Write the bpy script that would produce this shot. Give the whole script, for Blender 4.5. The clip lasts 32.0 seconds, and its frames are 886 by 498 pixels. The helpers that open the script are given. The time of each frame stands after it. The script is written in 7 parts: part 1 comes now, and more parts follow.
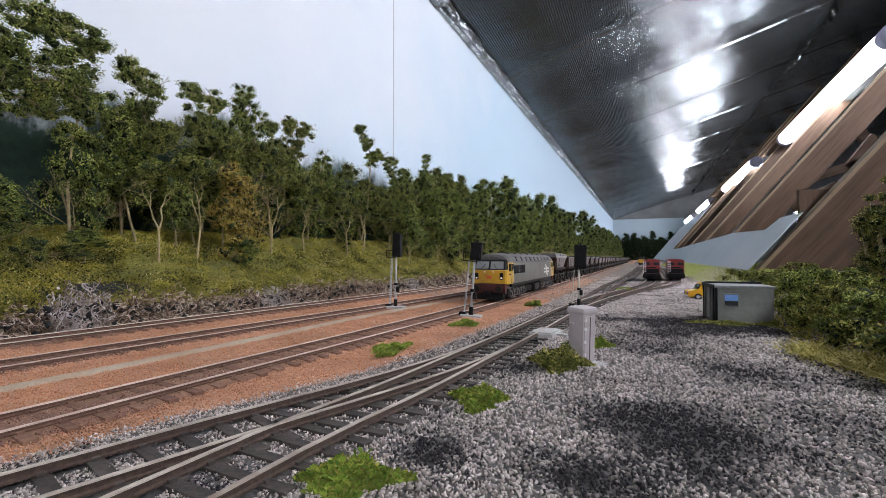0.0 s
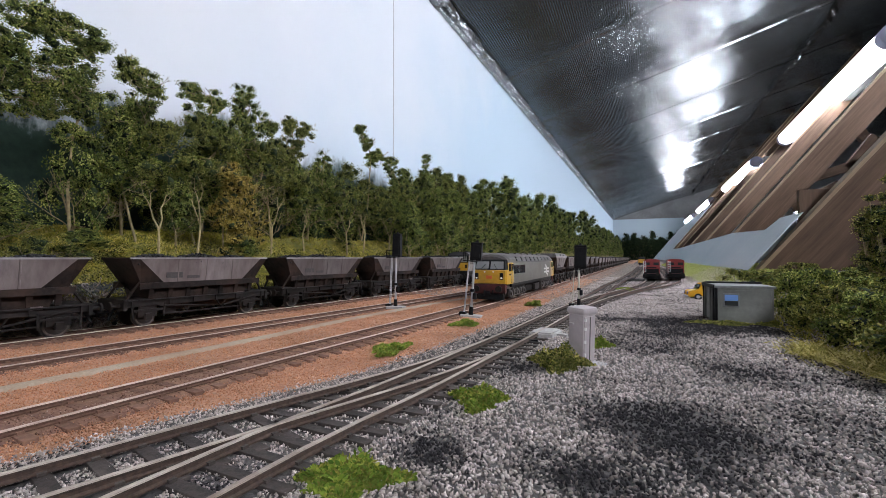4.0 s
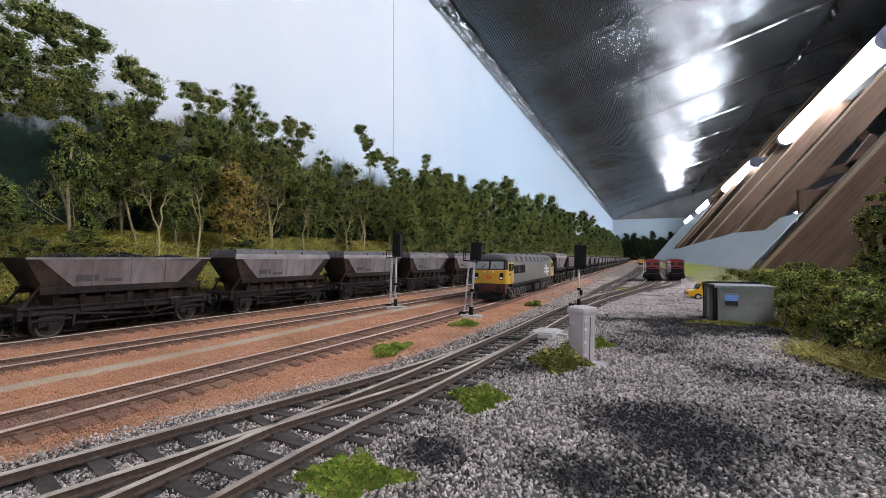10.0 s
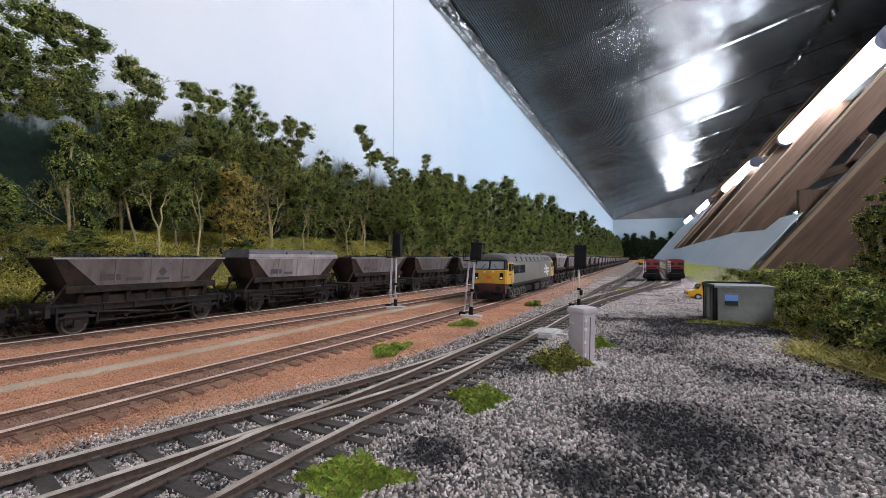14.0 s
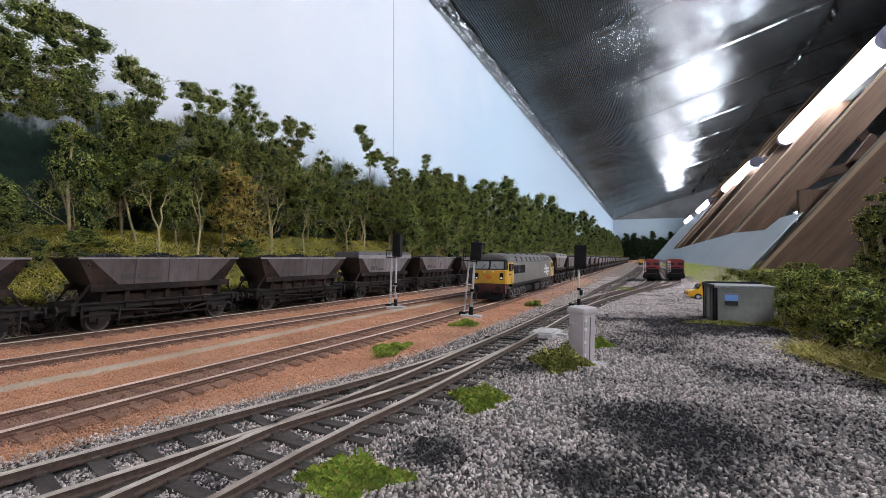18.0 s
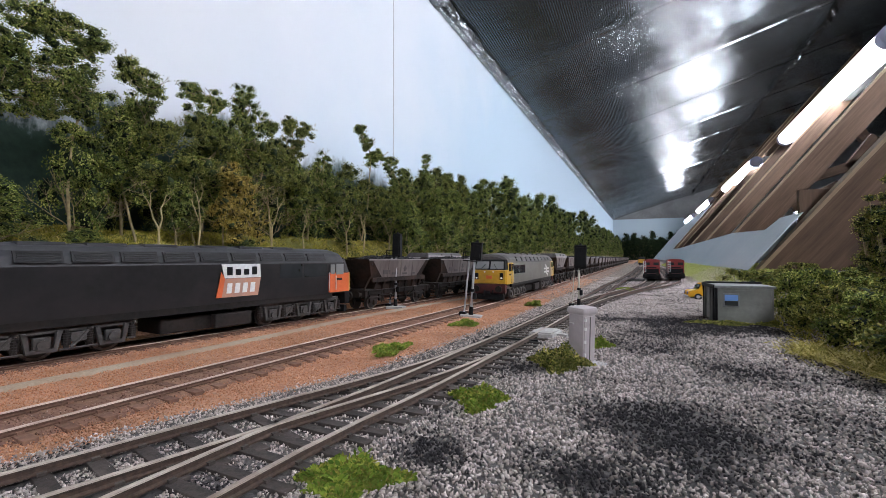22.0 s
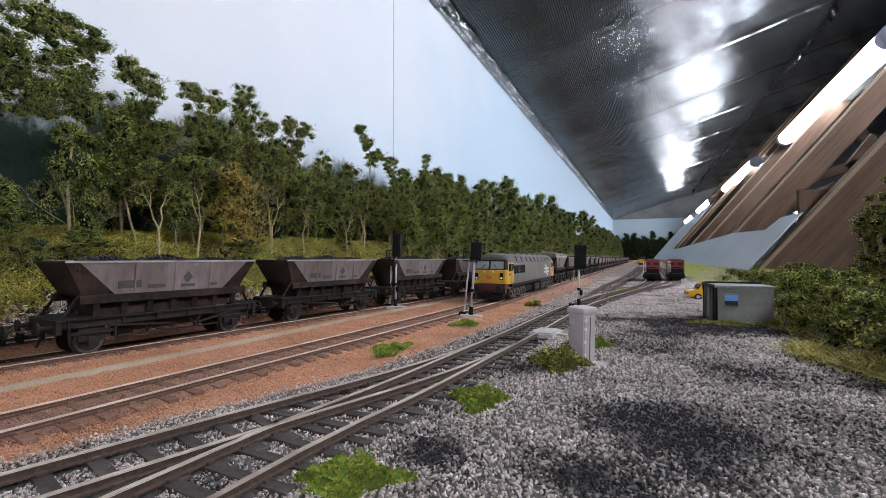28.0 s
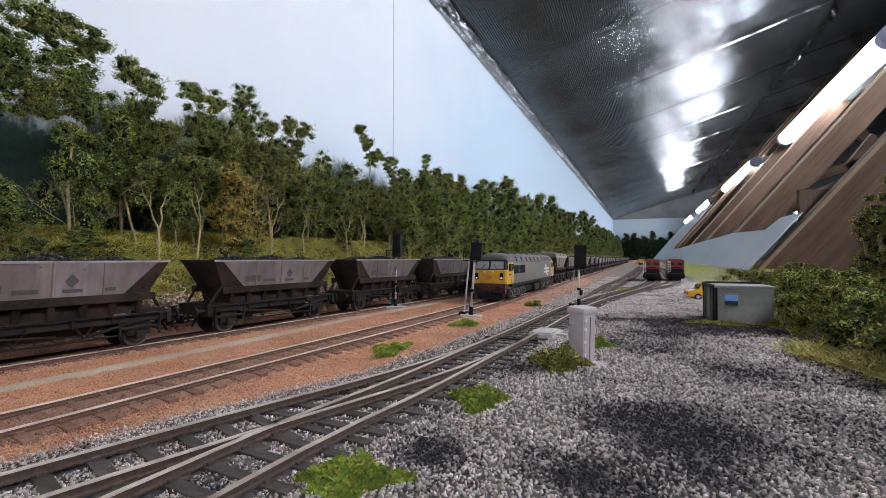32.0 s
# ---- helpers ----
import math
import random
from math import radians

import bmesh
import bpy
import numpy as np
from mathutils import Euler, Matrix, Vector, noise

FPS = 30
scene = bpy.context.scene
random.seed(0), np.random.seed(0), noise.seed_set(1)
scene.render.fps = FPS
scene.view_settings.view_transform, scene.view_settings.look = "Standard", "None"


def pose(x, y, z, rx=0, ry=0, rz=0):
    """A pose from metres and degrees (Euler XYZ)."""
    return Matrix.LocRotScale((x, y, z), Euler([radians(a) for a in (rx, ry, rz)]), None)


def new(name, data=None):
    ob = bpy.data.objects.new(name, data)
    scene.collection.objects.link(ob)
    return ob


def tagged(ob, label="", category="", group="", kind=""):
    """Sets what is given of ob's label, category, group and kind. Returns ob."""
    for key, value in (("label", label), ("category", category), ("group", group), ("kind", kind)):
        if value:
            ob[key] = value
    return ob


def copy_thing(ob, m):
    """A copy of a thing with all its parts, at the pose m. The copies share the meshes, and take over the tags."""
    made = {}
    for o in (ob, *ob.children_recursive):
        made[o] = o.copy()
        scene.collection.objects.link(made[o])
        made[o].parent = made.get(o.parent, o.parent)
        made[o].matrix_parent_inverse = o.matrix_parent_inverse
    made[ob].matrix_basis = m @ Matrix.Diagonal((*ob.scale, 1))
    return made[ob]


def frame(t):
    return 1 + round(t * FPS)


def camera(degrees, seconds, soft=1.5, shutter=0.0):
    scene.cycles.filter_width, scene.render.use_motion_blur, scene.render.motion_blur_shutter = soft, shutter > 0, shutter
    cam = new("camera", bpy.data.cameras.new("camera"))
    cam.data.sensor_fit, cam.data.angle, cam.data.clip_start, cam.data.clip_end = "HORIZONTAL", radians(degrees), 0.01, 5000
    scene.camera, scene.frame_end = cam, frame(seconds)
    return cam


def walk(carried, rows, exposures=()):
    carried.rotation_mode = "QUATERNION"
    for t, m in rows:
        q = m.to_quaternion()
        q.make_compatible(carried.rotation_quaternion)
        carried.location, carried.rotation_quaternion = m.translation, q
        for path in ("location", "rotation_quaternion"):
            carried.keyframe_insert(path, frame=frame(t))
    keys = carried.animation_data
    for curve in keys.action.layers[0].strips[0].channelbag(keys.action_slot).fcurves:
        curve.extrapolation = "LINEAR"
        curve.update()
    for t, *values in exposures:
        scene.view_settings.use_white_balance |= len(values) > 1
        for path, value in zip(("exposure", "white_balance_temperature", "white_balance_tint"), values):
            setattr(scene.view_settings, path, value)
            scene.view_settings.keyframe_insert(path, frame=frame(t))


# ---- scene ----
cam = camera(90, 32.0, soft=0.6)
EYE = Vector((0, 0, 0.047))
YAW, PITCH = 24.42, 1.096
CAM_POSE = pose(EYE.x, EYE.y, EYE.z, 90 + PITCH, 0, YAW)
walk(cam, [(0.0, CAM_POSE), (32.0, CAM_POSE)], exposures=[(0.0, 0.28, 6150, 15), (32.0, 0.28, 6150, 15)])

# world: a closed loft, so only a trace of grey comes from outside
world = bpy.data.worlds.new("loft_world")
world.use_nodes = True
scene.world = world
world.node_tree.nodes["Background"].inputs[0].default_value = (0.8, 0.9, 1.0, 1)
world.node_tree.nodes["Background"].inputs[1].default_value = 0.02
TUBE_GLOW = 40.0

# ------------------------------------------------------------------ materials
def shader(name, rough=0.6, metal=0.0, spec=0.5):
    m = bpy.data.materials.new(name)
    m.use_nodes = True
    n = m.node_tree.nodes
    b = n["Principled BSDF"]
    b.inputs["Roughness"].default_value = rough
    b.inputs["Metallic"].default_value = metal
    b.inputs["Specular IOR Level"].default_value = spec
    return m, n, m.node_tree.links, b


def rgba(c):
    return (c[0], c[1], c[2], 1.0)


def noise_tex(n, l, scale, detail=4.0, rough=0.6, coord=None, stretch=None):
    tc = n.new("ShaderNodeTexCoord")
    t = n.new("ShaderNodeTexNoise")
    t.inputs["Scale"].default_value = scale
    t.inputs["Detail"].default_value = detail
    t.inputs["Roughness"].default_value = rough
    src = tc.outputs["Object"]
    if stretch:
        mp = n.new("ShaderNodeMapping")
        mp.inputs["Scale"].default_value = stretch
        l.new(src, mp.inputs["Vector"])
        src = mp.outputs["Vector"]
    l.new(src, t.inputs["Vector"])
    return t


def ramp(n, l, src, stops):
    r = n.new("ShaderNodeValToRGB")
    e = r.color_ramp.elements
    while len(e) < len(stops):
        e.new(0.5)
    for k, (p, c) in zip(e, stops):
        k.position = p
        k.color = rgba(c) if len(c) == 3 else c
    l.new(src, r.inputs[0])
    return r


def mixc(n, l, fac, a, b, mode="MIX"):
    m = n.new("ShaderNodeMix")
    m.data_type = "RGBA"
    m.blend_type = mode
    for sock, v in ((m.inputs[0], fac), (m.inputs[6], a), (m.inputs[7], b)):
        if hasattr(v, "links"):
            l.new(v, sock)
        elif isinstance(v, (int, float)):
            sock.default_value = v
        else:
            sock.default_value = rgba(v)
    return m.outputs[2]


def bumped(n, l, b, src, strength=0.4, dist=0.0005):
    k = n.new("ShaderNodeBump")
    k.inputs["Strength"].default_value = strength
    k.inputs["Distance"].default_value = dist
    l.new(src, k.inputs["Height"])
    l.new(k.outputs[0], b.inputs["Normal"])


def surf(name, a, c, fine=900.0, coarse=60.0, rough=0.65, metal=0.0, bump=0.3, dirt=None, dirt_amt=0.5, vary=0.0, stretch=None, spec=0.4, dist=0.0004):
    """A surface of two tones at two scales, with an optional dirt tone and variation from object to object."""
    m, n, l, b = shader(name, rough, metal, spec)
    f = noise_tex(n, l, fine, 5, 0.65, stretch=stretch)
    g = noise_tex(n, l, coarse, 4, 0.6, stretch=stretch)
    fr = ramp(n, l, f.outputs[0], [(0.3, a), (0.7, c)])
    col = fr.outputs[0]
    if dirt:
        gr = ramp(n, l, g.outputs[0], [(0.42, (0, 0, 0)), (0.68, (dirt_amt,) * 3)])
        col = mixc(n, l, gr.outputs[0], col, dirt)
    if vary:
        oi = n.new("ShaderNodeObjectInfo")
        hs = n.new("ShaderNodeHueSaturation")
        mr = n.new("ShaderNodeMapRange")
        mr.inputs["To Min"].default_value, mr.inputs["To Max"].default_value = 1 - vary, 1 + vary
        l.new(oi.outputs["Random"], mr.inputs[0])
        l.new(mr.outputs[0], hs.inputs["Value"])
        l.new(col, hs.inputs["Color"])
        col = hs.outputs[0]
    l.new(col, b.inputs["Base Color"])
    if bump:
        bumped(n, l, b, f.outputs[0], bump, dist)
    return m


def spill(n, l, src, cx, cy, rad, push):
    """Raises a stain field round a spill of coal dust at cx, cy."""
    tc = n.new("ShaderNodeTexCoord")
    d = n.new("ShaderNodeVectorMath")
    d.operation = "DISTANCE"
    d.inputs[1].default_value = (cx, cy, 0.0)
    l.new(tc.outputs["Object"], d.inputs[0])
    mr = n.new("ShaderNodeMapRange")
    mr.inputs["From Min"].default_value, mr.inputs["From Max"].default_value = rad, 0.0
    mr.inputs["To Max"].default_value = push
    l.new(d.outputs["Value"], mr.inputs[0])
    a = n.new("ShaderNodeMath")
    l.new(src, a.inputs[0])
    l.new(mr.outputs[0], a.inputs[1])
    return a.outputs[0]


def island(name, stops, rough=0.8, patch=None, bump=0.0, fine=1500, spills=()):
    """Pieces that differ one by one, with stains of a darker tone lying over stretches of them."""
    m, n, l, b = shader(name, rough, 0, 0.12)
    g = n.new("ShaderNodeNewGeometry")
    col = ramp(n, l, g.outputs["Random Per Island"], stops).outputs[0]
    if patch:
        scale, lo, hi, tone, amt = patch
        t = noise_tex(n, l, scale, 5, 0.65)
        src = t.outputs[0]
        for cx, cy, rad, push in spills:
            src = spill(n, l, src, cx, cy, rad, push)
        jit = n.new("ShaderNodeMath")
        jit.operation = "MULTIPLY_ADD"
        jit.inputs[1].default_value = 0.30
        l.new(g.outputs["Random Per Island"], jit.inputs[0])
        l.new(src, jit.inputs[2])
        off = n.new("ShaderNodeMath")
        off.operation = "SUBTRACT"
        off.inputs[1].default_value = 0.15
        l.new(jit.outputs[0], off.inputs[0])
        pr = ramp(n, l, off.outputs[0], [(lo, (0, 0, 0)), (hi, (amt,) * 3)])
        col = mixc(n, l, pr.outputs[0], col, tone)
    l.new(col, b.inputs["Base Color"])
    if bump:
        bumped(n, l, b, noise_tex(n, l, fine).outputs[0], bump, 0.0003)
    return m


def glow(name, color, strength):
    m, n, l, b = shader(name, 0.4)
    b.inputs["Base Color"].default_value = rgba(color)
    b.inputs["Emission Color"].default_value = rgba(color)
    b.inputs["Emission Strength"].default_value = strength
    return m


def glass_mat(name, color, rough=0.08):
    m, n, l, b = shader(name, rough, 0, 0.8)
    t = noise_tex(n, l, 40)
    l.new(ramp(n, l, t.outputs[0], [(0.3, color), (0.8, tuple(min(1, c * 1.6 + 0.01) for c in color))]).outputs[0], b.inputs["Base Color"])
    return m


M = {}
STAIN = (26.0, 0.645, 0.68, (0.014, 0.014, 0.018), 0.95)
SPILLS = ((0.010, 0.136, 0.036, 0.46), (-0.010, 0.098, 0.020, 0.36), (0.016, 0.340, 0.085, 0.30), (0.050, 0.155, 0.026, 0.16), (-0.048, 0.182, 0.020, 0.42), (-0.047, 0.0975, 0.012, 0.30), (0.058, 0.228, 0.045, 0.16), (0.034, 0.200, 0.040, 0.10), (0.005, 0.255, 0.035, 0.16), (0.060, 0.360, 0.06, 0.2))
M["ground_grey"] = surf("grey_ballast_bed", (0.075, 0.068, 0.065), (0.20, 0.18, 0.172), 700, 14, 0.9, dirt=(0.03, 0.03, 0.033), dirt_amt=0.85, bump=0.8, dist=0.0012)
M["ground_brown"] = surf("brown_ballast_bed", (0.36, 0.170, 0.095), (0.65, 0.345, 0.205), 800, 25, 0.9, dirt=(0.17, 0.11, 0.08), dirt_amt=0.5, bump=0.8, dist=0.001)
M["stone_grey"] = island("grey_ballast_chips", [(0.0, (0.16, 0.134, 0.124)), (0.22, (0.36, 0.311, 0.286)), (0.7, (0.60, 0.522, 0.483)), (1.0, (0.76, 0.69, 0.65))], 0.95, STAIN, 0.3, spills=SPILLS)
M["stone_far"] = island("beige_yard_grit", [(0.0, (0.12, 0.10, 0.09)), (0.5, (0.34, 0.29, 0.25)), (1.0, (0.5, 0.44, 0.39))], 0.9)
M["stone_brown"] = island("brown_ballast_chips", [(0.0, (0.34, 0.15, 0.075)), (0.3, (0.58, 0.275, 0.150)), (0.8, (0.74, 0.405, 0.245)), (1.0, (0.84, 0.60, 0.45))], 0.95, (30.0, 0.52, 0.72, (0.20, 0.105, 0.062), 0.6), spills=((-0.150, 0.080, 0.060, 0.20), (-0.138, 0.150, 0.030, 0.10), (-0.190, 0.120, 0.040, 0.08)))
M["stone_bed"] = island("dusty_brown_bed_chips", [(0.0, (0.09, 0.047, 0.032)), (0.5, (0.22, 0.120, 0.084)), (0.9, (0.34, 0.195, 0.140)), (1.0, (0.55, 0.42, 0.34))], 0.95)
M["ash"] = surf("dark_ash", (0.018, 0.018, 0.02), (0.06, 0.06, 0.062), 900, 60, 0.9, bump=0.6)
M["cess"] = surf("cream_walkway_grit", (0.34, 0.27, 0.19), (0.52, 0.43, 0.32), 900, 30, 0.95, dirt=(0.36, 0.22, 0.14), dirt_amt=0.7, bump=0.5)
M["bed"] = surf("dusty_brown_track_bed", (0.16, 0.088, 0.062), (0.31, 0.178, 0.128), 900, 40, 0.95, spec=0.1, dirt=(0.40, 0.23, 0.15), dirt_amt=0.5, bump=0.9, dist=0.0006)
M["sleeper"] = surf("weathered_sleeper", (0.125, 0.070, 0.052), (0.23, 0.135, 0.102), 700, 90, 0.9, spec=0.1, dirt=(0.32, 0.175, 0.115), dirt_amt=0.6, vary=0.25, bump=0.5)
M["sleeper_grey"] = surf("dark_turnout_timber", (0.024, 0.020, 0.019), (0.062, 0.052, 0.047), 700, 90, 0.75, dirt=(0.11, 0.085, 0.07), dirt_amt=0.6, vary=0.25, bump=0.5)
M["railside"] = surf("rusty_rail_side", (0.038, 0.024, 0.018), (0.085, 0.054, 0.039), 900, 80, 0.8, bump=0.3)
M["railrust"] = surf("dusty_rust_rail_side", (0.085, 0.045, 0.032), (0.165, 0.092, 0.067), 900, 80, 0.9, spec=0.15, bump=0.3)
M["railtop"] = surf("worn_rail_head", (0.38, 0.32, 0.265), (0.52, 0.45, 0.38), 500, 60, 0.55, metal=0.0, spec=0.3, bump=0.05, dirt=(0.15, 0.10, 0.075), dirt_amt=0.6)
M["railtan"] = surf("tan_rail_head", (0.54, 0.40, 0.33), (0.68, 0.53, 0.44), 500, 60, 0.55, bump=0.05, dirt=(0.32, 0.20, 0.145), dirt_amt=0.5)
M["railpale"] = surf("pale_painted_rail_head", (0.62, 0.54, 0.42), (0.78, 0.70, 0.57), 500, 60, 0.55, metal=0.0, bump=0.05)
M["grass"] = island("static_grass", [(0.0, (0.10, 0.115, 0.018)), (0.35, (0.32, 0.30, 0.045)), (0.7, (0.56, 0.46, 0.085)), (1.0, (0.74, 0.58, 0.20))], 0.9, (22.0, 0.53, 0.66, (0.06, 0.065, 0.018), 0.6))
M["bank"] = surf("mossy_bank_earth", (0.10, 0.10, 0.020), (0.32, 0.29, 0.055), 700, 24, 0.95, dirt=(0.045, 0.045, 0.015), dirt_amt=0.6, bump=0.8, dist=0.002)
M["brightgrass"] = island("bright_flock", [(0.0, (0.09, 0.16, 0.022)), (0.45, (0.22, 0.31, 0.04)), (0.8, (0.40, 0.42, 0.08)), (1.0, (0.58, 0.50, 0.12))], 0.95, (260.0, 0.5, 0.62, (0.06, 0.09, 0.014), 0.7))
M["meadow"] = island("meadow_grass", [(0.0, (0.20, 0.25, 0.05)), (0.5, (0.42, 0.48, 0.11)), (1.0, (0.62, 0.62, 0.24))], 0.95)
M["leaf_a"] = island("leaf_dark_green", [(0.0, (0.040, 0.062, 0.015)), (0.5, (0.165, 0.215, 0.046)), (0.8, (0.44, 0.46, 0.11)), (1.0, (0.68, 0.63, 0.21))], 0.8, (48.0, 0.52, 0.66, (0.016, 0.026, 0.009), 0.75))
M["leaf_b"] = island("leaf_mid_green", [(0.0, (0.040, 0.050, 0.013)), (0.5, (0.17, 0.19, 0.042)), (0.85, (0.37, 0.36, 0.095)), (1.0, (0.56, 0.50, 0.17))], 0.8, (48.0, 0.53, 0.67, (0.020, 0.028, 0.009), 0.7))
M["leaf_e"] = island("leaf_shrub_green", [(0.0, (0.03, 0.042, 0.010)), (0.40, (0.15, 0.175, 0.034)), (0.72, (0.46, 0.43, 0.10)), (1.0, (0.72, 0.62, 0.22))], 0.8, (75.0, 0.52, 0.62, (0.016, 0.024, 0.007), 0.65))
M["leaf_c"] = island("leaf_ochre", [(0.0, (0.14, 0.10, 0.018)), (0.5, (0.38, 0.28, 0.06)), (1.0, (0.60, 0.47, 0.14))], 0.85)
# dark green of the end trees, also painted shade inside crowns and shrubs
M["leaf_d"] = island("leaf_dark_and_inner_shade", [(0.0, (0.008, 0.013, 0.007)), (0.6, (0.020, 0.032, 0.014)), (1.0, (0.042, 0.060, 0.024))], 0.95)
M["moss"] = island("dark_bank_moss", [(0.0, (0.014, 0.018, 0.006)), (0.6, (0.045, 0.052, 0.014)), (1.0, (0.13, 0.13, 0.035))], 0.95)
M["bark"] = surf("pale_bark", (0.24, 0.175, 0.085), (0.50, 0.40, 0.22), 400, 50, 0.85, dirt=(0.09, 0.075, 0.045), dirt_amt=0.7, bump=0.5, vary=0.25)
M["twig"] = island("dry_grey_twigs", [(0.0, (0.06, 0.036, 0.024)), (0.5, (0.32, 0.22, 0.155)), (0.85, (0.64, 0.50, 0.40)), (1.0, (0.84, 0.75, 0.67))], 0.9)
M["lichen"] = island("bleached_lichen", [(0.0, (0.20, 0.15, 0.12)), (0.5, (0.46, 0.38, 0.34)), (1.0, (0.78, 0.73, 0.71))], 0.9)
M["straw"] = island("pale_straw", [(0.0, (0.20, 0.17, 0.045)), (0.5, (0.46, 0.41, 0.12)), (1.0, (0.70, 0.60, 0.28))], 0.9)
M["hop_side"] = surf("weathered_grey_hopper_side", (0.110, 0.090, 0.087), (0.195, 0.165, 0.160), 260, 45, 0.5, metal=0.0, dirt=(0.065, 0.046, 0.040), dirt_amt=0.8, vary=0.35, bump=0.15, stretch=(1, 1, 0.35))
M["hop_pale"] = surf("dusty_grey_hopper_side", (0.185, 0.160, 0.157), (0.300, 0.265, 0.262), 260, 45, 0.5, dirt=(0.075, 0.055, 0.048), dirt_amt=0.8, vary=0.25, bump=0.15, stretch=(1, 1, 0.35))
M["hop_dark"] = surf("soot_brown_hopper_ends", (0.010, 0.008, 0.0075), (0.028, 0.021, 0.019), 400, 60, 0.75, spec=0.12, dirt=(0.075, 0.045, 0.032), dirt_amt=0.55, vary=0.25, bump=0.3)
M["hop_rim"] = surf("pale_hopper_rim", (0.24, 0.225, 0.225), (0.36, 0.34, 0.34), 300, 60, 0.5, dirt=(0.16, 0.13, 0.12), dirt_amt=0.6, vary=0.15, bump=0.1)
M["hood"] = surf("grey_hopper_canopy", (0.065, 0.06, 0.062), (0.12, 0.11, 0.112), 260, 40, 0.55, dirt=(0.06, 0.055, 0.05), dirt_amt=0.6, vary=0.2, bump=0.15)
M["chassis"] = surf("grimy_underframe", (0.006, 0.0055, 0.0055), (0.020, 0.017, 0.016), 500, 70, 0.6, spec=0.2, dirt=(0.036, 0.025, 0.020), dirt_amt=0.5, vary=0.2, bump=0.3)
M["bogie"] = surf("weathered_bogie_casting", (0.030, 0.028, 0.028), (0.075, 0.069, 0.066), 500, 90, 0.5, spec=0.4, dirt=(0.065, 0.052, 0.044), dirt_amt=0.5, bump=0.3)
M["wheel"] = surf("grimy_wheel", (0.014, 0.012, 0.011), (0.038, 0.030, 0.026), 500, 90, 0.6, bump=0.3)
M["tyre_steel"] = surf("bright_wheel_tread", (0.10, 0.085, 0.075), (0.18, 0.155, 0.14), 500, 90, 0.45, metal=0.5, bump=0.05)
M["panel"] = surf("dark_data_panel", (0.045, 0.040, 0.040), (0.075, 0.067, 0.067), 900, 200, 0.6, bump=0.0)
M["whitemark"] = surf("chalky_white_paint", (0.62, 0.61, 0.60), (0.78, 0.77, 0.76), 500, 90, 0.6, bump=0.05)
M["coal"] = island("coal_lumps", [(0.0, (0.010, 0.010, 0.011)), (0.7, (0.03, 0.03, 0.032)), (1.0, (0.07, 0.07, 0.075))], 0.45)
M["lgrey"] = surf("railfreight_grey_paint", (0.125, 0.118, 0.105), (0.165, 0.156, 0.138), 300, 45, 0.45, dirt=(0.10, 0.09, 0.075), dirt_amt=0.6, bump=0.05)
M["lroof"] = surf("weathered_grey_roof", (0.056, 0.050, 0.046), (0.095, 0.086, 0.080), 300, 50, 0.55, dirt=(0.09, 0.085, 0.08), dirt_amt=0.6, bump=0.1)
M["yellow"] = surf("warning_yellow_paint", (0.52, 0.29, 0.02), (0.62, 0.355, 0.03), 300, 60, 0.4, dirt=(0.30, 0.18, 0.035), dirt_amt=0.7, bump=0.03)
M["orange"] = surf("bright_orange_paint", (0.62, 0.125, 0.040), (0.72, 0.155, 0.05), 300, 60, 0.4, dirt=(0.45, 0.10, 0.03), dirt_amt=0.5, bump=0.03)
M["emblem_red"] = surf("faded_orange_paint", (0.42, 0.20, 0.13), (0.50, 0.26, 0.18), 300, 60, 0.5, dirt=(0.30, 0.24, 0.21), dirt_amt=0.6, bump=0.03)
M["lblack"] = surf("charcoal_body_paint", (0.007, 0.006, 0.0065), (0.012, 0.011, 0.0118), 300, 45, 0.45, spec=0.3, dirt=(0.028, 0.024, 0.024), dirt_amt=0.5, bump=0.05)
M["lblackroof"] = surf("charcoal_roof_paint", (0.026, 0.026, 0.029), (0.046, 0.046, 0.050), 300, 45, 0.55, dirt=(0.035, 0.035, 0.035), dirt_amt=0.5, bump=0.08)
M["cream"] = surf("pale_grey_band_paint", (0.20, 0.178, 0.156), (0.28, 0.25, 0.222), 300, 60, 0.5, dirt=(0.14, 0.11, 0.088), dirt_amt=0.7, bump=0.05)
M["midgrey"] = surf("mid_grey_band_paint", (0.050, 0.048, 0.054), (0.078, 0.075, 0.083), 300, 60, 0.5, dirt=(0.03, 0.028, 0.028), dirt_amt=0.5, bump=0.05)
M["brightyellow"] = surf("sector_yellow_paint", (0.60, 0.44, 0.02), (0.68, 0.50, 0.03), 300, 60, 0.45, bump=0.0)
M["black"] = surf("matt_black_paint", (0.005, 0.005, 0.006), (0.011, 0.011, 0.012), 500, 80, 0.6, spec=0.15, bump=0.1)
M["maroon"] = surf("grimy_red_beam", (0.055, 0.009, 0.009), (0.10, 0.016, 0.014), 300, 60, 0.6, dirt=(0.02, 0.012, 0.012), dirt_amt=0.7, bump=0.05)
M["red"] = surf("oxide_red_paint", (0.16, 0.012, 0.012), (0.24, 0.020, 0.017), 300, 60, 0.5, dirt=(0.15, 0.02, 0.02), dirt_amt=0.5, bump=0.03)
M["window"] = glass_mat("dark_cab_glass", (0.020, 0.022, 0.024))
# pale base colour stands in for the light the windscreens reflect
M["windscreen"] = glass_mat("glass_pale_with_reflection", (0.17, 0.175, 0.175), 0.12)
M["blueglass"] = glass_mat("blue_tinted_glass", (0.16, 0.30, 0.62), 0.2)
M["headlight"] = glow("lit_headlight", (1.0, 0.93, 0.8), 1.6)
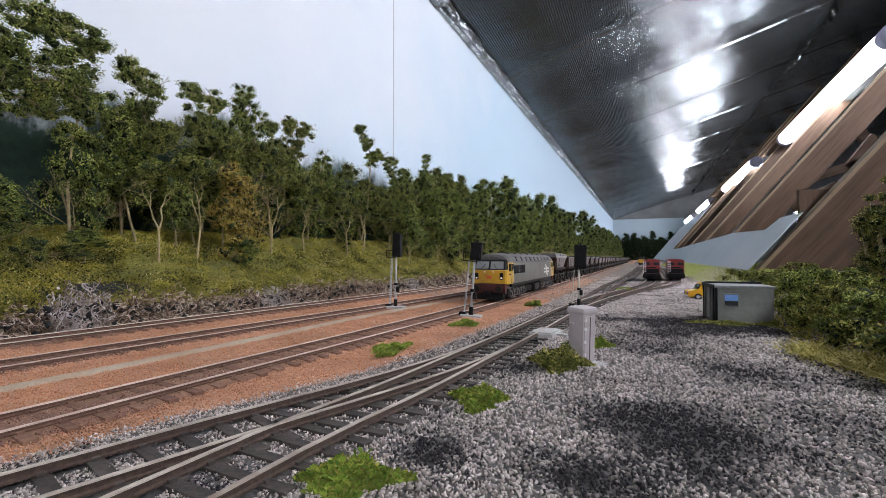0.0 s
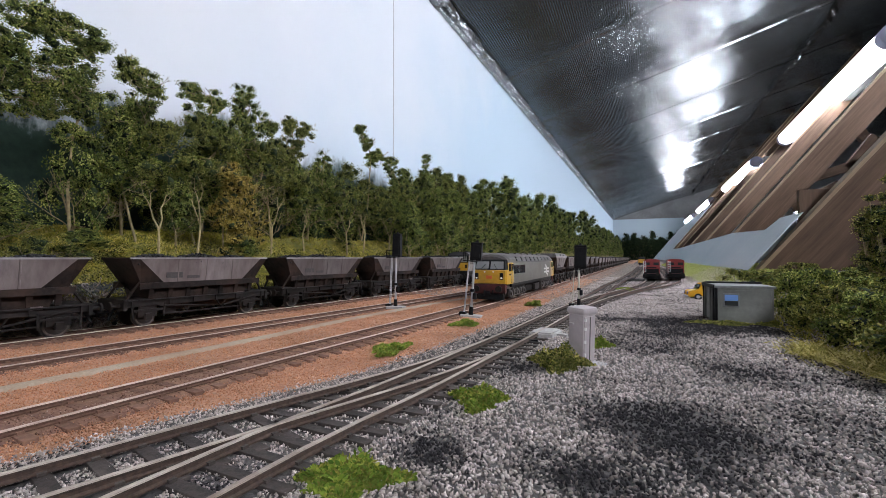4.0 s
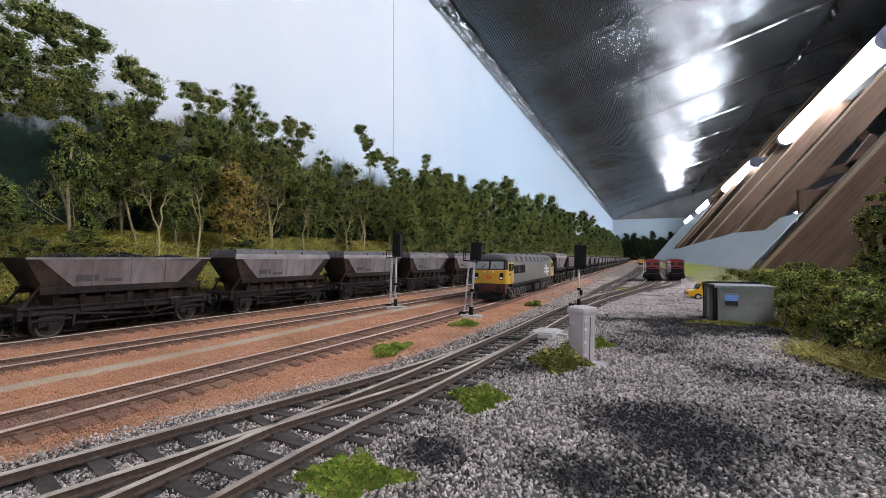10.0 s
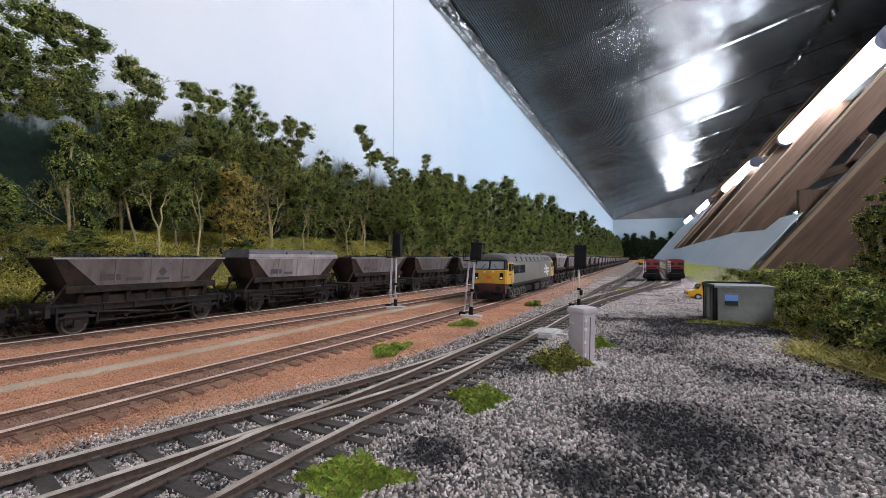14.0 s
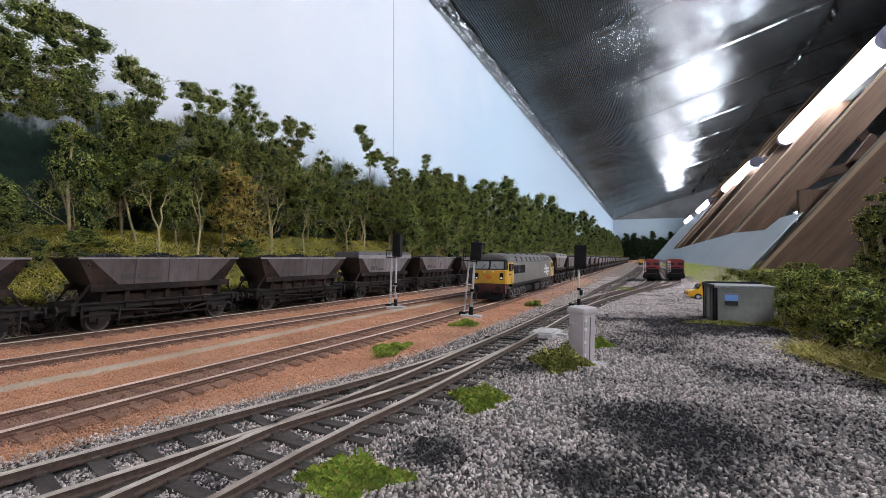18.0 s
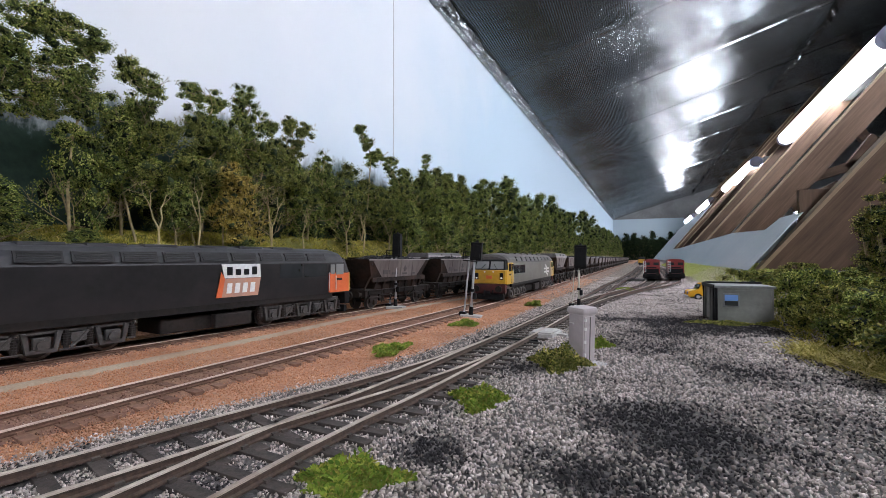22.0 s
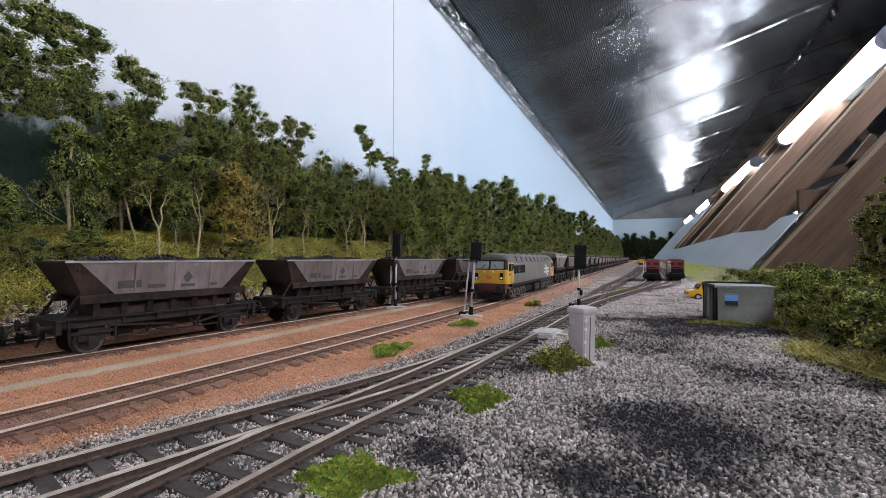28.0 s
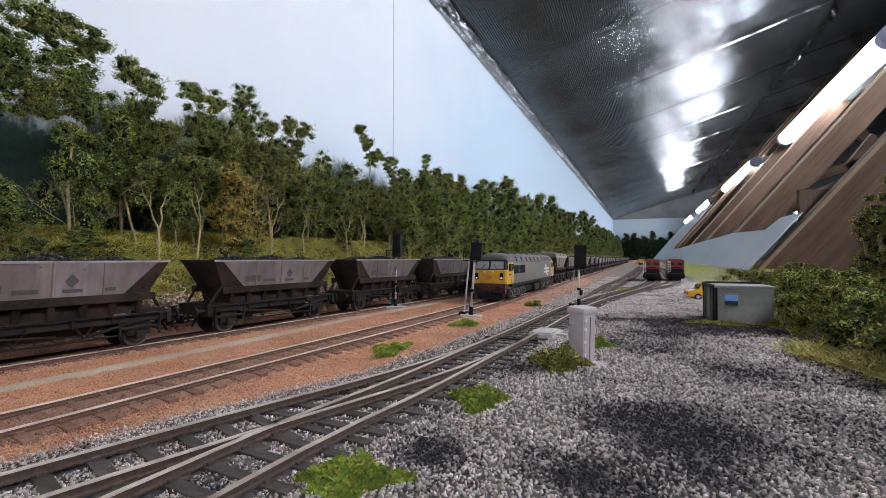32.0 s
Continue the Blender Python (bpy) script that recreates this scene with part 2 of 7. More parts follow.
M["steelgrey"] = surf("galvanised_post", (0.36, 0.37, 0.39), (0.5, 0.51, 0.53), 500, 80, 0.5, dirt=(0.28, 0.25, 0.2), dirt_amt=0.5, bump=0.1)
M["cream_post"] = surf("cream_painted_post", (0.55, 0.53, 0.44), (0.68, 0.66, 0.56), 500, 80, 0.5, bump=0.1)
M["concrete"] = surf("pale_concrete", (0.38, 0.37, 0.36), (0.55, 0.54, 0.53), 600, 90, 0.9, dirt=(0.25, 0.22, 0.2), dirt_amt=0.5, bump=0.4)
M["cabinet"] = surf("pinkish_grey_cabinet_paint", (0.42, 0.375, 0.38), (0.50, 0.45, 0.45), 300, 50, 0.6, dirt=(0.33, 0.28, 0.27), dirt_amt=0.6, bump=0.1)
M["hut"] = surf("grey_green_hut_panel", (0.19, 0.195, 0.175), (0.25, 0.255, 0.23), 300, 28, 0.65, dirt=(0.11, 0.105, 0.09), dirt_amt=0.7, bump=0.15)
M["hutroof"] = surf("pale_felt_roof", (0.16, 0.165, 0.165), (0.24, 0.245, 0.245), 500, 50, 0.8, bump=0.2)
M["vanyellow"] = surf("deep_yellow_car_paint", (0.78, 0.40, 0.02), (0.84, 0.45, 0.03), 200, 50, 0.25, bump=0.0)
# tyre black, also used as the shade in the dry bushes' gaps
M["rubber"] = surf("black_rubber_and_bush_gaps", (0.012, 0.012, 0.012), (0.025, 0.025, 0.025), 700, 90, 0.85, bump=0.1)


def wood_mat(name, a, c, d):
    m, n, l, b = shader(name, 0.7, 0, 0.3)
    t = noise_tex(n, l, 14.0, 8, 0.75, stretch=(7.0, 7.0, 0.45))
    k = noise_tex(n, l, 5.0, 2, 0.5)
    r = ramp(n, l, t.outputs[0], [(0.32, a), (0.5, c), (0.68, d)])
    kr = ramp(n, l, k.outputs[0], [(0.4, (0, 0, 0)), (0.75, (0.45,) * 3)])
    oi = n.new("ShaderNodeObjectInfo")
    hs = n.new("ShaderNodeHueSaturation")
    mr = n.new("ShaderNodeMapRange")
    mr.inputs["To Min"].default_value, mr.inputs["To Max"].default_value = 0.8, 1.2
    l.new(oi.outputs["Random"], mr.inputs[0])
    l.new(mr.outputs[0], hs.inputs["Value"])
    l.new(mixc(n, l, kr.outputs[0], r.outputs[0], a), hs.inputs["Color"])
    v = n.new("ShaderNodeTexVoronoi")
    v.inputs["Scale"].default_value = 5.5
    tc = n.new("ShaderNodeTexCoord")
    mp = n.new("ShaderNodeMapping")
    mp.inputs["Scale"].default_value = (1.6, 1.6, 0.8)
    l.new(tc.outputs["Object"], mp.inputs["Vector"])
    l.new(mp.outputs["Vector"], v.inputs["Vector"])
    knot = ramp(n, l, v.outputs["Distance"], [(0.07, (1, 1, 1)), (0.135, (0, 0, 0))])
    l.new(mixc(n, l, knot.outputs[0], hs.outputs[0], tuple(x * 0.35 for x in a)), b.inputs["Base Color"])
    bumped(n, l, b, t.outputs[0], 0.25, 0.001)
    return m


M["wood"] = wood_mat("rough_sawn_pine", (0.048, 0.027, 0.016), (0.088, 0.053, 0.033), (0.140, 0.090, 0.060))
# the same pine painted paler, for the light on the front edges
M["woodedge_lit"] = wood_mat("lit_sawn_edge", (0.20, 0.135, 0.080), (0.32, 0.235, 0.150), (0.44, 0.34, 0.23))


def foil_mat():
    m, n, l, b = shader("reflective_foil_insulation", 0.20, 0.88)
    big = noise_tex(n, l, 3.5, 4, 0.55, stretch=(1.0, 2.2, 1.0))
    small = noise_tex(n, l, 22.0, 3, 0.5)
    tc = n.new("ShaderNodeTexCoord")
    wave = n.new("ShaderNodeTexWave")
    wave.inputs["Scale"].default_value = 46.0
    wave.inputs["Distortion"].default_value = 0.4
    wave.bands_direction = "X"
    l.new(tc.outputs["Object"], wave.inputs["Vector"])
    wave2 = n.new("ShaderNodeTexWave")
    wave2.inputs["Scale"].default_value = 46.0
    wave2.inputs["Distortion"].default_value = 0.4
    wave2.bands_direction = "Y"
    l.new(tc.outputs["Object"], wave2.inputs["Vector"])
    add = n.new("ShaderNodeMath")
    add.operation = "ADD"
    l.new(wave.outputs["Fac"], add.inputs[0])
    l.new(wave2.outputs["Fac"], add.inputs[1])
    b1 = n.new("ShaderNodeBump")
    b1.inputs["Strength"].default_value, b1.inputs["Distance"].default_value = 0.34, 0.02
    l.new(big.outputs[0], b1.inputs["Height"])
    b2 = n.new("ShaderNodeBump")
    b2.inputs["Strength"].default_value, b2.inputs["Distance"].default_value = 0.3, 0.004
    l.new(small.outputs[0], b2.inputs["Height"])
    l.new(b1.outputs[0], b2.inputs["Normal"])
    b3 = n.new("ShaderNodeBump")
    b3.inputs["Strength"].default_value, b3.inputs["Distance"].default_value = 0.30, 0.0012
    l.new(add.outputs[0], b3.inputs["Height"])
    l.new(b2.outputs[0], b3.inputs["Normal"])
    l.new(b3.outputs[0], b.inputs["Normal"])
    # weave shading is also put into the colour: dark hollows, pale ridges
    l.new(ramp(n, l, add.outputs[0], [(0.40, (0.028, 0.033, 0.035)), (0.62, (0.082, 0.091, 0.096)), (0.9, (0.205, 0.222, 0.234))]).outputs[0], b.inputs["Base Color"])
    return m


M["foil"] = foil_mat()
M["foiltape"] = surf("crinkled_foil_tape", (0.26, 0.27, 0.28), (0.46, 0.47, 0.48), 160, 30, 0.2, metal=1.0, bump=0.9, dist=0.003)
M["tube"] = glow("lit_fluorescent_tube", (0.96, 0.98, 1.0), TUBE_GLOW)
M["cap"] = surf("lilac_grey_tube_cap", (0.56, 0.54, 0.72), (0.66, 0.64, 0.8), 200, 60, 0.4, bump=0.0)
M["batten"] = surf("white_enamel_batten", (0.70, 0.70, 0.70), (0.78, 0.78, 0.78), 100, 20, 0.4, bump=0.02)
M["whitecard"] = surf("white_painted_hardboard", (0.66, 0.72, 0.76), (0.74, 0.79, 0.82), 60, 5, 0.8, dirt=(0.60, 0.68, 0.72), dirt_amt=0.5, bump=0.1)
M["gable"] = surf("grey_board_gable", (0.27, 0.275, 0.28), (0.42, 0.425, 0.43), 90, 4, 0.9, dirt=(0.18, 0.18, 0.18), dirt_amt=0.5, bump=0.2)
M["loftdark"] = surf("dark_loft_lining", (0.014, 0.012, 0.011), (0.035, 0.030, 0.026), 30, 3, 0.9, bump=0.2)


def backscene_mat(lift=0.0, far=(0.55, 0.69, 0.81)):
    """Painted sky: white to the near end, pale blue towards the far end and low down, with a brushed dark wood along the foot."""
    m, n, l, b = shader("painted_sky_backscene", 0.75, 0, 0.3)
    tc = n.new("ShaderNodeTexCoord")
    sp = n.new("ShaderNodeSeparateXYZ")
    l.new(tc.outputs["Object"], sp.inputs[0])
    soft = noise_tex(n, l, 4.0, 4, 0.6)
    yr = n.new("ShaderNodeMapRange")
    yr.inputs["From Min"].default_value, yr.inputs["From Max"].default_value = 0.3, 2.2
    l.new(sp.outputs[1], yr.inputs[0])
    zr = n.new("ShaderNodeMapRange")
    zr.inputs["From Min"].default_value, zr.inputs["From Max"].default_value = 0.75, 0.05
    zr.inputs["To Max"].default_value = 0.5
    l.new(sp.outputs[2], zr.inputs[0])
    add = n.new("ShaderNodeMath")
    add.operation = "ADD"
    l.new(yr.outputs[0], add.inputs[0])
    l.new(zr.outputs[0], add.inputs[1])
    jit = n.new("ShaderNodeMath")
    jit.operation = "MULTIPLY_ADD"
    jit.inputs[1].default_value = 0.4
    l.new(soft.outputs[0], jit.inputs[0])
    l.new(add.outputs[0], jit.inputs[2])
    sky = ramp(n, l, jit.outputs[0], [(0.30, (0.85, 0.845, 0.865)), (0.65, (0.725, 0.775, 0.835)), (1.05, far)])
    # brushed wood along the foot
    tn = noise_tex(n, l, 14.0, 6, 0.65, stretch=(1, 1, 0.6))
    hz = n.new("ShaderNodeMath")
    hz.operation = "MULTIPLY_ADD"
    hz.inputs[1].default_value = 0.22
    l.new(tn.outputs[0], hz.inputs[0])
    l.new(sp.outputs[2], hz.inputs[2])
    edge = ramp(n, l, hz.outputs[0], [(0.262 + lift, (1, 1, 1)), (0.30 + lift, (0, 0, 0))])
    pt = noise_tex(n, l, 30.0, 5, 0.7)
    dark = ramp(n, l, pt.outputs[0], [(0.3, (0.010, 0.020, 0.014)), (0.6, (0.030, 0.060, 0.042)), (0.8, (0.07, 0.16, 0.14))])
    l.new(mixc(n, l, edge.outputs[0], sky.outputs[0], dark.outputs[0]), b.inputs["Base Color"])
    bumped(n, l, b, noise_tex(n, l, 140).outputs[0], 0.08, 0.0005)
    return m


M["sky"] = backscene_mat(0.03)
M["sky_end"] = backscene_mat(0.2, (0.70, 0.82, 0.90))

# ------------------------------------------------------------------ mesh helpers
def finish(bm, name, materials, smooth=False):
    me = bpy.data.meshes.new(name)
    bm.to_mesh(me)
    bm.free()
    for k in (materials if isinstance(materials, (list, tuple)) else [materials]):
        me.materials.append(k)
    if smooth:
        for p in me.polygons:
            p.use_smooth = True
    return me


def part(name, bm, material, parent, label="", smooth=False):
    me = finish(bm, name, material, smooth)
    ob = new(name, me)
    ob.parent = parent
    if label:
        tagged(ob, label)
    return ob


def lone(name, bm, material, label, category="", group="", kind="", smooth=False):
    return tagged(new(name, finish(bm, name, material, smooth)), label, category, group, kind)


def empty(name, label, category, group="", m=None):
    ob = tagged(new(name), label, category, group)
    ob.empty_display_size = 0.01
    if m is not None:
        ob.matrix_basis = m
    return ob


def box(bm, x0, x1, y0, y1, z0, z1, bevel=0.0):
    g = bmesh.new() if bevel else bm
    r = bmesh.ops.create_cube(g, size=1.0)
    for v in r["verts"]:
        v.co = Vector(((x0 + x1) / 2 + v.co.x * (x1 - x0), (y0 + y1) / 2 + v.co.y * (y1 - y0), (z0 + z1) / 2 + v.co.z * (z1 - z0)))
    if bevel:
        bmesh.ops.bevel(g, geom=g.edges[:], offset=bevel, segments=2, affect="EDGES", profile=0.6)
        merge(bm, g)
    return bm


def merge(bm, g):
    tmp = bpy.data.meshes.new("tmp")
    g.to_mesh(tmp)
    g.free()
    bm.from_mesh(tmp)
    bpy.data.meshes.remove(tmp)


def B():
    return bmesh.new()


def bx(*a, **k):
    return box(bmesh.new(), *a, **k)


def rod(bm, p, q, r, r2=None, seg=8, caps=True):
    p, q = Vector(p), Vector(q)
    d = q - p
    if d.length < 1e-9:
        return bm
    rot = d.to_track_quat("Z", "Y").to_matrix().to_4x4()
    bmesh.ops.create_cone(bm, cap_ends=caps, segments=seg, radius1=r, radius2=r if r2 is None else r2, depth=d.length,
                          matrix=Matrix.Translation((p + q) / 2) @ rot)
    return bm


def prism(bm, outline, y0, y1, axis="Y"):
    """An outline in x, z carried along y (or in y, z along x)."""
    f = (lambda a, z, s: (a, s, z)) if axis == "Y" else (lambda a, z, s: (s, a, z))
    lo = [bm.verts.new(f(a, z, y0)) for a, z in outline]
    hi = [bm.verts.new(f(a, z, y1)) for a, z in outline]
    n = len(outline)
    faces = [bm.faces.new(lo), bm.faces.new(hi[::-1])]
    for i in range(n):
        faces.append(bm.faces.new((lo[i], lo[(i + 1) % n], hi[(i + 1) % n], hi[i])))
    bmesh.ops.recalc_face_normals(bm, faces=faces)
    return bm


def loft(bm, rings, close=True):
    """Skin between closed rings of equal length."""
    vs = [[bm.verts.new(p) for p in r] for r in rings]
    n = len(rings[0])
    faces = []
    for a, c in zip(vs, vs[1:]):
        for i in range(n):
            faces.append(bm.faces.new((a[i], a[(i + 1) % n], c[(i + 1) % n], c[i])))
    if close:
        faces += [bm.faces.new(vs[0][::-1]), bm.faces.new(vs[-1])]
    bmesh.ops.recalc_face_normals(bm, faces=faces)
    return bm


def rect(hx, hy, z, cx=0.0, cy=0.0):
    return [(cx - hx, cy - hy, z), (cx + hx, cy - hy, z), (cx + hx, cy + hy, z), (cx - hx, cy + hy, z)]


def mesh_np(name, verts, faces, material):
    me = bpy.data.meshes.new(name)
    nf, k = faces.shape
    me.vertices.add(len(verts))
    me.vertices.foreach_set("co", np.ascontiguousarray(verts, dtype=np.float32).ravel())
    me.loops.add(nf * k)
    me.loops.foreach_set("vertex_index", np.ascontiguousarray(faces, dtype=np.int32).ravel())
    me.polygons.add(nf)
    me.polygons.foreach_set("loop_start", np.arange(0, nf * k, k, dtype=np.int32))
    me.materials.append(material)
    me.update(calc_edges=True)
    me.validate()
    return me


RNG = np.random.default_rng(7)
OCT_V = np.array([(1, 0, 0), (-1, 0, 0), (0, 1, 0), (0, -1, 0), (0, 0, 1), (0, 0, -1)], float)
OCT_F = np.array([(0, 2, 4), (2, 1, 4), (1, 3, 4), (3, 0, 4), (2, 0, 5), (1, 2, 5), (3, 1, 5), (0, 3, 5)])


def spins(n):
    q = RNG.normal(size=(n, 4))
    q /= np.linalg.norm(q, axis=1)[:, None]
    w, x, y, z = q.T
    return np.stack([np.stack([1 - 2 * (y * y + z * z), 2 * (x * y - z * w), 2 * (x * z + y * w)], -1),
                     np.stack([2 * (x * y + z * w), 1 - 2 * (x * x + z * z), 2 * (y * z - x * w)], -1),
                     np.stack([2 * (x * z - y * w), 2 * (y * z + x * w), 1 - 2 * (x * x + y * y)], -1)], 1)


def chips(centers, sizes, flat=0.75):
    """Angular stone chips round the given centres."""
    n = len(centers)
    v = OCT_V[None] * (1 + RNG.uniform(-0.35, 0.35, (n, 6, 1))) * RNG.uniform(0.6, 1.15, (n, 1, 3)) * np.array([1, 1, flat])
    v = np.einsum("nij,nkj->nki", spins(n), v) * sizes[:, None, None] + centers[:, None, :]
    f = OCT_F[None] + (np.arange(n) * 6)[:, None, None]
    return v.reshape(-1, 3), f.reshape(-1, 3)


def blades(centers, lengths, widths, up=0.5, droop=None):
    """Small pointed leaves or blades, each a bent pair of triangles in a random direction."""
    n = len(centers)
    d = RNG.normal(size=(n, 3))
    d[:, 2] = np.abs(d[:, 2]) * 0.6 + up if up > 0 else d[:, 2]
    d /= np.linalg.norm(d, axis=1)[:, None]
    s = np.cross(d, RNG.normal(size=(n, 3)))
    s /= np.linalg.norm(s, axis=1)[:, None]
    k = np.cross(d, s)
    L, W = lengths[:, None], widths[:, None]
    v = np.stack([centers, centers + d * L * 0.5 + s * W, centers + d * L + k * W * 0.5, centers + d * L * 0.5 - s * W], 1)
    v[:, 1] += k * W * 0.3
    f = np.array([(0, 1, 2), (0, 2, 3)])[None] + (np.arange(n) * 4)[:, None, None]
    return v.reshape(-1, 3), f.reshape(-1, 3)
# ------------------------------------------------------------------ plan of the tracks
RAIL_Z = 0.0035
GAUGE = 0.0165


def eased(x0, slope, y0, y1):
    """A line x0 + slope * y that bends to run along the room between y0 and y1."""
    def f(y):
        if y < -0.1:
            return x0 - 0.1 * slope + (slope * 0.15 * (math.exp((y + 0.1) / 0.15) - 1))
        if y < y0:
            return x0 + slope * y
        t = min(y, y1) - y0
        return x0 + slope * y0 + slope * (t - t * t / (2 * (y1 - y0)))
    return f


def through_points(pts):
    ys = [p[0] for p in pts]
    xs = [p[1] for p in pts]
    tan = np.gradient(xs, ys)
    def f(y):
        if y <= ys[0]:
            return xs[0] + tan[0] * (y - ys[0])
        if y >= ys[-1]:
            return xs[-1] + tan[-1] * (y - ys[-1])
        i = int(np.searchsorted(ys, y)) - 1
        i = max(0, min(i, len(ys) - 2))
        h = ys[i + 1] - ys[i]
        t = (y - ys[i]) / h
        return ((2 * t ** 3 - 3 * t ** 2 + 1) * xs[i] + (t ** 3 - 2 * t ** 2 + t) * h * tan[i]
                + (-2 * t ** 3 + 3 * t ** 2) * xs[i + 1] + (t ** 3 - t ** 2) * h * tan[i + 1])
    return f


X_A = eased(-0.3135, 0.0713, 0.60, 1.40)
X_B = eased(-0.2603, 0.1014, 0.30, 1.10)
X_C = eased(-0.1590, 0.0550, 0.20, 0.50)
X_D = through_points([(-0.2, -0.089), (0.05, -0.081), (0.09, -0.0795), (0.131, -0.0747), (0.178, -0.0715), (0.26, -0.0660), (0.40, -0.0585), (0.5, -0.047), (0.60, -0.030), (0.78, 0.000), (0.93, 0.0115), (1.2, 0.016), (2.4, 0.016)])
X_DL = through_points([(-0.2, -0.168), (0.05, -0.1080), (0.09, -0.0970), (0.122, -0.0872), (0.1636, -0.0765), (0.213, -0.0695), (0.26, -0.0660)])
X_E = through_points([(0.40, -0.0585), (0.5, -0.0535), (0.60, -0.0500), (0.757, -0.047), (1.08, -0.034), (1.68, -0.022), (2.4, -0.016)])
X_G = through_points([(0.52, -0.0435), (0.62, -0.020), (0.78, 0.024), (0.93, 0.050), (1.2, 0.058), (2.4, 0.058)])
Z_TRACK = {"A": 0.0, "B": -0.0015, "C": 0.0}


def slope_of(f, y):
    return (f(y + 0.002) - f(y - 0.002)) / 0.004


def on_track(f, y, z=RAIL_Z):
    """The pose of a vehicle whose middle stands at y on a track."""
    return pose(f(y), y, z, 0, 0, -math.degrees(math.atan(slope_of(f, y))))


def sweep_rail(bm_side, bm_top, f, off, y0, y1, step, z0, z1):
    n = max(2, int((y1 - y0) / step) + 1)
    prev = None
    for i in range(n):
        y = y0 + (y1 - y0) * i / (n - 1)
        a = math.atan(slope_of(f, y))
        px, py = f(y) + off * math.cos(a), y - off * math.sin(a)
        nx, ny = math.cos(a), -math.sin(a)
        prof = [(-0.0010, z0), (-0.0010, z0 + 0.0004), (-0.00035, z0 + 0.0007), (-0.00035, z1 - 0.0008), (-0.0006, z1 - 0.0006), (-0.0006, z1 - 0.0001),
                (0.0006, z1 - 0.0001), (0.0006, z1 - 0.0006), (0.00035, z1 - 0.0008), (0.00035, z0 + 0.0007), (0.0010, z0 + 0.0004), (0.0010, z0)]
        ring = [bm_side.verts.new((px + nx * u, py + ny * u, w)) for u, w in prof]
        top = [bm_top.verts.new((px + nx * u, py + ny * u, w)) for u, w in ((-0.00068, z1 - 0.00030), (-0.00055, z1), (0.00055, z1), (0.00068, z1 - 0.00030))]
        if prev:
            for k in range(11):
                bm_side.faces.new((prev[0][k], prev[0][k + 1], ring[k + 1], ring[k]))
            for k in range(3):
                bm_top.faces.new((prev[1][k], prev[1][k + 1], top[k + 1], top[k]))
        else:
            bm_side.faces.new(ring)
        prev = (ring, top)
    bm_side.faces.new(prev[0][::-1])


def make_track(label, f, y0, y1, zoff=0.0, sleepers="sleeper", head="railtop", near=(0.03, 1.1), pitch=0.0088, half=0.0165, rails=(-1, 1), skip=None, deep=0.0023, web="railside"):
    t = empty("railway_track", label, "railway track")
    for s in rails:
        side, top = B(), B()
        sweep_rail(side, top, f, s * (GAUGE / 2 + 0.0005), y0, y1, 0.02, RAIL_Z + zoff - deep, RAIL_Z + zoff)
        r = part("rail", side, M[web], t, "rusty brown rail with a worn head")
        part("rail_head", top, M[head], r)
    bm = bx(-half, half, -0.00165, 0.00165, -0.0013, 0.0, bevel=0.00022)
    for s in (-1, 1):
        for u in (-1, 1):
            box(bm, s * (GAUGE / 2 + 0.0005) + u * 0.0013 - 0.0005, s * (GAUGE / 2 + 0.0005) + u * 0.0013 + 0.0005, -0.0008, 0.0008, 0.0, 0.0007)
    me = finish(bm, "sleeper", M[sleepers])
    rest = B()
    y = y0
    rr = random.Random(3)
    while y < y1:
        if not (skip and skip[0] < y < skip[1]):
            a = -math.atan(slope_of(f, y))
            z = RAIL_Z + zoff - deep + rr.uniform(-0.0002, 0.0)
            m = Matrix.Translation((f(y), y, z)) @ Matrix.Rotation(a + rr.uniform(-0.02, 0.02), 4, "Z")
            if near[0] <= y <= near[1]:
                ob = new("sleeper", me)
                ob.parent = t
                ob.matrix_basis = m
            elif y < 3.4:
                k = B()
                box(k, -half, half, -0.00165, 0.00165, -0.0013, 0.0)
                k.transform(m)
                merge(rest, k)
        y += pitch
    if rest.verts:
        tagged(part("far_sleepers", rest, M[sleepers], t), kind="stuff")
    else:
        rest.free()
    return t


make_track("straight through track of dark sleepers in brown ballast, pale far rail", X_A, -4.6, 8.3, head="railpale", deep=0.0017, web="railrust")
make_track("running line of dark sleepers in reddish-brown ballast", X_B, -4.6, 8.3, zoff=-0.0015, head="railtan", deep=0.0017, web="railrust")
make_track("running line occupied by a waiting coal train", X_C, -0.6, 8.3, head="railtan", deep=0.0017, web="railrust")
make_track("grey ballasted siding track with a turnout", X_D, -0.6, 2.4, sleepers="sleeper_grey", skip=(0.10, 0.245))
make_track("turnout branch leaving the siding track", X_DL, -0.4, 0.245, sleepers="sleeper_grey", skip=(0.10, 0.245))
make_track("yard track leading to the far sidings", X_E, 0.42, 2.4, sleepers="sleeper_grey", head="railrust", skip=(0.40, 0.60))
make_track("yard siding where a red engine stands", X_G, 0.54, 2.4, sleepers="sleeper_grey", head="railrust", skip=(0.50, 0.66))


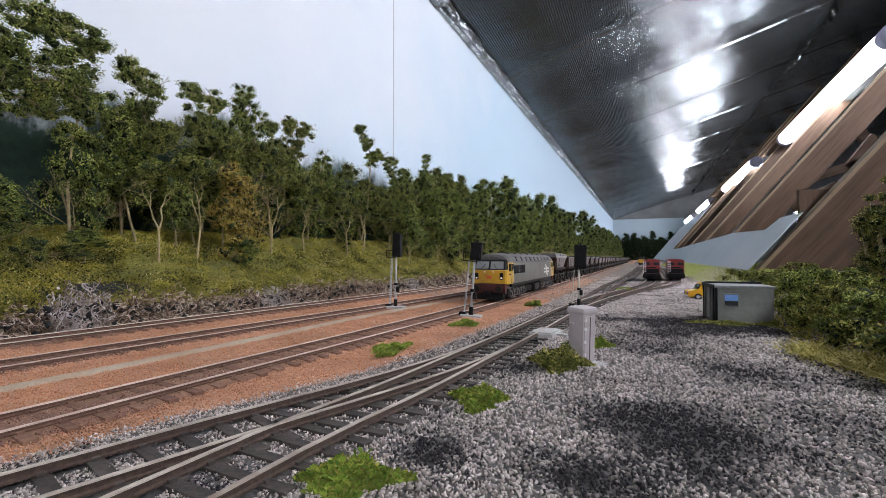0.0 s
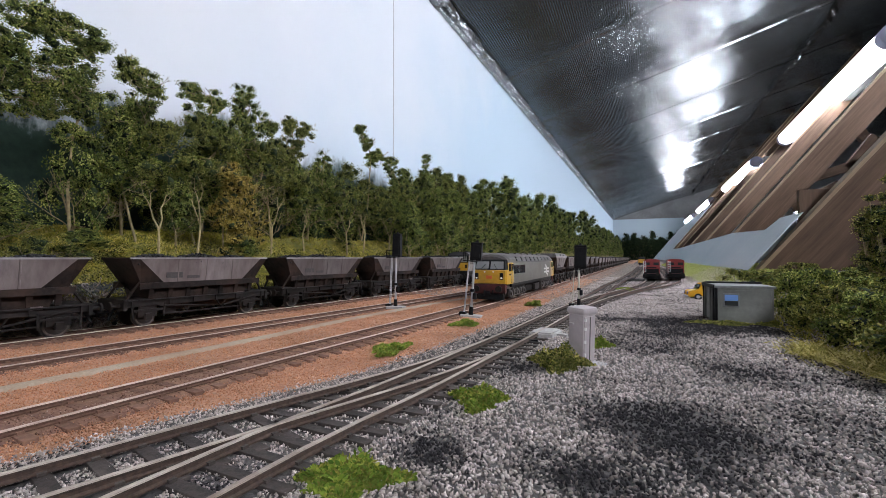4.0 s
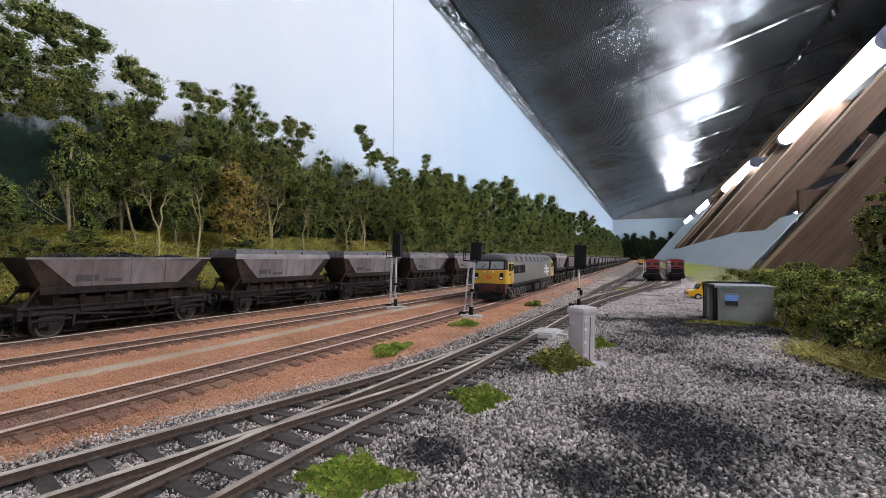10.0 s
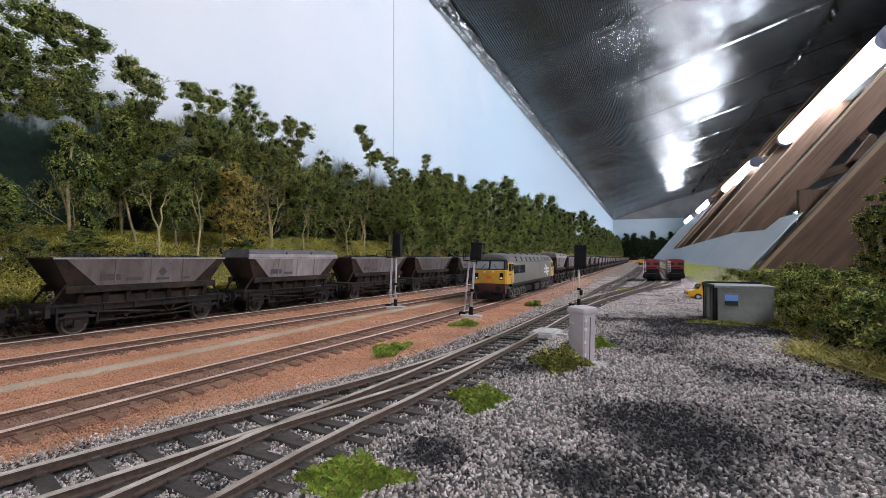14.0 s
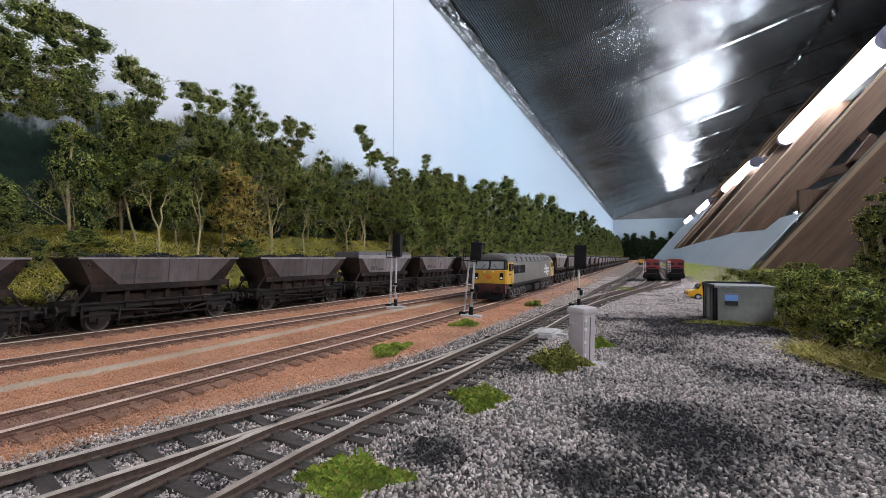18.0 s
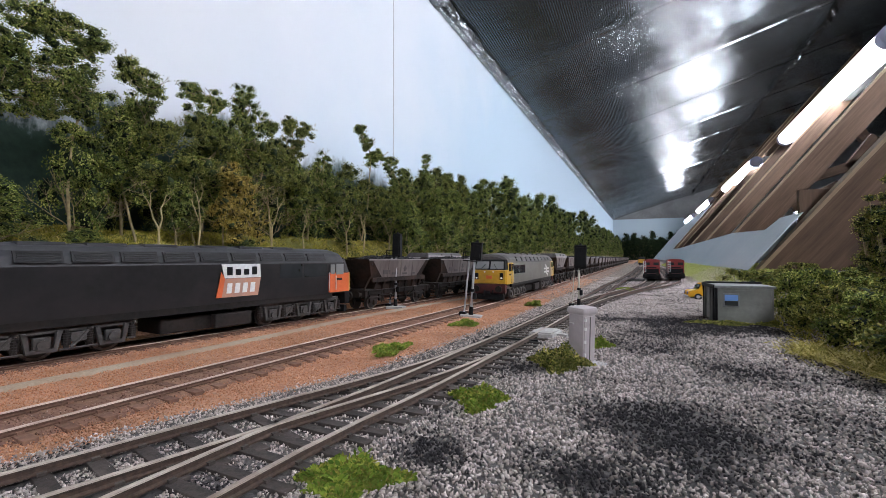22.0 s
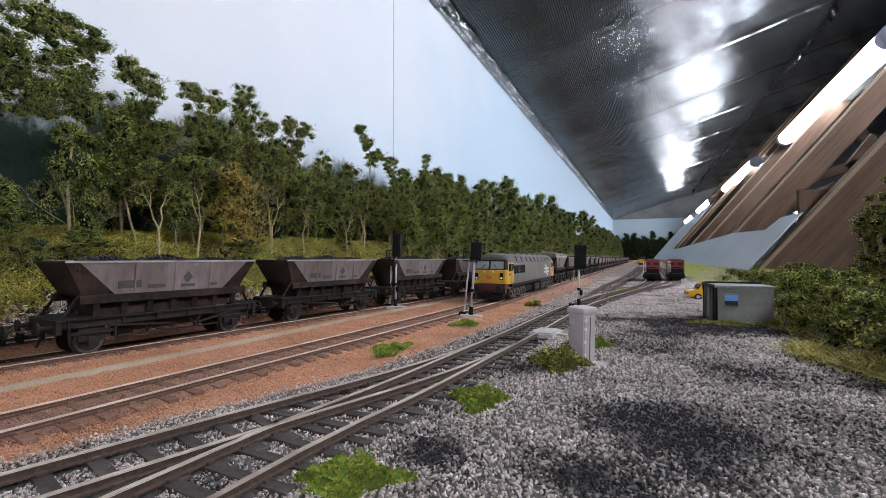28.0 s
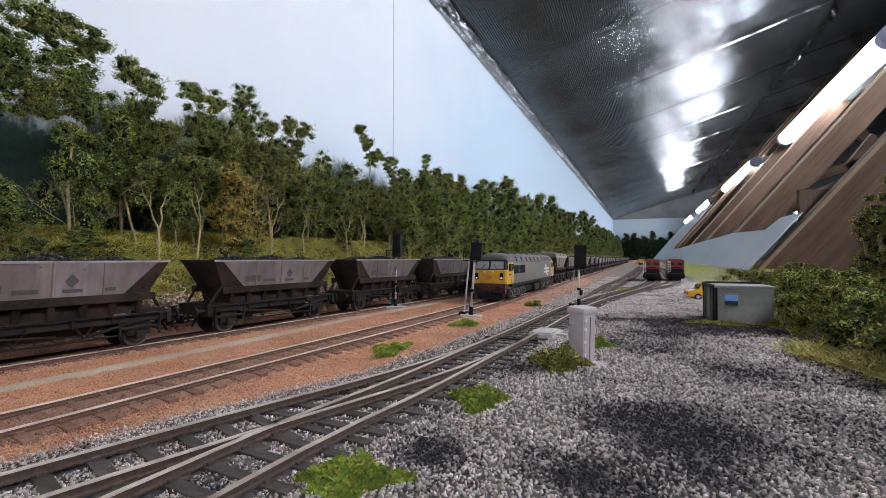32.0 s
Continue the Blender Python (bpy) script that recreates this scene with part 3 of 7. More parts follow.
def turnout_timbers():
    t = empty("turnout_timbers", "long dark timbers carrying the turnout rails", "railway track")
    y = 0.1005
    while y < 0.245:
        xl, xr = X_DL(y) - 0.0165, X_D(y) + 0.0165
        bm = bx(xl, xr, y - 0.00165, y + 0.00165, -0.0001, 0.0011, bevel=0.0002)
        for xx in (X_DL(y) - 0.00875, X_D(y) + 0.00875):
            for u in (-1, 1):
                box(bm, xx + u * 0.0013 - 0.0005, xx + u * 0.0013 + 0.0005, y - 0.0008, y + 0.0008, 0.0011, 0.0018)
        part("timber", bm, M["sleeper_grey"], t)
        y += 0.0088
    part("tie_bar", bx(-0.083, -0.053, 0.2415, 0.2432, 0.0012, 0.0020), M["black"], t)


turnout_timbers()

# ------------------------------------------------------------------ ground, bank and ballast
def brown_edge(y):
    return np.interp(y, [-1, 0.05, 0.08, 0.12, 0.156, 0.205, 0.33, 0.49, 0.83, 3.0], [-0.19, -0.133, -0.128, -0.116, -0.106, -0.100, -0.095, -0.091, -0.082, -0.08])


def ground_z(x, y):
    """Height of the layout's surface: flat yard, a sunken middle line, a bank under the trees, a low bank on the open side."""
    xa = -0.3135 + 0.0713 * np.clip(y, -0.25, 1.0)
    xb = -0.2603 + 0.1014 * np.clip(y, -0.25, 0.7)
    xc = -0.1590 + 0.0550 * np.clip(y, -0.25, 0.35)
    z = -0.0005 * np.exp(-((x - xb) / 0.02) ** 2) + 0.0011 * (np.exp(-((x - xa) / 0.018) ** 4) + np.exp(-((x - xc) / 0.018) ** 4))
    d = np.clip((xa - 0.036) - x, 0, None)
    z = z + np.minimum(d * 0.62, 0.055 + d * 0.12)
    e = np.clip(x - 0.080, 0, None)
    z = z + np.minimum(e * 0.30, 0.022) * np.clip((y - 0.1) * 4, 0, 1) * (1 + 0.55 * np.clip((y - 0.6) * 3, 0, 1))
    return z


def ground_sheet(name, x_of, y_list, material, label):
    bm = B()
    prev = None
    for y in y_list:
        row = []
        for x in x_of(y):
            z = float(ground_z(x, y)) + 0.0006 * noise.noise(Vector((x * 60, y * 60, 0))) + (0.006 * noise.noise(Vector((x * 22, y * 22, 4.0))) if x < -0.37 else 0)
            row.append(bm.verts.new((x, y, z)))
        if prev:
            for k in range(len(row) - 1):
                bm.faces.new((prev[k], prev[k + 1], row[k + 1], row[k]))
        prev = row
    ob = lone(name, bm, material, label, kind="structure", smooth=True)
    return ob


YS = list(np.concatenate([np.linspace(-5.0, -0.1, 30), np.linspace(-0.08, 1.6, 130), np.linspace(1.65, 8.45, 60)]))
ground_sheet("ground_brown_ballast", lambda y: np.linspace(-0.3530 + 0.0713 * min(max(y, -0.25), 1.0), float(brown_edge(y)) + 0.002, 36), YS, M["ground_brown"], "reddish-brown ballast bed under the running lines")
ground_sheet("ground_bank", lambda y: np.linspace(-0.51, -0.3530 + 0.0713 * min(max(y, -0.25), 1.0), 16), YS, M["bank"], "mossy green bank below the trees")
ground_sheet("ground_yard", lambda y: np.concatenate([np.linspace(float(brown_edge(y)) + 0.002, 0.09, 30), np.linspace(0.1, 0.33, 14)]), YS, M["ground_grey"], "grey ballast yard with black coal dust patches")


def walkway():
    """The cream strip of trodden grit between the running lines."""
    bm = B()
    prev = None
    for y in np.linspace(-0.3, 1.2, 160):
        c = np.interp(y, [-0.3, 0.078, 0.123, 0.19, 0.27, 0.35, 0.5, 1.2], [-0.216, -0.2075, -0.2055, -0.203, -0.204, -0.200, -0.185, -0.168])
        w = 0.0048 + 0.0012 * noise.noise(Vector((0, y * 40, 0)))
        row = [bm.verts.new((c + u * w, y, float(ground_z(c + u * w, y)) + 0.0011 - 0.0012 * abs(u) ** 3)) for u in (-1, -0.6, -0.2, 0.2, 0.6, 1)]
        if prev:
            for k in range(5):
                bm.faces.new((prev[k], prev[k + 1], row[k + 1], row[k]))
        prev = row
    lone("path_strip", bm, M["cess"], "cream strip of trodden grit between the tracks", kind="structure", smooth=True)


walkway()


def track_bed(f, zoff, label):
    """The dust-darkened bed that fills a running line up to its sleeper tops."""
    bm = B()
    prev = None
    top = RAIL_Z + zoff - 0.0017 - 0.00025
    for y in np.concatenate([np.linspace(-0.3, 1.2, 420), np.linspace(1.22, 8.2, 120)]):
        row = []
        for u in (-1, -0.85, -0.6, -0.3, 0, 0.3, 0.6, 0.85, 1):
            x = f(y) + u * (0.0160 + 0.003 * noise.noise(Vector((u * 2, y * 70, zoff * 900))))
            z = top if abs(u) < 0.8 else (top - 0.0004 if abs(u) < 0.9 else float(ground_z(x, y)) - 0.0006)
            row.append(bm.verts.new((x, y, z + 0.00018 * noise.noise(Vector((x * 400, y * 400, 0))))))
        if prev:
            for k in range(8):
                bm.faces.new((prev[k], prev[k + 1], row[k + 1], row[k]))
        prev = row
    lone("ground_track_bed", bm, M["bed"], label, kind="structure", smooth=True)


track_bed(X_A, 0.0, "dusty tan bed of the through track")
track_bed(X_B, -0.0015, "dusty brown bed of the running line")
track_bed(X_C, 0.0, "dusty brown bed of the waiting train's line")


def near_rail(x, y, fs, lo=0.0066, hi=0.0100):
    hit = np.zeros(len(x), bool)
    for f in fs:
        fx = np.array([f(v) for v in y])
        d = np.abs(x - fx)
        hit |= (d > lo) & (d < hi)
    return hit


def scatter(n, x0, x1, y0, y1, power):
    """Random places, thicker towards the near end."""
    y = y0 + (y1 - y0) * RNG.random(n) ** power
    x = x0 + (x1 - x0) * RNG.random(n)
    return x, y


def grey_chips():
    xs, ys = scatter(250000, -0.15, 0.16, 0.035, 1.1, 2.3)
    keep = (xs > brown_edge(ys) - 0.0015 * RNG.normal(size=len(xs))) & (xs < 0.105 + 0.05 * ys)
    keep &= np.abs(np.arctan2(xs, ys) + 0.426) < 0.86
    xs, ys = xs[keep], ys[keep]
    far = np.array([X_D(v) for v in ys])
    between = (np.abs(xs - far) < 0.0175) | ((ys < 0.25) & (xs < far) & (xs > np.array([X_DL(v) for v in ys]) - 0.0175))
    rails = near_rail(xs, ys, [X_D], 0.0066, 0.0104) | ((ys < 0.26) & near_rail(xs, ys, [X_DL], 0.0066, 0.0104))
    rails |= (ys > 0.42) & near_rail(xs, ys, [X_E, X_G], 0.0066, 0.0104)
    keep = ~rails & ~(between & (RNG.random(len(xs)) < 0.1))
    xs, ys, between = xs[keep], ys[keep], between[keep]
    size = RNG.uniform(0.00032, 0.00080, len(xs)) * (1 + 0.8 * np.clip(ys - 0.2, 0, 1.2))
    size = np.where(between, size * 0.8, np.where(xs < far[keep] - 0.02, size * 0.75, size))
    zs = ground_z(xs, ys) + np.where(between, 0.00025, 0.0003) + RNG.uniform(0, 0.0006, len(xs)) * np.where(between, 0.7, 1.0)
    v, f = chips(np.stack([xs, ys, zs], 1), size, 0.55)
    tagged(new("ballast_chips", mesh_np("ballast_chips", v, f, M["stone_grey"])), "loose grey granite ballast chips with black coal dust", "ballast", kind="stuff")


def brown_chips():
    xs, ys = scatter(260000, -0.36, -0.09, 0.045, 1.0, 1.6)
    keep = (xs < brown_edge(ys) + 0.002 * RNG.normal(size=len(xs))) & (xs > -0.350 + 0.0713 * np.clip(ys, 0, 1))
    keep &= np.abs(np.arctan2(xs, ys) + 0.426) < 0.86
    xs, ys = xs[keep], ys[keep]
    bed = np.zeros(len(xs), bool)
    for f in (X_A, X_B, X_C):
        bed |= np.abs(xs - np.array([f(v) for v in ys])) < 0.0135 + 0.003 * RNG.normal(size=len(xs))
    walk_x = np.interp(ys, [0.0, 0.078, 0.123, 0.19, 0.27, 0.35, 0.5, 1.2], [-0.209, -0.2075, -0.2055, -0.203, -0.204, -0.200, -0.185, -0.168])
    keep = ~near_rail(xs, ys, [X_A, X_B, X_C]) & ~(bed & (RNG.random(len(xs)) < 0.55)) & ~((np.abs(xs - walk_x) < 0.0045) & (RNG.random(len(xs)) < 0.93))
    xs, ys, bed = xs[keep], ys[keep], bed[keep]
    size = RNG.uniform(0.00022, 0.00048, len(xs)) * (1 + 0.9 * np.clip(ys - 0.2, 0, 1))
    zs = ground_z(xs, ys) + RNG.uniform(0.0, 0.0005, len(xs)) + bed * 0.0002
    v, f = chips(np.stack([xs, ys, zs], 1)[bed], size[bed], 0.6)
    tagged(new("ballast_chips", mesh_np("ballast_chips", v, f, M["stone_bed"])), "dusty dark brown ballast between and beside the rails", "ballast", kind="stuff")
    v, f = chips(np.stack([xs, ys, zs], 1)[~bed], size[~bed], 0.6)
    tagged(new("ballast_chips", mesh_np("ballast_chips", v, f, M["stone_brown"])), "fine reddish-brown ballast chips round the running lines", "ballast", kind="stuff")


def far_chips():
    """The yard goes on beyond the hut in coarser grit."""
    n = 26000
    ys = 1.0 + 2.6 * RNG.random(n) ** 1.6
    xs = RNG.uniform(-0.085, 0.11, n)
    keep = ~near_rail(xs, ys, [X_D, X_E, X_G], 0.0060, 0.0110)
    xs, ys = xs[keep], ys[keep]
    size = RNG.uniform(0.0008, 0.0016, len(xs))
    v, f = chips(np.stack([xs, ys, ground_z(xs, ys) + 0.0002], 1), size)
    n = 60000
    ys = 0.50 + 3.2 * RNG.random(n) ** 1.8
    xs = RNG.uniform(-0.32, -0.075, n)
    keep = ~near_rail(xs, ys, [X_A, X_B, X_C], 0.0060, 0.0110) & (RNG.random(n) < 0.35 + 0.65 * np.clip((ys - 0.5) * 3, 0, 1)) & (xs > -0.345 + 0.0713 * np.clip(ys, 0, 1))
    xs, ys = xs[keep], ys[keep]
    w, g = chips(np.stack([xs, ys, ground_z(xs, ys) + 0.0004], 1), RNG.uniform(0.0006, 0.0012, len(xs)), 0.5)
    v, f = np.concatenate([v, w]), np.concatenate([f, g + len(v)])
    tagged(new("ballast_chips", mesh_np("ballast_chips", v, f, M["stone_far"])), "beige grey grit between the far sidings", "ballast", kind="stuff")


grey_chips()
brown_chips()
far_chips()

# ------------------------------------------------------------------ the loft round the layout
WALL_X, END_Y, BACK_Y = -0.50, 8.42, -5.0
EDGE_Z = 0.727
FOIL_SLOPE = 0.30


def foil_z(x):
    return EDGE_Z + FOIL_SLOPE * (x - WALL_X)


def room():
    lone("backscene_wall", bx(WALL_X - 0.02, WALL_X, BACK_Y, END_Y, -0.02, EDGE_Z + 0.002), M["sky"], "painted sky backscene board, white fading to pale blue", kind="structure")
    bm = bx(WALL_X, 0.62, END_Y, END_Y + 0.02, -0.02, EDGE_Z - 0.01)
    lone("backscene_end", bm, M["sky_end"], "pale blue painted end board with distant dark trees", kind="structure")
    lone("wall_gable", bx(WALL_X - 0.02, 3.4, END_Y + 0.05, END_Y + 0.1, -0.9, 2.6), M["gable"], "grey unlit gable wall of the loft", kind="structure")
    lone("wall_back", bx(WALL_X - 0.02, 3.4, BACK_Y - 0.1, BACK_Y - 0.05, -0.9, 2.6), M["loftdark"], "dark loft wall behind the camera", kind="structure")
    lone("wall_right", bx(3.4, 3.45, BACK_Y - 0.1, END_Y + 0.1, -0.9, 2.6), M["loftdark"], "dark far side of the loft", kind="structure")
    lone("floor", bx(WALL_X - 0.02, 3.4, BACK_Y - 0.1, END_Y + 0.1, -0.95, -0.9), M["loftdark"], "boarded loft floor below the layout", kind="structure")
    lone("baseboard", bx(-0.52, 0.335, BACK_Y, END_Y, -0.06, -0.035), M["wood"], "plywood baseboard carrying the model landscape", kind="structure")
    bm = B()
    prev = None
    for y in np.linspace(BACK_Y - 0.1, END_Y + 0.1, 120):
        row = []
        for x in np.linspace(WALL_X - 0.03, 3.4, 46):
            sag = 0.012 * math.sin(y * 10.47 + 1.2) * math.sin((x + 0.5) * 2.2) + 0.010 * noise.noise(Vector((x * 3.0, y * 2.0, 1.5)))
            row.append(bm.verts.new((x, y, foil_z(x) + (0 if x < WALL_X + 0.02 else sag))))
        if prev:
            for k in range(len(row) - 1):
                bm.faces.new((prev[k], row[k], row[k + 1], prev[k + 1]))
        prev = row
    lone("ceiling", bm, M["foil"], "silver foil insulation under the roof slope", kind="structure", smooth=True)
    # ragged taped edge where the foil meets the backscene
    bm = B()
    prev = None
    for y in 0.3 + (END_Y - 0.3) * np.linspace(0, 1, 2200) ** 1.5:
        k = 0.007 * noise.noise(Vector((0, y * 16, 0))) + 0.007 * noise.noise(Vector((0, y * 60, 3.0)))
        w = 0.030 + 0.010 * noise.noise(Vector((3, y * 9, 0)))
        row = [bm.verts.new((WALL_X + 0.002 + a, y, foil_z(WALL_X) - 0.014 + b + 0.5 * k)) for a, b in ((0.0, -0.006), (0.006 + k * 0.3, -0.004 - k * 0.5), (0.012 - k * 0.4, 0.004 + k), (0.018 + k, 0.002 - k * 0.6), (0.024 - k * 0.5, 0.010 + k * 0.7), (w, 0.016 + k * 0.3))]
        if prev:
            for i in range(5):
                bm.faces.new((prev[i], row[i], row[i + 1], prev[i + 1]))
        prev = row
    lone("trim_foil_edge", bm, M["foiltape"], "crumpled foil tape along the top of the backscene", kind="structure")
    # seams across the slope, one each rafter bay, and one long taped joint
    for y, w in ((0.42, 0.006), (1.02, 0.006), (1.62, 0.008), (2.22, 0.006), (2.82, 0.006), (3.42, 0.006), (4.02, 0.006), (5.2, 0.006)):
        bm = B()
        prev = None
        for x in np.linspace(WALL_X + 0.03, 2.2, 120):
            j = 0.006 * noise.noise(Vector((x * 7, y, 0)))
            row = [bm.verts.new((x, y + j + u * w, foil_z(x) - 0.016 - (0.004 if u == 0 else 0) + 0.003 * noise.noise(Vector((x * 20, u, y))))) for u in (-1, 0, 1)]
            if prev:
                for i in range(2):
                    bm.faces.new((prev[i], prev[i + 1], row[i + 1], row[i]))
            prev = row
        lone("trim_foil_seam", bm, M["foiltape"], "taped seam across the foil sheets", kind="structure")
    bm = B()
    prev = None
    for y in np.linspace(0.6, END_Y, 420):
        x = 0.735 + 0.02 * noise.noise(Vector((y * 2.5, 0, 5)))
        row = [bm.verts.new((x + u * 0.018, y, foil_z(x + u * 0.018) - 0.02 + 0.010 * noise.noise(Vector((u * 3, y * 24, 0))))) for u in (-1, -0.3, 0.3, 1)]
        if prev:
            for i in range(3):
                bm.faces.new((prev[i], prev[i + 1], row[i + 1], row[i]))
        prev = row
    lone("trim_long_seam", bm, M["foiltape"], "crumpled taped joint running along the foil", kind="structure")
    lone("trim_backscene_joint", bx(WALL_X, WALL_X + 0.0006, 0.836, 0.8375, 0.02, EDGE_Z - 0.01), M["steelgrey"], "thin vertical joint in the backscene board", kind="structure")


room()


# the leaning truss timbers on the open side: x = WEB_X + WEB_K * height above the eye
WEB_X, WEB_K = 0.165, 0.80


def web_x(z):
    return WEB_X + WEB_K * (z - EYE.z)


def timbers():
    for y, deep in ((0.78, 0.075), (1.38, 0.057), (1.98, 0.048), (2.58, 0.08), (3.18, 0.08), (3.78, 0.08), (4.38, 0.08), (5.0, 0.08), (5.6, 0.08), (6.2, 0.08), (6.8, 0.08), (7.4, 0.08), (8.0, 0.08), (-0.42, 0.10), (-1.02, 0.10), (-1.62, 0.1), (-2.22, 0.1), (-2.82, 0.1)):
        t = empty("truss_timber", "leaning sawn pine roof timber, brown with knots", "roof timber", "roof timbers", pose(web_x(-0.05), y, -0.05, 0, math.degrees(math.atan(WEB_K)), 0))
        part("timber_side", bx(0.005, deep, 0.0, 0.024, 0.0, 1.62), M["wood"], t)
        # the front edge gets its lit look from the paler tone
        part("timber_edge", bx(0.0, 0.005, -0.0005, 0.0245, 0.0, 1.62), M["woodedge_lit"], t, "sawn front edge in a lit tone")


def laths():
    """Short rough laths and a pale pipe in the dark behind the leaning timbers."""
    for y, z, dx, ln, tilt in ((1.50, 0.321, 0.137, 0.10, 35), (1.50, 0.285, 0.132, 0.14, 72), (1.52, 0.215, 0.130, 0.12, 60), (1.60, 0.36, 0.16, 0.2, -30)):
        lone("timber_lath", bx(-0.012, 0.012, 0.0, 0.02, -ln / 2, ln / 2, bevel=0.001), M["wood"], "short rough lath in the dark behind the timbers", "lath", "laths behind the timbers").matrix_basis = pose(web_x(z) + dx, y, z, 0, tilt, 0)


laths()
timbers()
lone("plywood_board", bx(0.215, 0.72, 0.835, 0.847, -0.06, 0.150, bevel=0.001), M["wood"], "brown plywood board leaning behind a roof timber", "board")


def white_card():
    """The white painted board that leans on the timbers beyond the nearest one."""
    bm = B()
    tops = [(0.7792, 0.064), (0.90, 0.066), (0.93, 0.048), (1.3, 0.061), (1.9, 0.060), (3.1, 0.058), (3.9, 0.064), (4.0, 0.42), (8.4, 0.47)]
    lo, hi, lo2, hi2 = [], [], [], []
    for y, h in tops:
        for dst, z, dx in ((lo, -0.03, -0.012), (hi, EYE.z + h, -0.012), (lo2, -0.03, -0.0105), (hi2, EYE.z + h, -0.0105)):
            dst.append(bm.verts.new((web_x(z) + dx, y, z)))
    for i in range(len(tops) - 1):
        bm.faces.new((lo[i], hi[i], hi[i + 1], lo[i + 1]))
        bm.faces.new((lo2[i], lo2[i + 1], hi2[i + 1], hi2[i]))
        bm.faces.new((hi[i], hi2[i], hi2[i + 1], hi[i + 1]))
    bm.faces.new((lo[0], lo2[0], hi2[0], hi[0]))
    lone("backdrop_card", bm, M["whitecard"], "pale white painted hardboard leaning on the timbers", kind="structure")


white_card()


def tube_light(y0, y1, x, z, tilt=0.0):
    t = empty("fluorescent_light", "lit white fluorescent tube on a slim batten fixed to the timbers", "light fitting", "tube lights", pose(x, y0, z, tilt, 0, 0))
    L = y1 - y0
    part("tube", rod(B(), (0, 0.03, 0), (0, L - 0.03, 0), 0.029, seg=24), M["tube"], t, "glowing white tube", smooth=True)
    for a, c in ((0.0, 0.03), (L - 0.03, L)):
        part("end_cap", rod(B(), (0, a, 0), (0, c, 0), 0.0305, seg=24), M["cap"], t, "lilac grey end cap")
    part("batten", bx(0.032, 0.062, -0.02, L + 0.02, -0.022, 0.022, bevel=0.003), M["batten"], t)
    for yy in (0.012, L - 0.012):
        part("bracket", bx(0.025, 0.036, yy - 0.006, yy + 0.006, -0.01, 0.01), M["cap"], t)


for y0, y1, z, tilt in ((1.53, 2.53, 0.585, -2.0), (3.10, 4.17, 0.560, -0.4), (5.00, 6.10, 0.556, 0.0), (6.70, 7.85, 0.556, 0.0)):
    tube_light(y0, y1, 0.600, EYE.z + z, tilt)
# the same row goes on behind the camera's view
for y0, y1 in ((0.10, 1.30), (-1.50, -0.30), (-3.1, -1.9)):
    tube_light(y0, y1, 0.600, EYE.z + 0.553)
tube_light(1.88, 1.98, 0.520, 0.198)
# ------------------------------------------------------------------ rolling stock (local y along the track, z from the rail head)
PITCH_W = 0.1205
HL = 0.0485          # half length of a hopper's rim


def wheelset(parent, y, r, name="wheelset"):
    w = new(name)
    bm = B()
    for s in (-1, 1):
        x = s * GAUGE / 2
        rod(bm, (x - s * 0.0009, 0, 0), (x + s * 0.0014, 0, 0), r, seg=24)
        rod(bm, (x - s * 0.0014, 0, 0), (x - s * 0.0006, 0, 0), r + 0.0007, seg=24)
        rod(bm, (x + s * 0.0014, 0, 0), (x + s * 0.0019, 0, 0), r * 0.28, seg=10)
    rod(bm, (-0.0125, 0, 0), (0.0125, 0, 0), 0.0009, seg=8)
    bpy.data.objects.remove(w)
    ob = part(name, bm, M["wheel"], parent)
    ob.matrix_basis = pose(0, y, r)
    bm = B()
    for s in (-1, 1):
        x = s * GAUGE / 2
        n = 24
        for ra, rb in ((r * 0.80, r * 0.97),):
            ring = [[bm.verts.new((x + s * 0.00145, q * math.cos(2 * math.pi * i / n), q * math.sin(2 * math.pi * i / n))) for i in range(n)] for q in (ra, rb)]
            for i in range(n):
                bm.faces.new((ring[0][i], ring[0][(i + 1) % n], ring[1][(i + 1) % n], ring[1][i]))
    part("tyre", bm, M["tyre_steel"], ob, "worn steel tyre ring")
    return ob


def lumps(n, hx, hy, z, h, size):
    """Coal heaped in a wagon."""
    x, y = RNG.uniform(-1, 1, n), RNG.uniform(-1, 1, n)
    zz = z + h * (1 - np.abs(x) ** 2.5) * (1 - np.abs(y) ** 4) + RNG.uniform(-0.0006, 0.0006, n) + 0.0012 * np.sin(y * 9 + 1)
    return chips(np.stack([x * hx, y * hy, zz], 1), RNG.uniform(0.6, 1.2, n) * size, 0.9)


def coal_mesh():
    v, f = lumps(1100, 0.0160, 0.0452, 0.0402, 0.0042, 0.0012)
    return mesh_np("coal_load", v, f, M["coal"])


COAL = coal_mesh()


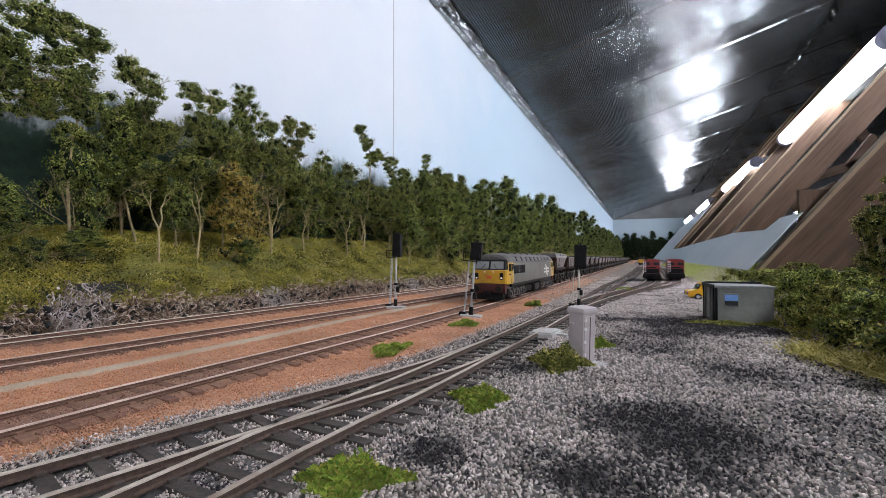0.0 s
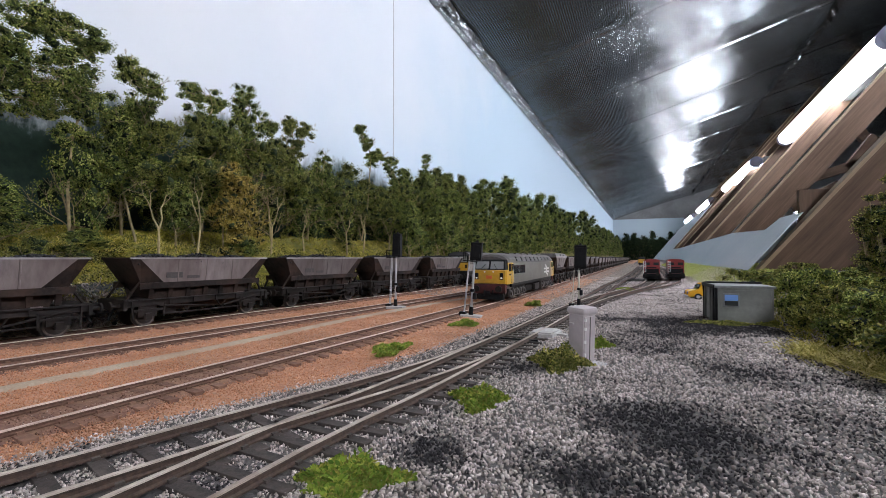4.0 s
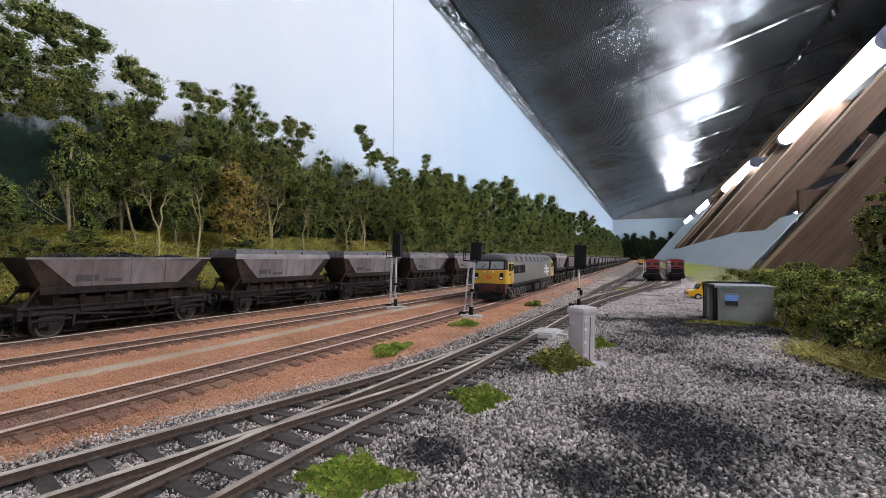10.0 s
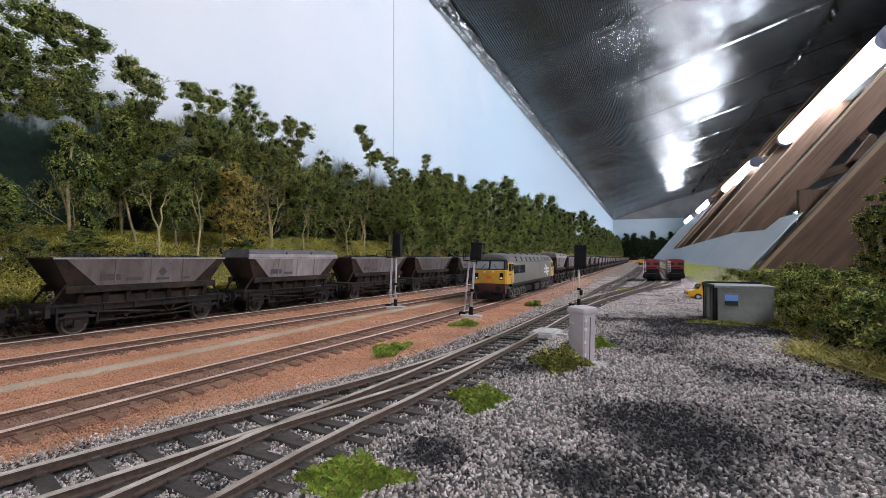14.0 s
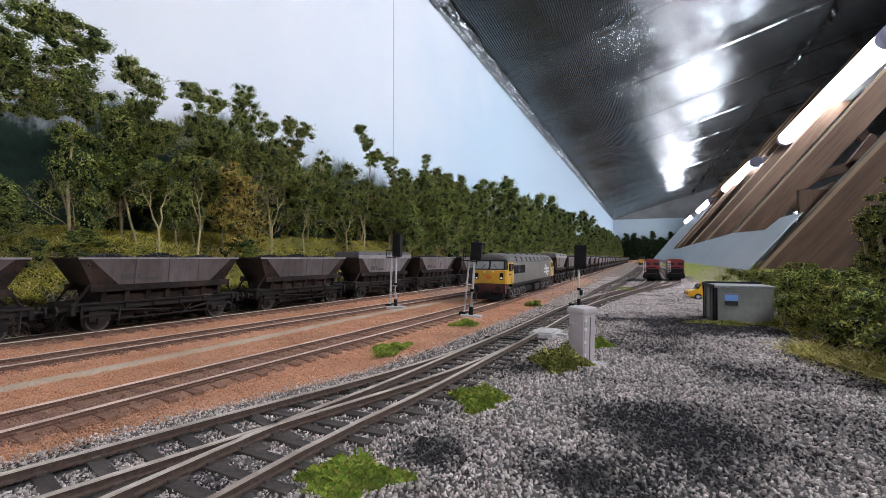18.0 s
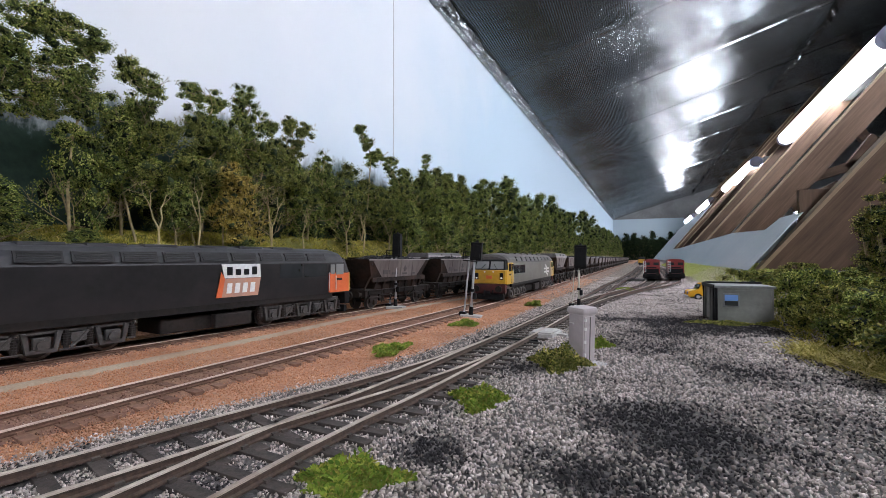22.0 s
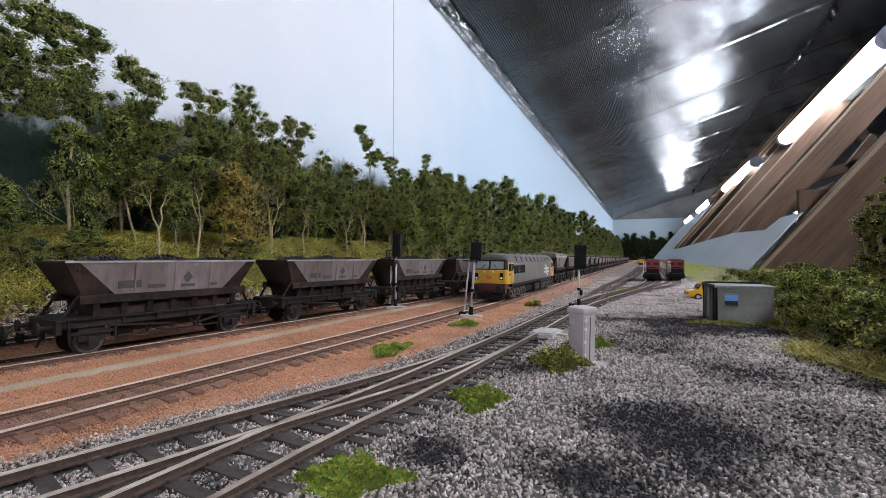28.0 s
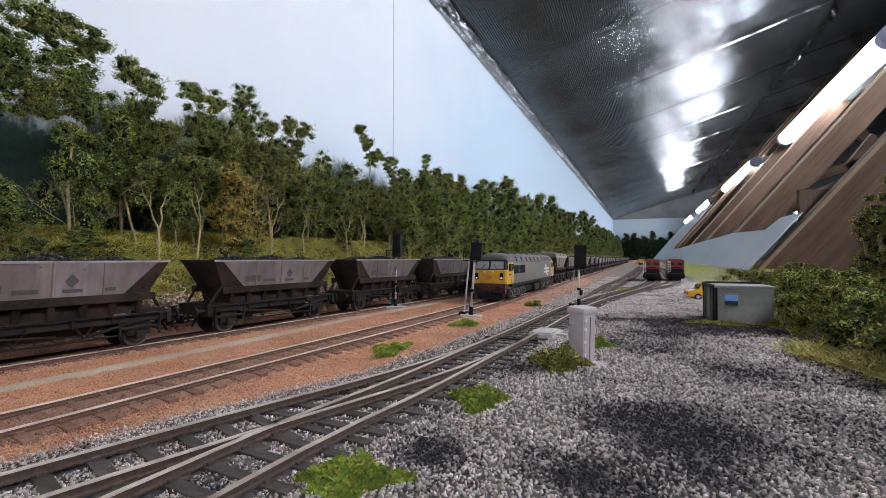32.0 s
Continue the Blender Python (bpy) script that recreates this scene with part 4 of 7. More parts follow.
def hopper(hooded, loaded, marks=0):
    kind = "with a grey roof canopy" if hooded else ("heaped with coal" if loaded else "with an open top")
    w = empty("hopper_wagon", "weathered grey four-wheel coal hopper wagon " + kind, "railway wagon", "coal hopper wagons")
    zt, zb = 0.0425, 0.0272
    # the tub: a flat leaning sheet each side, folded corner plates, sloping ends
    cx, cy = 0.0128, 0.0405
    for s in (-1, 1):
        bm = B()
        rings = []
        seams = [(y + d, k) for y in (-0.0195, 0.0, 0.0195) for d, k in ((-0.0005, 0.0), (-0.0003, 0.0004), (0.0003, 0.0004), (0.0005, 0.0))]
        for yt, yb, k in [(-HL + 0.0055, -HL + 0.0205, 0.0)] + [(y, y, k) for y, k in seams] + [(HL - 0.0055, HL - 0.0205, 0.0)]:
            rings.append([(s * (0.0170 + k), yt, zt), (s * (0.0150 + k), yb, zb), (s * 0.0143, yb, zb), (s * 0.0163, yt, zt)])
        loft(bm, rings)
        side = part("side_sheet", bm, M["hop_pale"] if hooded else M["hop_side"], w, "weathered grey side sheet with welded seams")
        for e in (-1, 1):
            a = [(s * 0.0170, e * HL, zt), (s * 0.0170, e * (HL - 0.0055), zt), (s * 0.0150, e * (HL - 0.0205), zb), (s * cx, e * cy, zb)]
            part("corner_plate", loft(B(), [a, [(p[0] - s * 0.0007, p[1] - e * 0.0003, p[2]) for p in a]]), M["hop_dark"], w, "sooty folded corner plate")
        # data panels: plain dark plates
        def on_side(y0, y1, z0, z1, m, lift=0.0003):
            q = B()
            def xx(z):
                return s * (0.0150 + 0.0020 * (z - zb) / (zt - zb) + lift)
            a = [(xx(z0), y0, z0), (xx(z0), y1, z0), (xx(z1), y1, z1), (xx(z1), y0, z1)]
            b = [(p[0] - s * 0.0003, p[1], p[2]) for p in a]
            loft(q, [a, b])
            return part("data_panel", q, m, side)
        on_side(-0.0270, -0.0165, 0.0300, 0.0338, M["panel"])
        on_side(-0.0135, -0.0050, 0.0294, 0.0314, M["panel"])
        if marks:
            on_side(0.0035, 0.0110, 0.0292, 0.0308, M["panel"])
            on_side(0.0200, 0.0245, 0.0292, 0.0308, M["panel"])
            q = [(s * (0.0150 + 0.0020 * (0.0345 + b - zb) / (zt - zb) + 0.0003), 0.0070 + a, 0.0345 + b) for a, b in ((-0.0026, 0), (0, -0.0030), (0.0026, 0), (0, 0.0030))]
            part("diamond_mark", loft(B(), [q, [(p[0] - s * 0.0004, p[1], p[2]) for p in q]]), M["panel"], side)
        # rim rail
        part("rim", bx(s * 0.0171 - 0.0006, s * 0.0171 + 0.0006, -HL - 0.0003, HL + 0.0003, zt, zt + 0.0010), M["hop_rim"], w, "pale rim angle")
        # dark band, stanchions and lower chute wall
        part("sill_band", bx(s * 0.0152 - 0.0008, s * 0.0152 + 0.0008, -0.0425, 0.0425, 0.0236, 0.0274), M["hop_dark"], w, "sooty brown sill band")
        for y in (-0.0355, -0.0237, -0.0118, 0.0, 0.0118, 0.0237, 0.0355):
            bm = B()
            loft(bm, [[(s * 0.0154, y - 0.0012, 0.0238), (s * 0.0154, y + 0.0012, 0.0238), (s * 0.0126, y + 0.0022, 0.0172), (s * 0.0126, y - 0.0006, 0.0172)],
                      [(s * 0.0128, y - 0.0012, 0.0238), (s * 0.0128, y + 0.0012, 0.0238), (s * 0.0116, y + 0.0022, 0.0172), (s * 0.0116, y - 0.0006, 0.0172)]])
            part("stanchion", bm, M["hop_dark"], w)
        bm = B()
        rod(bm, (s * 0.0138, -0.030, 0.0125), (s * 0.0138, 0.002, 0.0098), 0.0006, seg=6)
        rod(bm, (s * 0.0138, 0.014, 0.0086), (s * 0.0138, 0.045, 0.0150), 0.0007, seg=6)
        for e in (-1, 1):
            rod(bm, (s * 0.0140, e * 0.0365 - 0.0095, 0.0142), (s * 0.0140, e * 0.0365 - 0.0090, 0.0055), 0.0006, seg=5)
            rod(bm, (s * 0.0140, e * 0.0365 + 0.0095, 0.0142), (s * 0.0140, e * 0.0365 + 0.0090, 0.0055), 0.0006, seg=5)
        rod(bm, (s * 0.0136, -0.0275, 0.0068), (s * 0.0136, 0.0275, 0.0068), 0.0005, seg=5)
        part("brake_lever", bm, M["chassis"], w)
        for y in (-0.012, 0.013):
            bm = B()
            rod(bm, (s * 0.0128, y - 0.004, 0.0135), (s * 0.0128, y, 0.0075), 0.0005, seg=5)
            rod(bm, (s * 0.0128, y + 0.004, 0.0135), (s * 0.0128, y, 0.0075), 0.0005, seg=5)
            part("v_hanger", bm, M["chassis"], w)
        part("label_clip", bx(s * 0.0150 - 0.0002, s * 0.0150 + 0.0003, 0.0240, 0.0290, 0.0160, 0.0177), M["hop_side"], w)
    part("chute", loft(B(), [rect(0.0127, 0.0380, zb), rect(0.0116, 0.0325, 0.0165), rect(0.008, 0.018, 0.0085)]), M["hop_dark"], w)
    for s in (-1, 1):
        bm = B()
        loft(bm, [[(-0.0169, s * HL, zt), (0.0169, s * HL, zt), (cx, s * cy, zb), (-cx, s * cy, zb)],
                  [(-0.0169, s * (HL - 0.0007), zt), (0.0169, s * (HL - 0.0007), zt), (cx, s * (cy - 0.0007), zb), (-cx, s * (cy - 0.0007), zb)]])
        part("end_sheet", bm, M["hop_dark"], w, "sooty sloping end sheet")
        part("end_rim", bx(-0.0171, 0.0171, s * HL - 0.0006, s * HL + 0.0006, zt, zt + 0.0010), M["hop_dark"], w)
        for u in (-1, 1):
            bm = rod(B(), (u * 0.0112, s * 0.0480, 0.0172), (u * 0.0125, s * 0.0395, 0.0300), 0.0008, seg=6)
            part("end_strut", bm, M["hop_dark"], w)
            bm = rod(B(), (u * 0.0108, s * 0.0508, 0.0139), (u * 0.0108, s * 0.0560, 0.0139), 0.0011, seg=8)
            rod(bm, (u * 0.0108, s * 0.0558, 0.0139), (u * 0.0108, s * 0.0568, 0.0139), 0.0027, seg=12)
            part("buffer", bm, M["chassis"], w)
            bm = bx(u * 0.0122 - 0.0007, u * 0.0122 + 0.0007, s * 0.0365 - 0.0055, s * 0.0365 + 0.0055, 0.0060, 0.0135, bevel=0.0003)
            box(bm, u * 0.0136 - 0.0012, u * 0.0136 + 0.0012, s * 0.0365 - 0.0018, s * 0.0365 + 0.0018, 0.0042, 0.0082)
            box(bm, u * 0.0132 - 0.0007, u * 0.0132 + 0.0007, s * 0.0365 - 0.0085, s * 0.0365 + 0.0085, 0.0095, 0.0108)
            part("axle_guard", bm, M["chassis"], w)
        part("headstock", bx(-0.0152, 0.0152, s * 0.0500 - 0.0011, s * 0.0500 + 0.0011, 0.0108, 0.0172, bevel=0.0003), M["chassis"], w)
        part("end_platform", bx(-0.0140, 0.0140, min(s * 0.036, s * 0.0505), max(s * 0.036, s * 0.0505), 0.0168, 0.0176), M["chassis"], w)
        bm = rod(B(), (0, s * 0.0510, 0.0100), (0, s * 0.0602, 0.0095), 0.0009, seg=6)
        box(bm, -0.003, 0.003, s * 0.0585 - 0.0006, s * 0.0585 + 0.0006, 0.0075, 0.0118)
        part("coupling", bm, M["black"], w)
        part("brake_hose", rod(B(), (0.004, s * 0.0510, 0.012), (0.005, s * 0.0545, 0.0052), 0.0006, seg=6), M["black"], w)
        wheelset(w, s * 0.0365, 0.0062)
    for s in (-1, 1):
        bm = bx(s * 0.0130 - 0.0012, s * 0.0130 + 0.0012, -0.0500, 0.0500, 0.0128, 0.0168, bevel=0.0003)
        box(bm, min(s * 0.0128, s * 0.0158), max(s * 0.0128, s * 0.0158), -0.0505, 0.0505, 0.0163, 0.0170)
        for y in (-0.046, -0.024, -0.008, 0.008, 0.024, 0.046):
            box(bm, s * 0.0146 - 0.0006, s * 0.0146 + 0.0006, y - 0.0006, y + 0.0006, 0.0130, 0.0165)
        part("sole_bar", bm, M["chassis"], w)
    bm = B()
    rod(bm, (-0.0045, -0.006, 0.0098), (-0.0045, 0.008, 0.0098), 0.0028, seg=12)
    box(bm, 0.002, 0.009, -0.024, -0.017, 0.0062, 0.0128)
    part("brake_cylinder", bm, M["chassis"], w)
    if hooded:
        zh = zt + 0.0010
        for s in (-1, 1):
            bm = B()
            loft(bm, [[(s * 0.0168, -HL, zh), (s * 0.0168, HL, zh), (s * 0.0161, HL - 0.0012, zh + 0.0042), (s * 0.0138, HL - 0.0028, zh + 0.0066), (s * 0.0138, -HL + 0.0028, zh + 0.0066), (s * 0.0161, -HL + 0.0012, zh + 0.0042)],
                      [(s * 0.0162, -HL, zh), (s * 0.0162, HL, zh), (s * 0.0155, HL - 0.0012, zh + 0.0040), (s * 0.0134, HL - 0.0028, zh + 0.0061), (s * 0.0134, -HL + 0.0028, zh + 0.0061), (s * 0.0155, -HL + 0.0012, zh + 0.0040)]])
            can = part("canopy_side", bm, M["hood"], w, "grey canopy sheet along the rim")
            part("canopy_strip", bx(s * 0.0166 - 0.0004, s * 0.0166 + 0.0005, -HL + 0.0004, HL - 0.0004, zh + 0.0002, zh + 0.0027), M["hop_rim"], can, "bright lower strip")
            for y in (-0.012, 0.0155):
                part("canopy_hook", bx(s * 0.0166 - 0.0005, s * 0.0166 + 0.0007, y - 0.0005, y + 0.0005, zh + 0.0022, zh + 0.0048), M["panel"], can)
            bm = B()
            loft(bm, [[(-0.0162, s * HL, zh), (0.0162, s * HL, zh), (0.0155, s * (HL - 0.0014), zh + 0.0040), (0.0134, s * (HL - 0.0030), zh + 0.0063), (-0.0134, s * (HL - 0.0030), zh + 0.0063), (-0.0155, s * (HL - 0.0014), zh + 0.0040)],
                      [(-0.0162, s * (HL - 0.0006), zh), (0.0162, s * (HL - 0.0006), zh), (0.0155, s * (HL - 0.0020), zh + 0.0040), (0.0134, s * (HL - 0.0036), zh + 0.0060), (-0.0134, s * (HL - 0.0036), zh + 0.0060), (-0.0155, s * (HL - 0.0020), zh + 0.0040)]])
            end = part("canopy_end", bm, M["hood"], w)
            for u in (-0.0125, -0.0045, 0.0045, 0.0125):
                part("canopy_rib", loft(B(), [[(u - 0.0006, s * (HL + 0.0004), zh + 0.0004), (u + 0.0006, s * (HL + 0.0004), zh + 0.0004), (u + 0.0006, s * (HL - 0.0024), zh + 0.0058), (u - 0.0006, s * (HL - 0.0024), zh + 0.0058)],
                                               [(u - 0.0006, s * (HL - 0.0003), zh + 0.0004), (u + 0.0006, s * (HL - 0.0003), zh + 0.0004), (u + 0.0006, s * (HL - 0.0030), zh + 0.0058), (u - 0.0006, s * (HL - 0.0030), zh + 0.0058)]]), M["panel"], end)
    if loaded:
        ob = new("coal_load", COAL)
        ob.parent = w
        tagged(ob, "heap of black coal lumps")
    return w


def bogie(parent, y, r, axles=(-0.0262, 0.0, 0.0262), top=0.0150):
    """A deep six-wheel bogie: side frames, a yoke and boss on each axle, coil springs, hangers and pipes."""
    bm = B()
    for s in (-1, 1):
        box(bm, s * 0.0138 - 0.0012, s * 0.0138 + 0.0012, axles[0] - 0.009, axles[-1] + 0.009, top - 0.0030, top, bevel=0.0004)
    box(bm, -0.012, 0.012, axles[0] - 0.004, axles[-1] + 0.004, 0.0100, top - 0.001)
    ob = part("bogie_frame", bm, M["bogie"], parent, "grimy six-wheel bogie frame")
    ob.matrix_basis = pose(0, y, 0)
    for s in (-1, 1):
        x0, x1 = s * 0.0146, s * 0.0166
        for a in axles:
            bm = B()
            # open yoke round the axle box
            out = [(-0.0070, top - 0.002), (-0.0052, 0.0042), (0.0052, 0.0042), (0.0070, top - 0.002)]
            inn = [(-0.0052, top - 0.002), (-0.0040, 0.0058), (0.0040, 0.0058), (0.0052, top - 0.002)]
            for k in range(3):
                q = [out[k], out[k + 1], inn[k + 1], inn[k]]
                loft(bm, [[(x0, a + u, z) for u, z in q], [(x1, a + u, z) for u, z in q]])
            part("axle_yoke", bm, M["bogie"], ob)
            bm = rod(B(), (x0, a, r + 0.0006), (x1 + s * 0.0012, a, r + 0.0006), 0.0021, seg=14)
            box(bm, min(x0, x1), max(x0, x1), a - 0.0030, a + 0.0030, r - 0.0012, r + 0.0038, bevel=0.0003)
            part("axle_box", bm, M["bogie"], ob)
            for u in (-0.0088, 0.0088):
                bm = B()
                for k in range(5):
                    z = 0.0062 + k * (top - 0.0095) / 5
                    rod(bm, (s * 0.0150, a + u, z), (s * 0.0150, a + u, z + 0.0009), 0.0017, seg=10)
                rod(bm, (s * 0.0150, a + u, 0.005), (s * 0.0150, a + u, top - 0.002), 0.0011, seg=8)
                part("coil_spring", bm, M["chassis"], ob)
        for a, c in zip(axles, axles[1:]):
            m = (a + c) / 2
            bm = box(B(), s * 0.0152 - 0.0012, s * 0.0152 + 0.0012, m - 0.0030, m + 0.0030, 0.0075, 0.0115, bevel=0.0004)
            rod(bm, (s * 0.0160, m - 0.0030, 0.0052), (s * 0.0160, m + 0.0036, top - 0.003), 0.0008, seg=6)
            rod(bm, (s * 0.0160, m - 0.007, 0.0046), (s * 0.0160, m + 0.007, 0.0046), 0.0005, seg=5)
            part("brake_cylinder", bm, M["bogie"], ob)
        part("sand_pipe", rod(B(), (s * 0.0150, axles[0] - 0.008, top - 0.003), (s * 0.0130, axles[0] - 0.0085, 0.0025), 0.0006, seg=6), M["chassis"], ob)
        part("frame_step", box(B(), s * 0.0158 - 0.0010, s * 0.0158 + 0.0010, axles[-1] + 0.0060, axles[-1] + 0.0100, 0.0055, 0.0062), M["bogie"], ob)
    for a in axles:
        wheelset(ob, a, r)
    return ob


def buffers(parent, y, s):
    for u in (-1, 1):
        bm = rod(B(), (u * 0.0114, y, 0.0138), (u * 0.0114, y + s * 0.0050, 0.0138), 0.0013, seg=10)
        rod(bm, (u * 0.0114, y + s * 0.0048, 0.0138), (u * 0.0114, y + s * 0.0060, 0.0138), 0.0034, seg=14)
        part("buffer", bm, M["chassis"], parent)
    bm = rod(B(), (0, y, 0.0100), (0, y + s * 0.0075, 0.0095), 0.0009, seg=6)
    box(bm, -0.003, 0.003, y + s * 0.0060 - 0.0006, y + s * 0.0060 + 0.0006, 0.0075, 0.0118)
    part("coupling", bm, M["black"], parent)
    for x in (-0.005, 0.004):
        part("brake_pipe", rod(B(), (x, y + s * 0.0005, 0.0125), (x, y + s * 0.0015, 0.006), 0.0006, seg=6), M["black"], parent)


def body_section(hw=0.0176, z0=0.0125, z1=0.0405, crown=0.0505, n=7):
    """Half-round topped cross-section as points x, z."""
    pts = [(-hw, z0), (-hw, z1)]
    for i in range(1, n):
        a = math.pi * i / n
        pts.append((-hw * math.cos(a), z1 + (crown - z1) * math.sin(a) ** 0.8))
    pts += [(hw, z1), (hw, z0)]
    return pts


def roof_section(hw, z1, crown, n=10):
    pts = [(-hw, z1)]
    for i in range(1, n):
        a = math.pi * i / n
        pts.append((-hw * math.cos(a), z1 + (crown - z1) * math.sin(a) ** 0.75))
    pts.append((hw, z1))
    return pts


def side_plate(parent, name, s, hw, y0, y1, z0, z1, m, lift=0.0003, label="", bevel=0.0):
    x0, x1 = sorted((s * (hw - 0.0004), s * (hw + lift)))
    return part(name, bx(x0, x1, y0, y1, z0, z1, bevel=bevel), m, parent, label)


def big_diesel(livery):
    """A long flat-fronted six-axle diesel; its leading cab at the low-y end."""
    grey = livery == "grey"
    body_m, roof_m, cab_m = (M["lgrey"], M["lroof"], M["yellow"]) if grey else (M["lblack"], M["lblackroof"], M["orange"])
    lab = "grey six-axle diesel locomotive with yellow cab ends, lamps lit" if grey else "charcoal six-axle diesel locomotive with orange cabs and yellow nose"
    w = empty("diesel_locomotive", lab, "locomotive")
    H, hw = 0.119, 0.0176
    cab = 0.0245
    part("body", prism(B(), [(-hw, 0.0128), (-hw, 0.0385), (hw, 0.0385), (hw, 0.0128)], -H + cab, H - cab), body_m, w, "long slab-sided body")
    # roof, drawn down over each cab
    rings = []
    for y, drop, k in ((-H + 0.0060, 0.0042, 0.90), (-H + 0.0085, 0.0016, 0.97), (-H + 0.0150, 0.0003, 1.0), (-H + cab, 0, 1.0), (H - cab, 0, 1.0), (H - 0.0150, 0.0003, 1.0), (H - 0.0085, 0.0016, 0.97), (H - 0.0060, 0.0042, 0.90)):
        rings.append([(x * k, y, z - drop if z > 0.0387 else z) for x, z in roof_section(hw, 0.0385, 0.0505)])
    roof = part("roof", loft(B(), rings), roof_m, w, "curved roof", smooth=False)
    for y in (-0.07, -0.045, -0.02, 0.01, 0.035, 0.06):
        part("roof_hatch", bx(-0.0085, 0.0085, y - 0.0085, y + 0.0085, 0.0488, 0.0512, bevel=0.0004), roof_m, roof)
    for s in (-1, 1):
        for i in range(9):
            y = -0.082 + i * 0.0195
            a, c = s * 0.0173, s * 0.0149
            bm = B()
            loft(bm, [[(a + s * 0.0014, y, 0.0405), (a + s * 0.0014, y + 0.0165, 0.0405), (c + s * 0.0014, y + 0.0165, 0.0462), (c + s * 0.0014, y, 0.0462)],
                      [(a - s * 0.0006, y, 0.0405), (a - s * 0.0006, y + 0.0165, 0.0405), (c - s * 0.0006, y + 0.0165, 0.0458), (c - s * 0.0006, y, 0.0458)]])
            g = part("roof_grille", bm, M["midgrey"] if grey else M["lblack"], roof, "louvred cantrail grille")
            for k in range(4):
                z = 0.0414 + k * 0.0012
                x = a + (c - a) * (z - 0.0405) / 0.0057 + s * 0.0015
                part("louvre", bx(x - 0.0003, x + 0.0003, y + 0.0010, y + 0.0155, z, z + 0.0005), roof_m, g)
    for e in (-1, 1):
        # cab: side walls, raked front in yellow below and glass above
        yc, yf = e * (H - cab), e * (H - 0.0020)
        bm = B()
        loft(bm, [[(-hw, yc, 0.0128), (hw, yc, 0.0128), (hw, yc, 0.0387), (-hw, yc, 0.0387)],
                  [(-hw, e * (H - 0.0075), 0.0128), (hw, e * (H - 0.0075), 0.0128), (hw, e * (H - 0.0075), 0.0387), (-hw, e * (H - 0.0075), 0.0387)]])
        loft(bm, [[(-hw, e * (H - 0.0076), 0.0128), (hw, e * (H - 0.0076), 0.0128), (hw, e * (H - 0.0076), 0.0300), (-hw, e * (H - 0.0076), 0.0300)],
                  [(-hw, e * (H - 0.0026), 0.0128), (hw, e * (H - 0.0026), 0.0128), (hw, e * (H - 0.0026), 0.0300), (-hw, e * (H - 0.0026), 0.0300)]])
        c = part("cab", bm, M["yellow"] if grey else M["lblack"], w, "cab side")
        if not grey:
            for u in (-1, 1):
                side_plate(c, "orange_panel", u, hw, *sorted((yc, e * (H - 0.0028))), 0.0134, 0.0292, M["orange"], 0.0002, "bright orange lower cab side")
        bm = B()
        loft(bm, [[(-hw + 0.0001, e * (H - 0.0027), 0.0135), (hw - 0.0001, e * (H - 0.0027), 0.0135), (hw - 0.0001, e * (H - 0.0027), 0.0299), (-hw + 0.0001, e * (H - 0.0027), 0.0299)],
                  [(-hw + 0.0012, e * (H - 0.0002), 0.0140), (hw - 0.0012, e * (H - 0.0002), 0.0140), (hw - 0.0012, e * (H - 0.0002), 0.0292), (-hw + 0.0012, e * (H - 0.0002), 0.0292)]])
        nose = part("nose", bm, M["yellow"], w, "yellow warning panel on the cab front")
        bm = B()
        loft(bm, [[(-hw, e * (H - 0.0076), 0.0298), (hw, e * (H - 0.0076), 0.0298), (hw * 0.93, e * (H - 0.0076), 0.0425), (-hw * 0.93, e * (H - 0.0076), 0.0425)],
                  [(-hw + 0.0013, e * (H - 0.0010), 0.0298), (hw - 0.0013, e * (H - 0.0010), 0.0298), (hw * 0.86, e * (H - 0.0050), 0.0425), (-hw * 0.86, e * (H - 0.0050), 0.0425)]])
        front = part("cab_front", bm, M["black"] if grey else M["lblack"], w, "dark windscreen surround")
        for u in (-1, 1):
            bm = B()
            xs = sorted((u * 0.0010, u * 0.0145))
            def q(x, z):
                return (x, e * (H - 0.0010 - (z - 0.0298) / 0.0127 * 0.0040 + 0.0003), z)
            a = [q(xs[0], 0.0312), q(xs[1], 0.0312), q(xs[1] * (0.95 if u > 0 else 1), 0.0402), q(xs[0] * (1 if u > 0 else 0.95), 0.0402)]
            loft(bm, [a, [(p[0], p[1] - e * 0.0008, p[2]) for p in a]])
            part("windscreen", bm, M["windscreen"], front, "windscreen painted pale for reflected light")
            part("wiper", rod(B(), (u * 0.008, e * (H - 0.0004), 0.0308), (u * 0.0045, e * (H - 0.0026), 0.0370), 0.0003, seg=5), M["black"], front)
            part("marker_box", bx(u * 0.0128 - 0.0018, u * 0.0128 + 0.0018, min(e * (H - 0.001), e * (H + 0.0004)), max(e * (H - 0.001), e * (H + 0.0004)), 0.0185, 0.0262), M["black"], nose)
            part("headlight", rod(B(), (u * 0.0128, e * (H + 0.0002), 0.0204), (u * 0.0128, e * (H + 0.0008), 0.0204), 0.0008, seg=12), M["headlight"] if grey and e < 0 else M["windscreen"], nose, "round headlight")
            side_plate(c, "cab_window", u, hw, *sorted((e * (H - 0.0168), e * (H - 0.0088))), 0.0280, 0.0375, M["window"] if grey else M["windscreen"], 0.0004)
            side_plate(c, "cab_door", u, hw, *sorted((e * (H - 0.0235), e * (H - 0.0178))), 0.0140, 0.0378 if grey else 0.0296, M["yellow"] if grey else M["orange"], 0.0005)
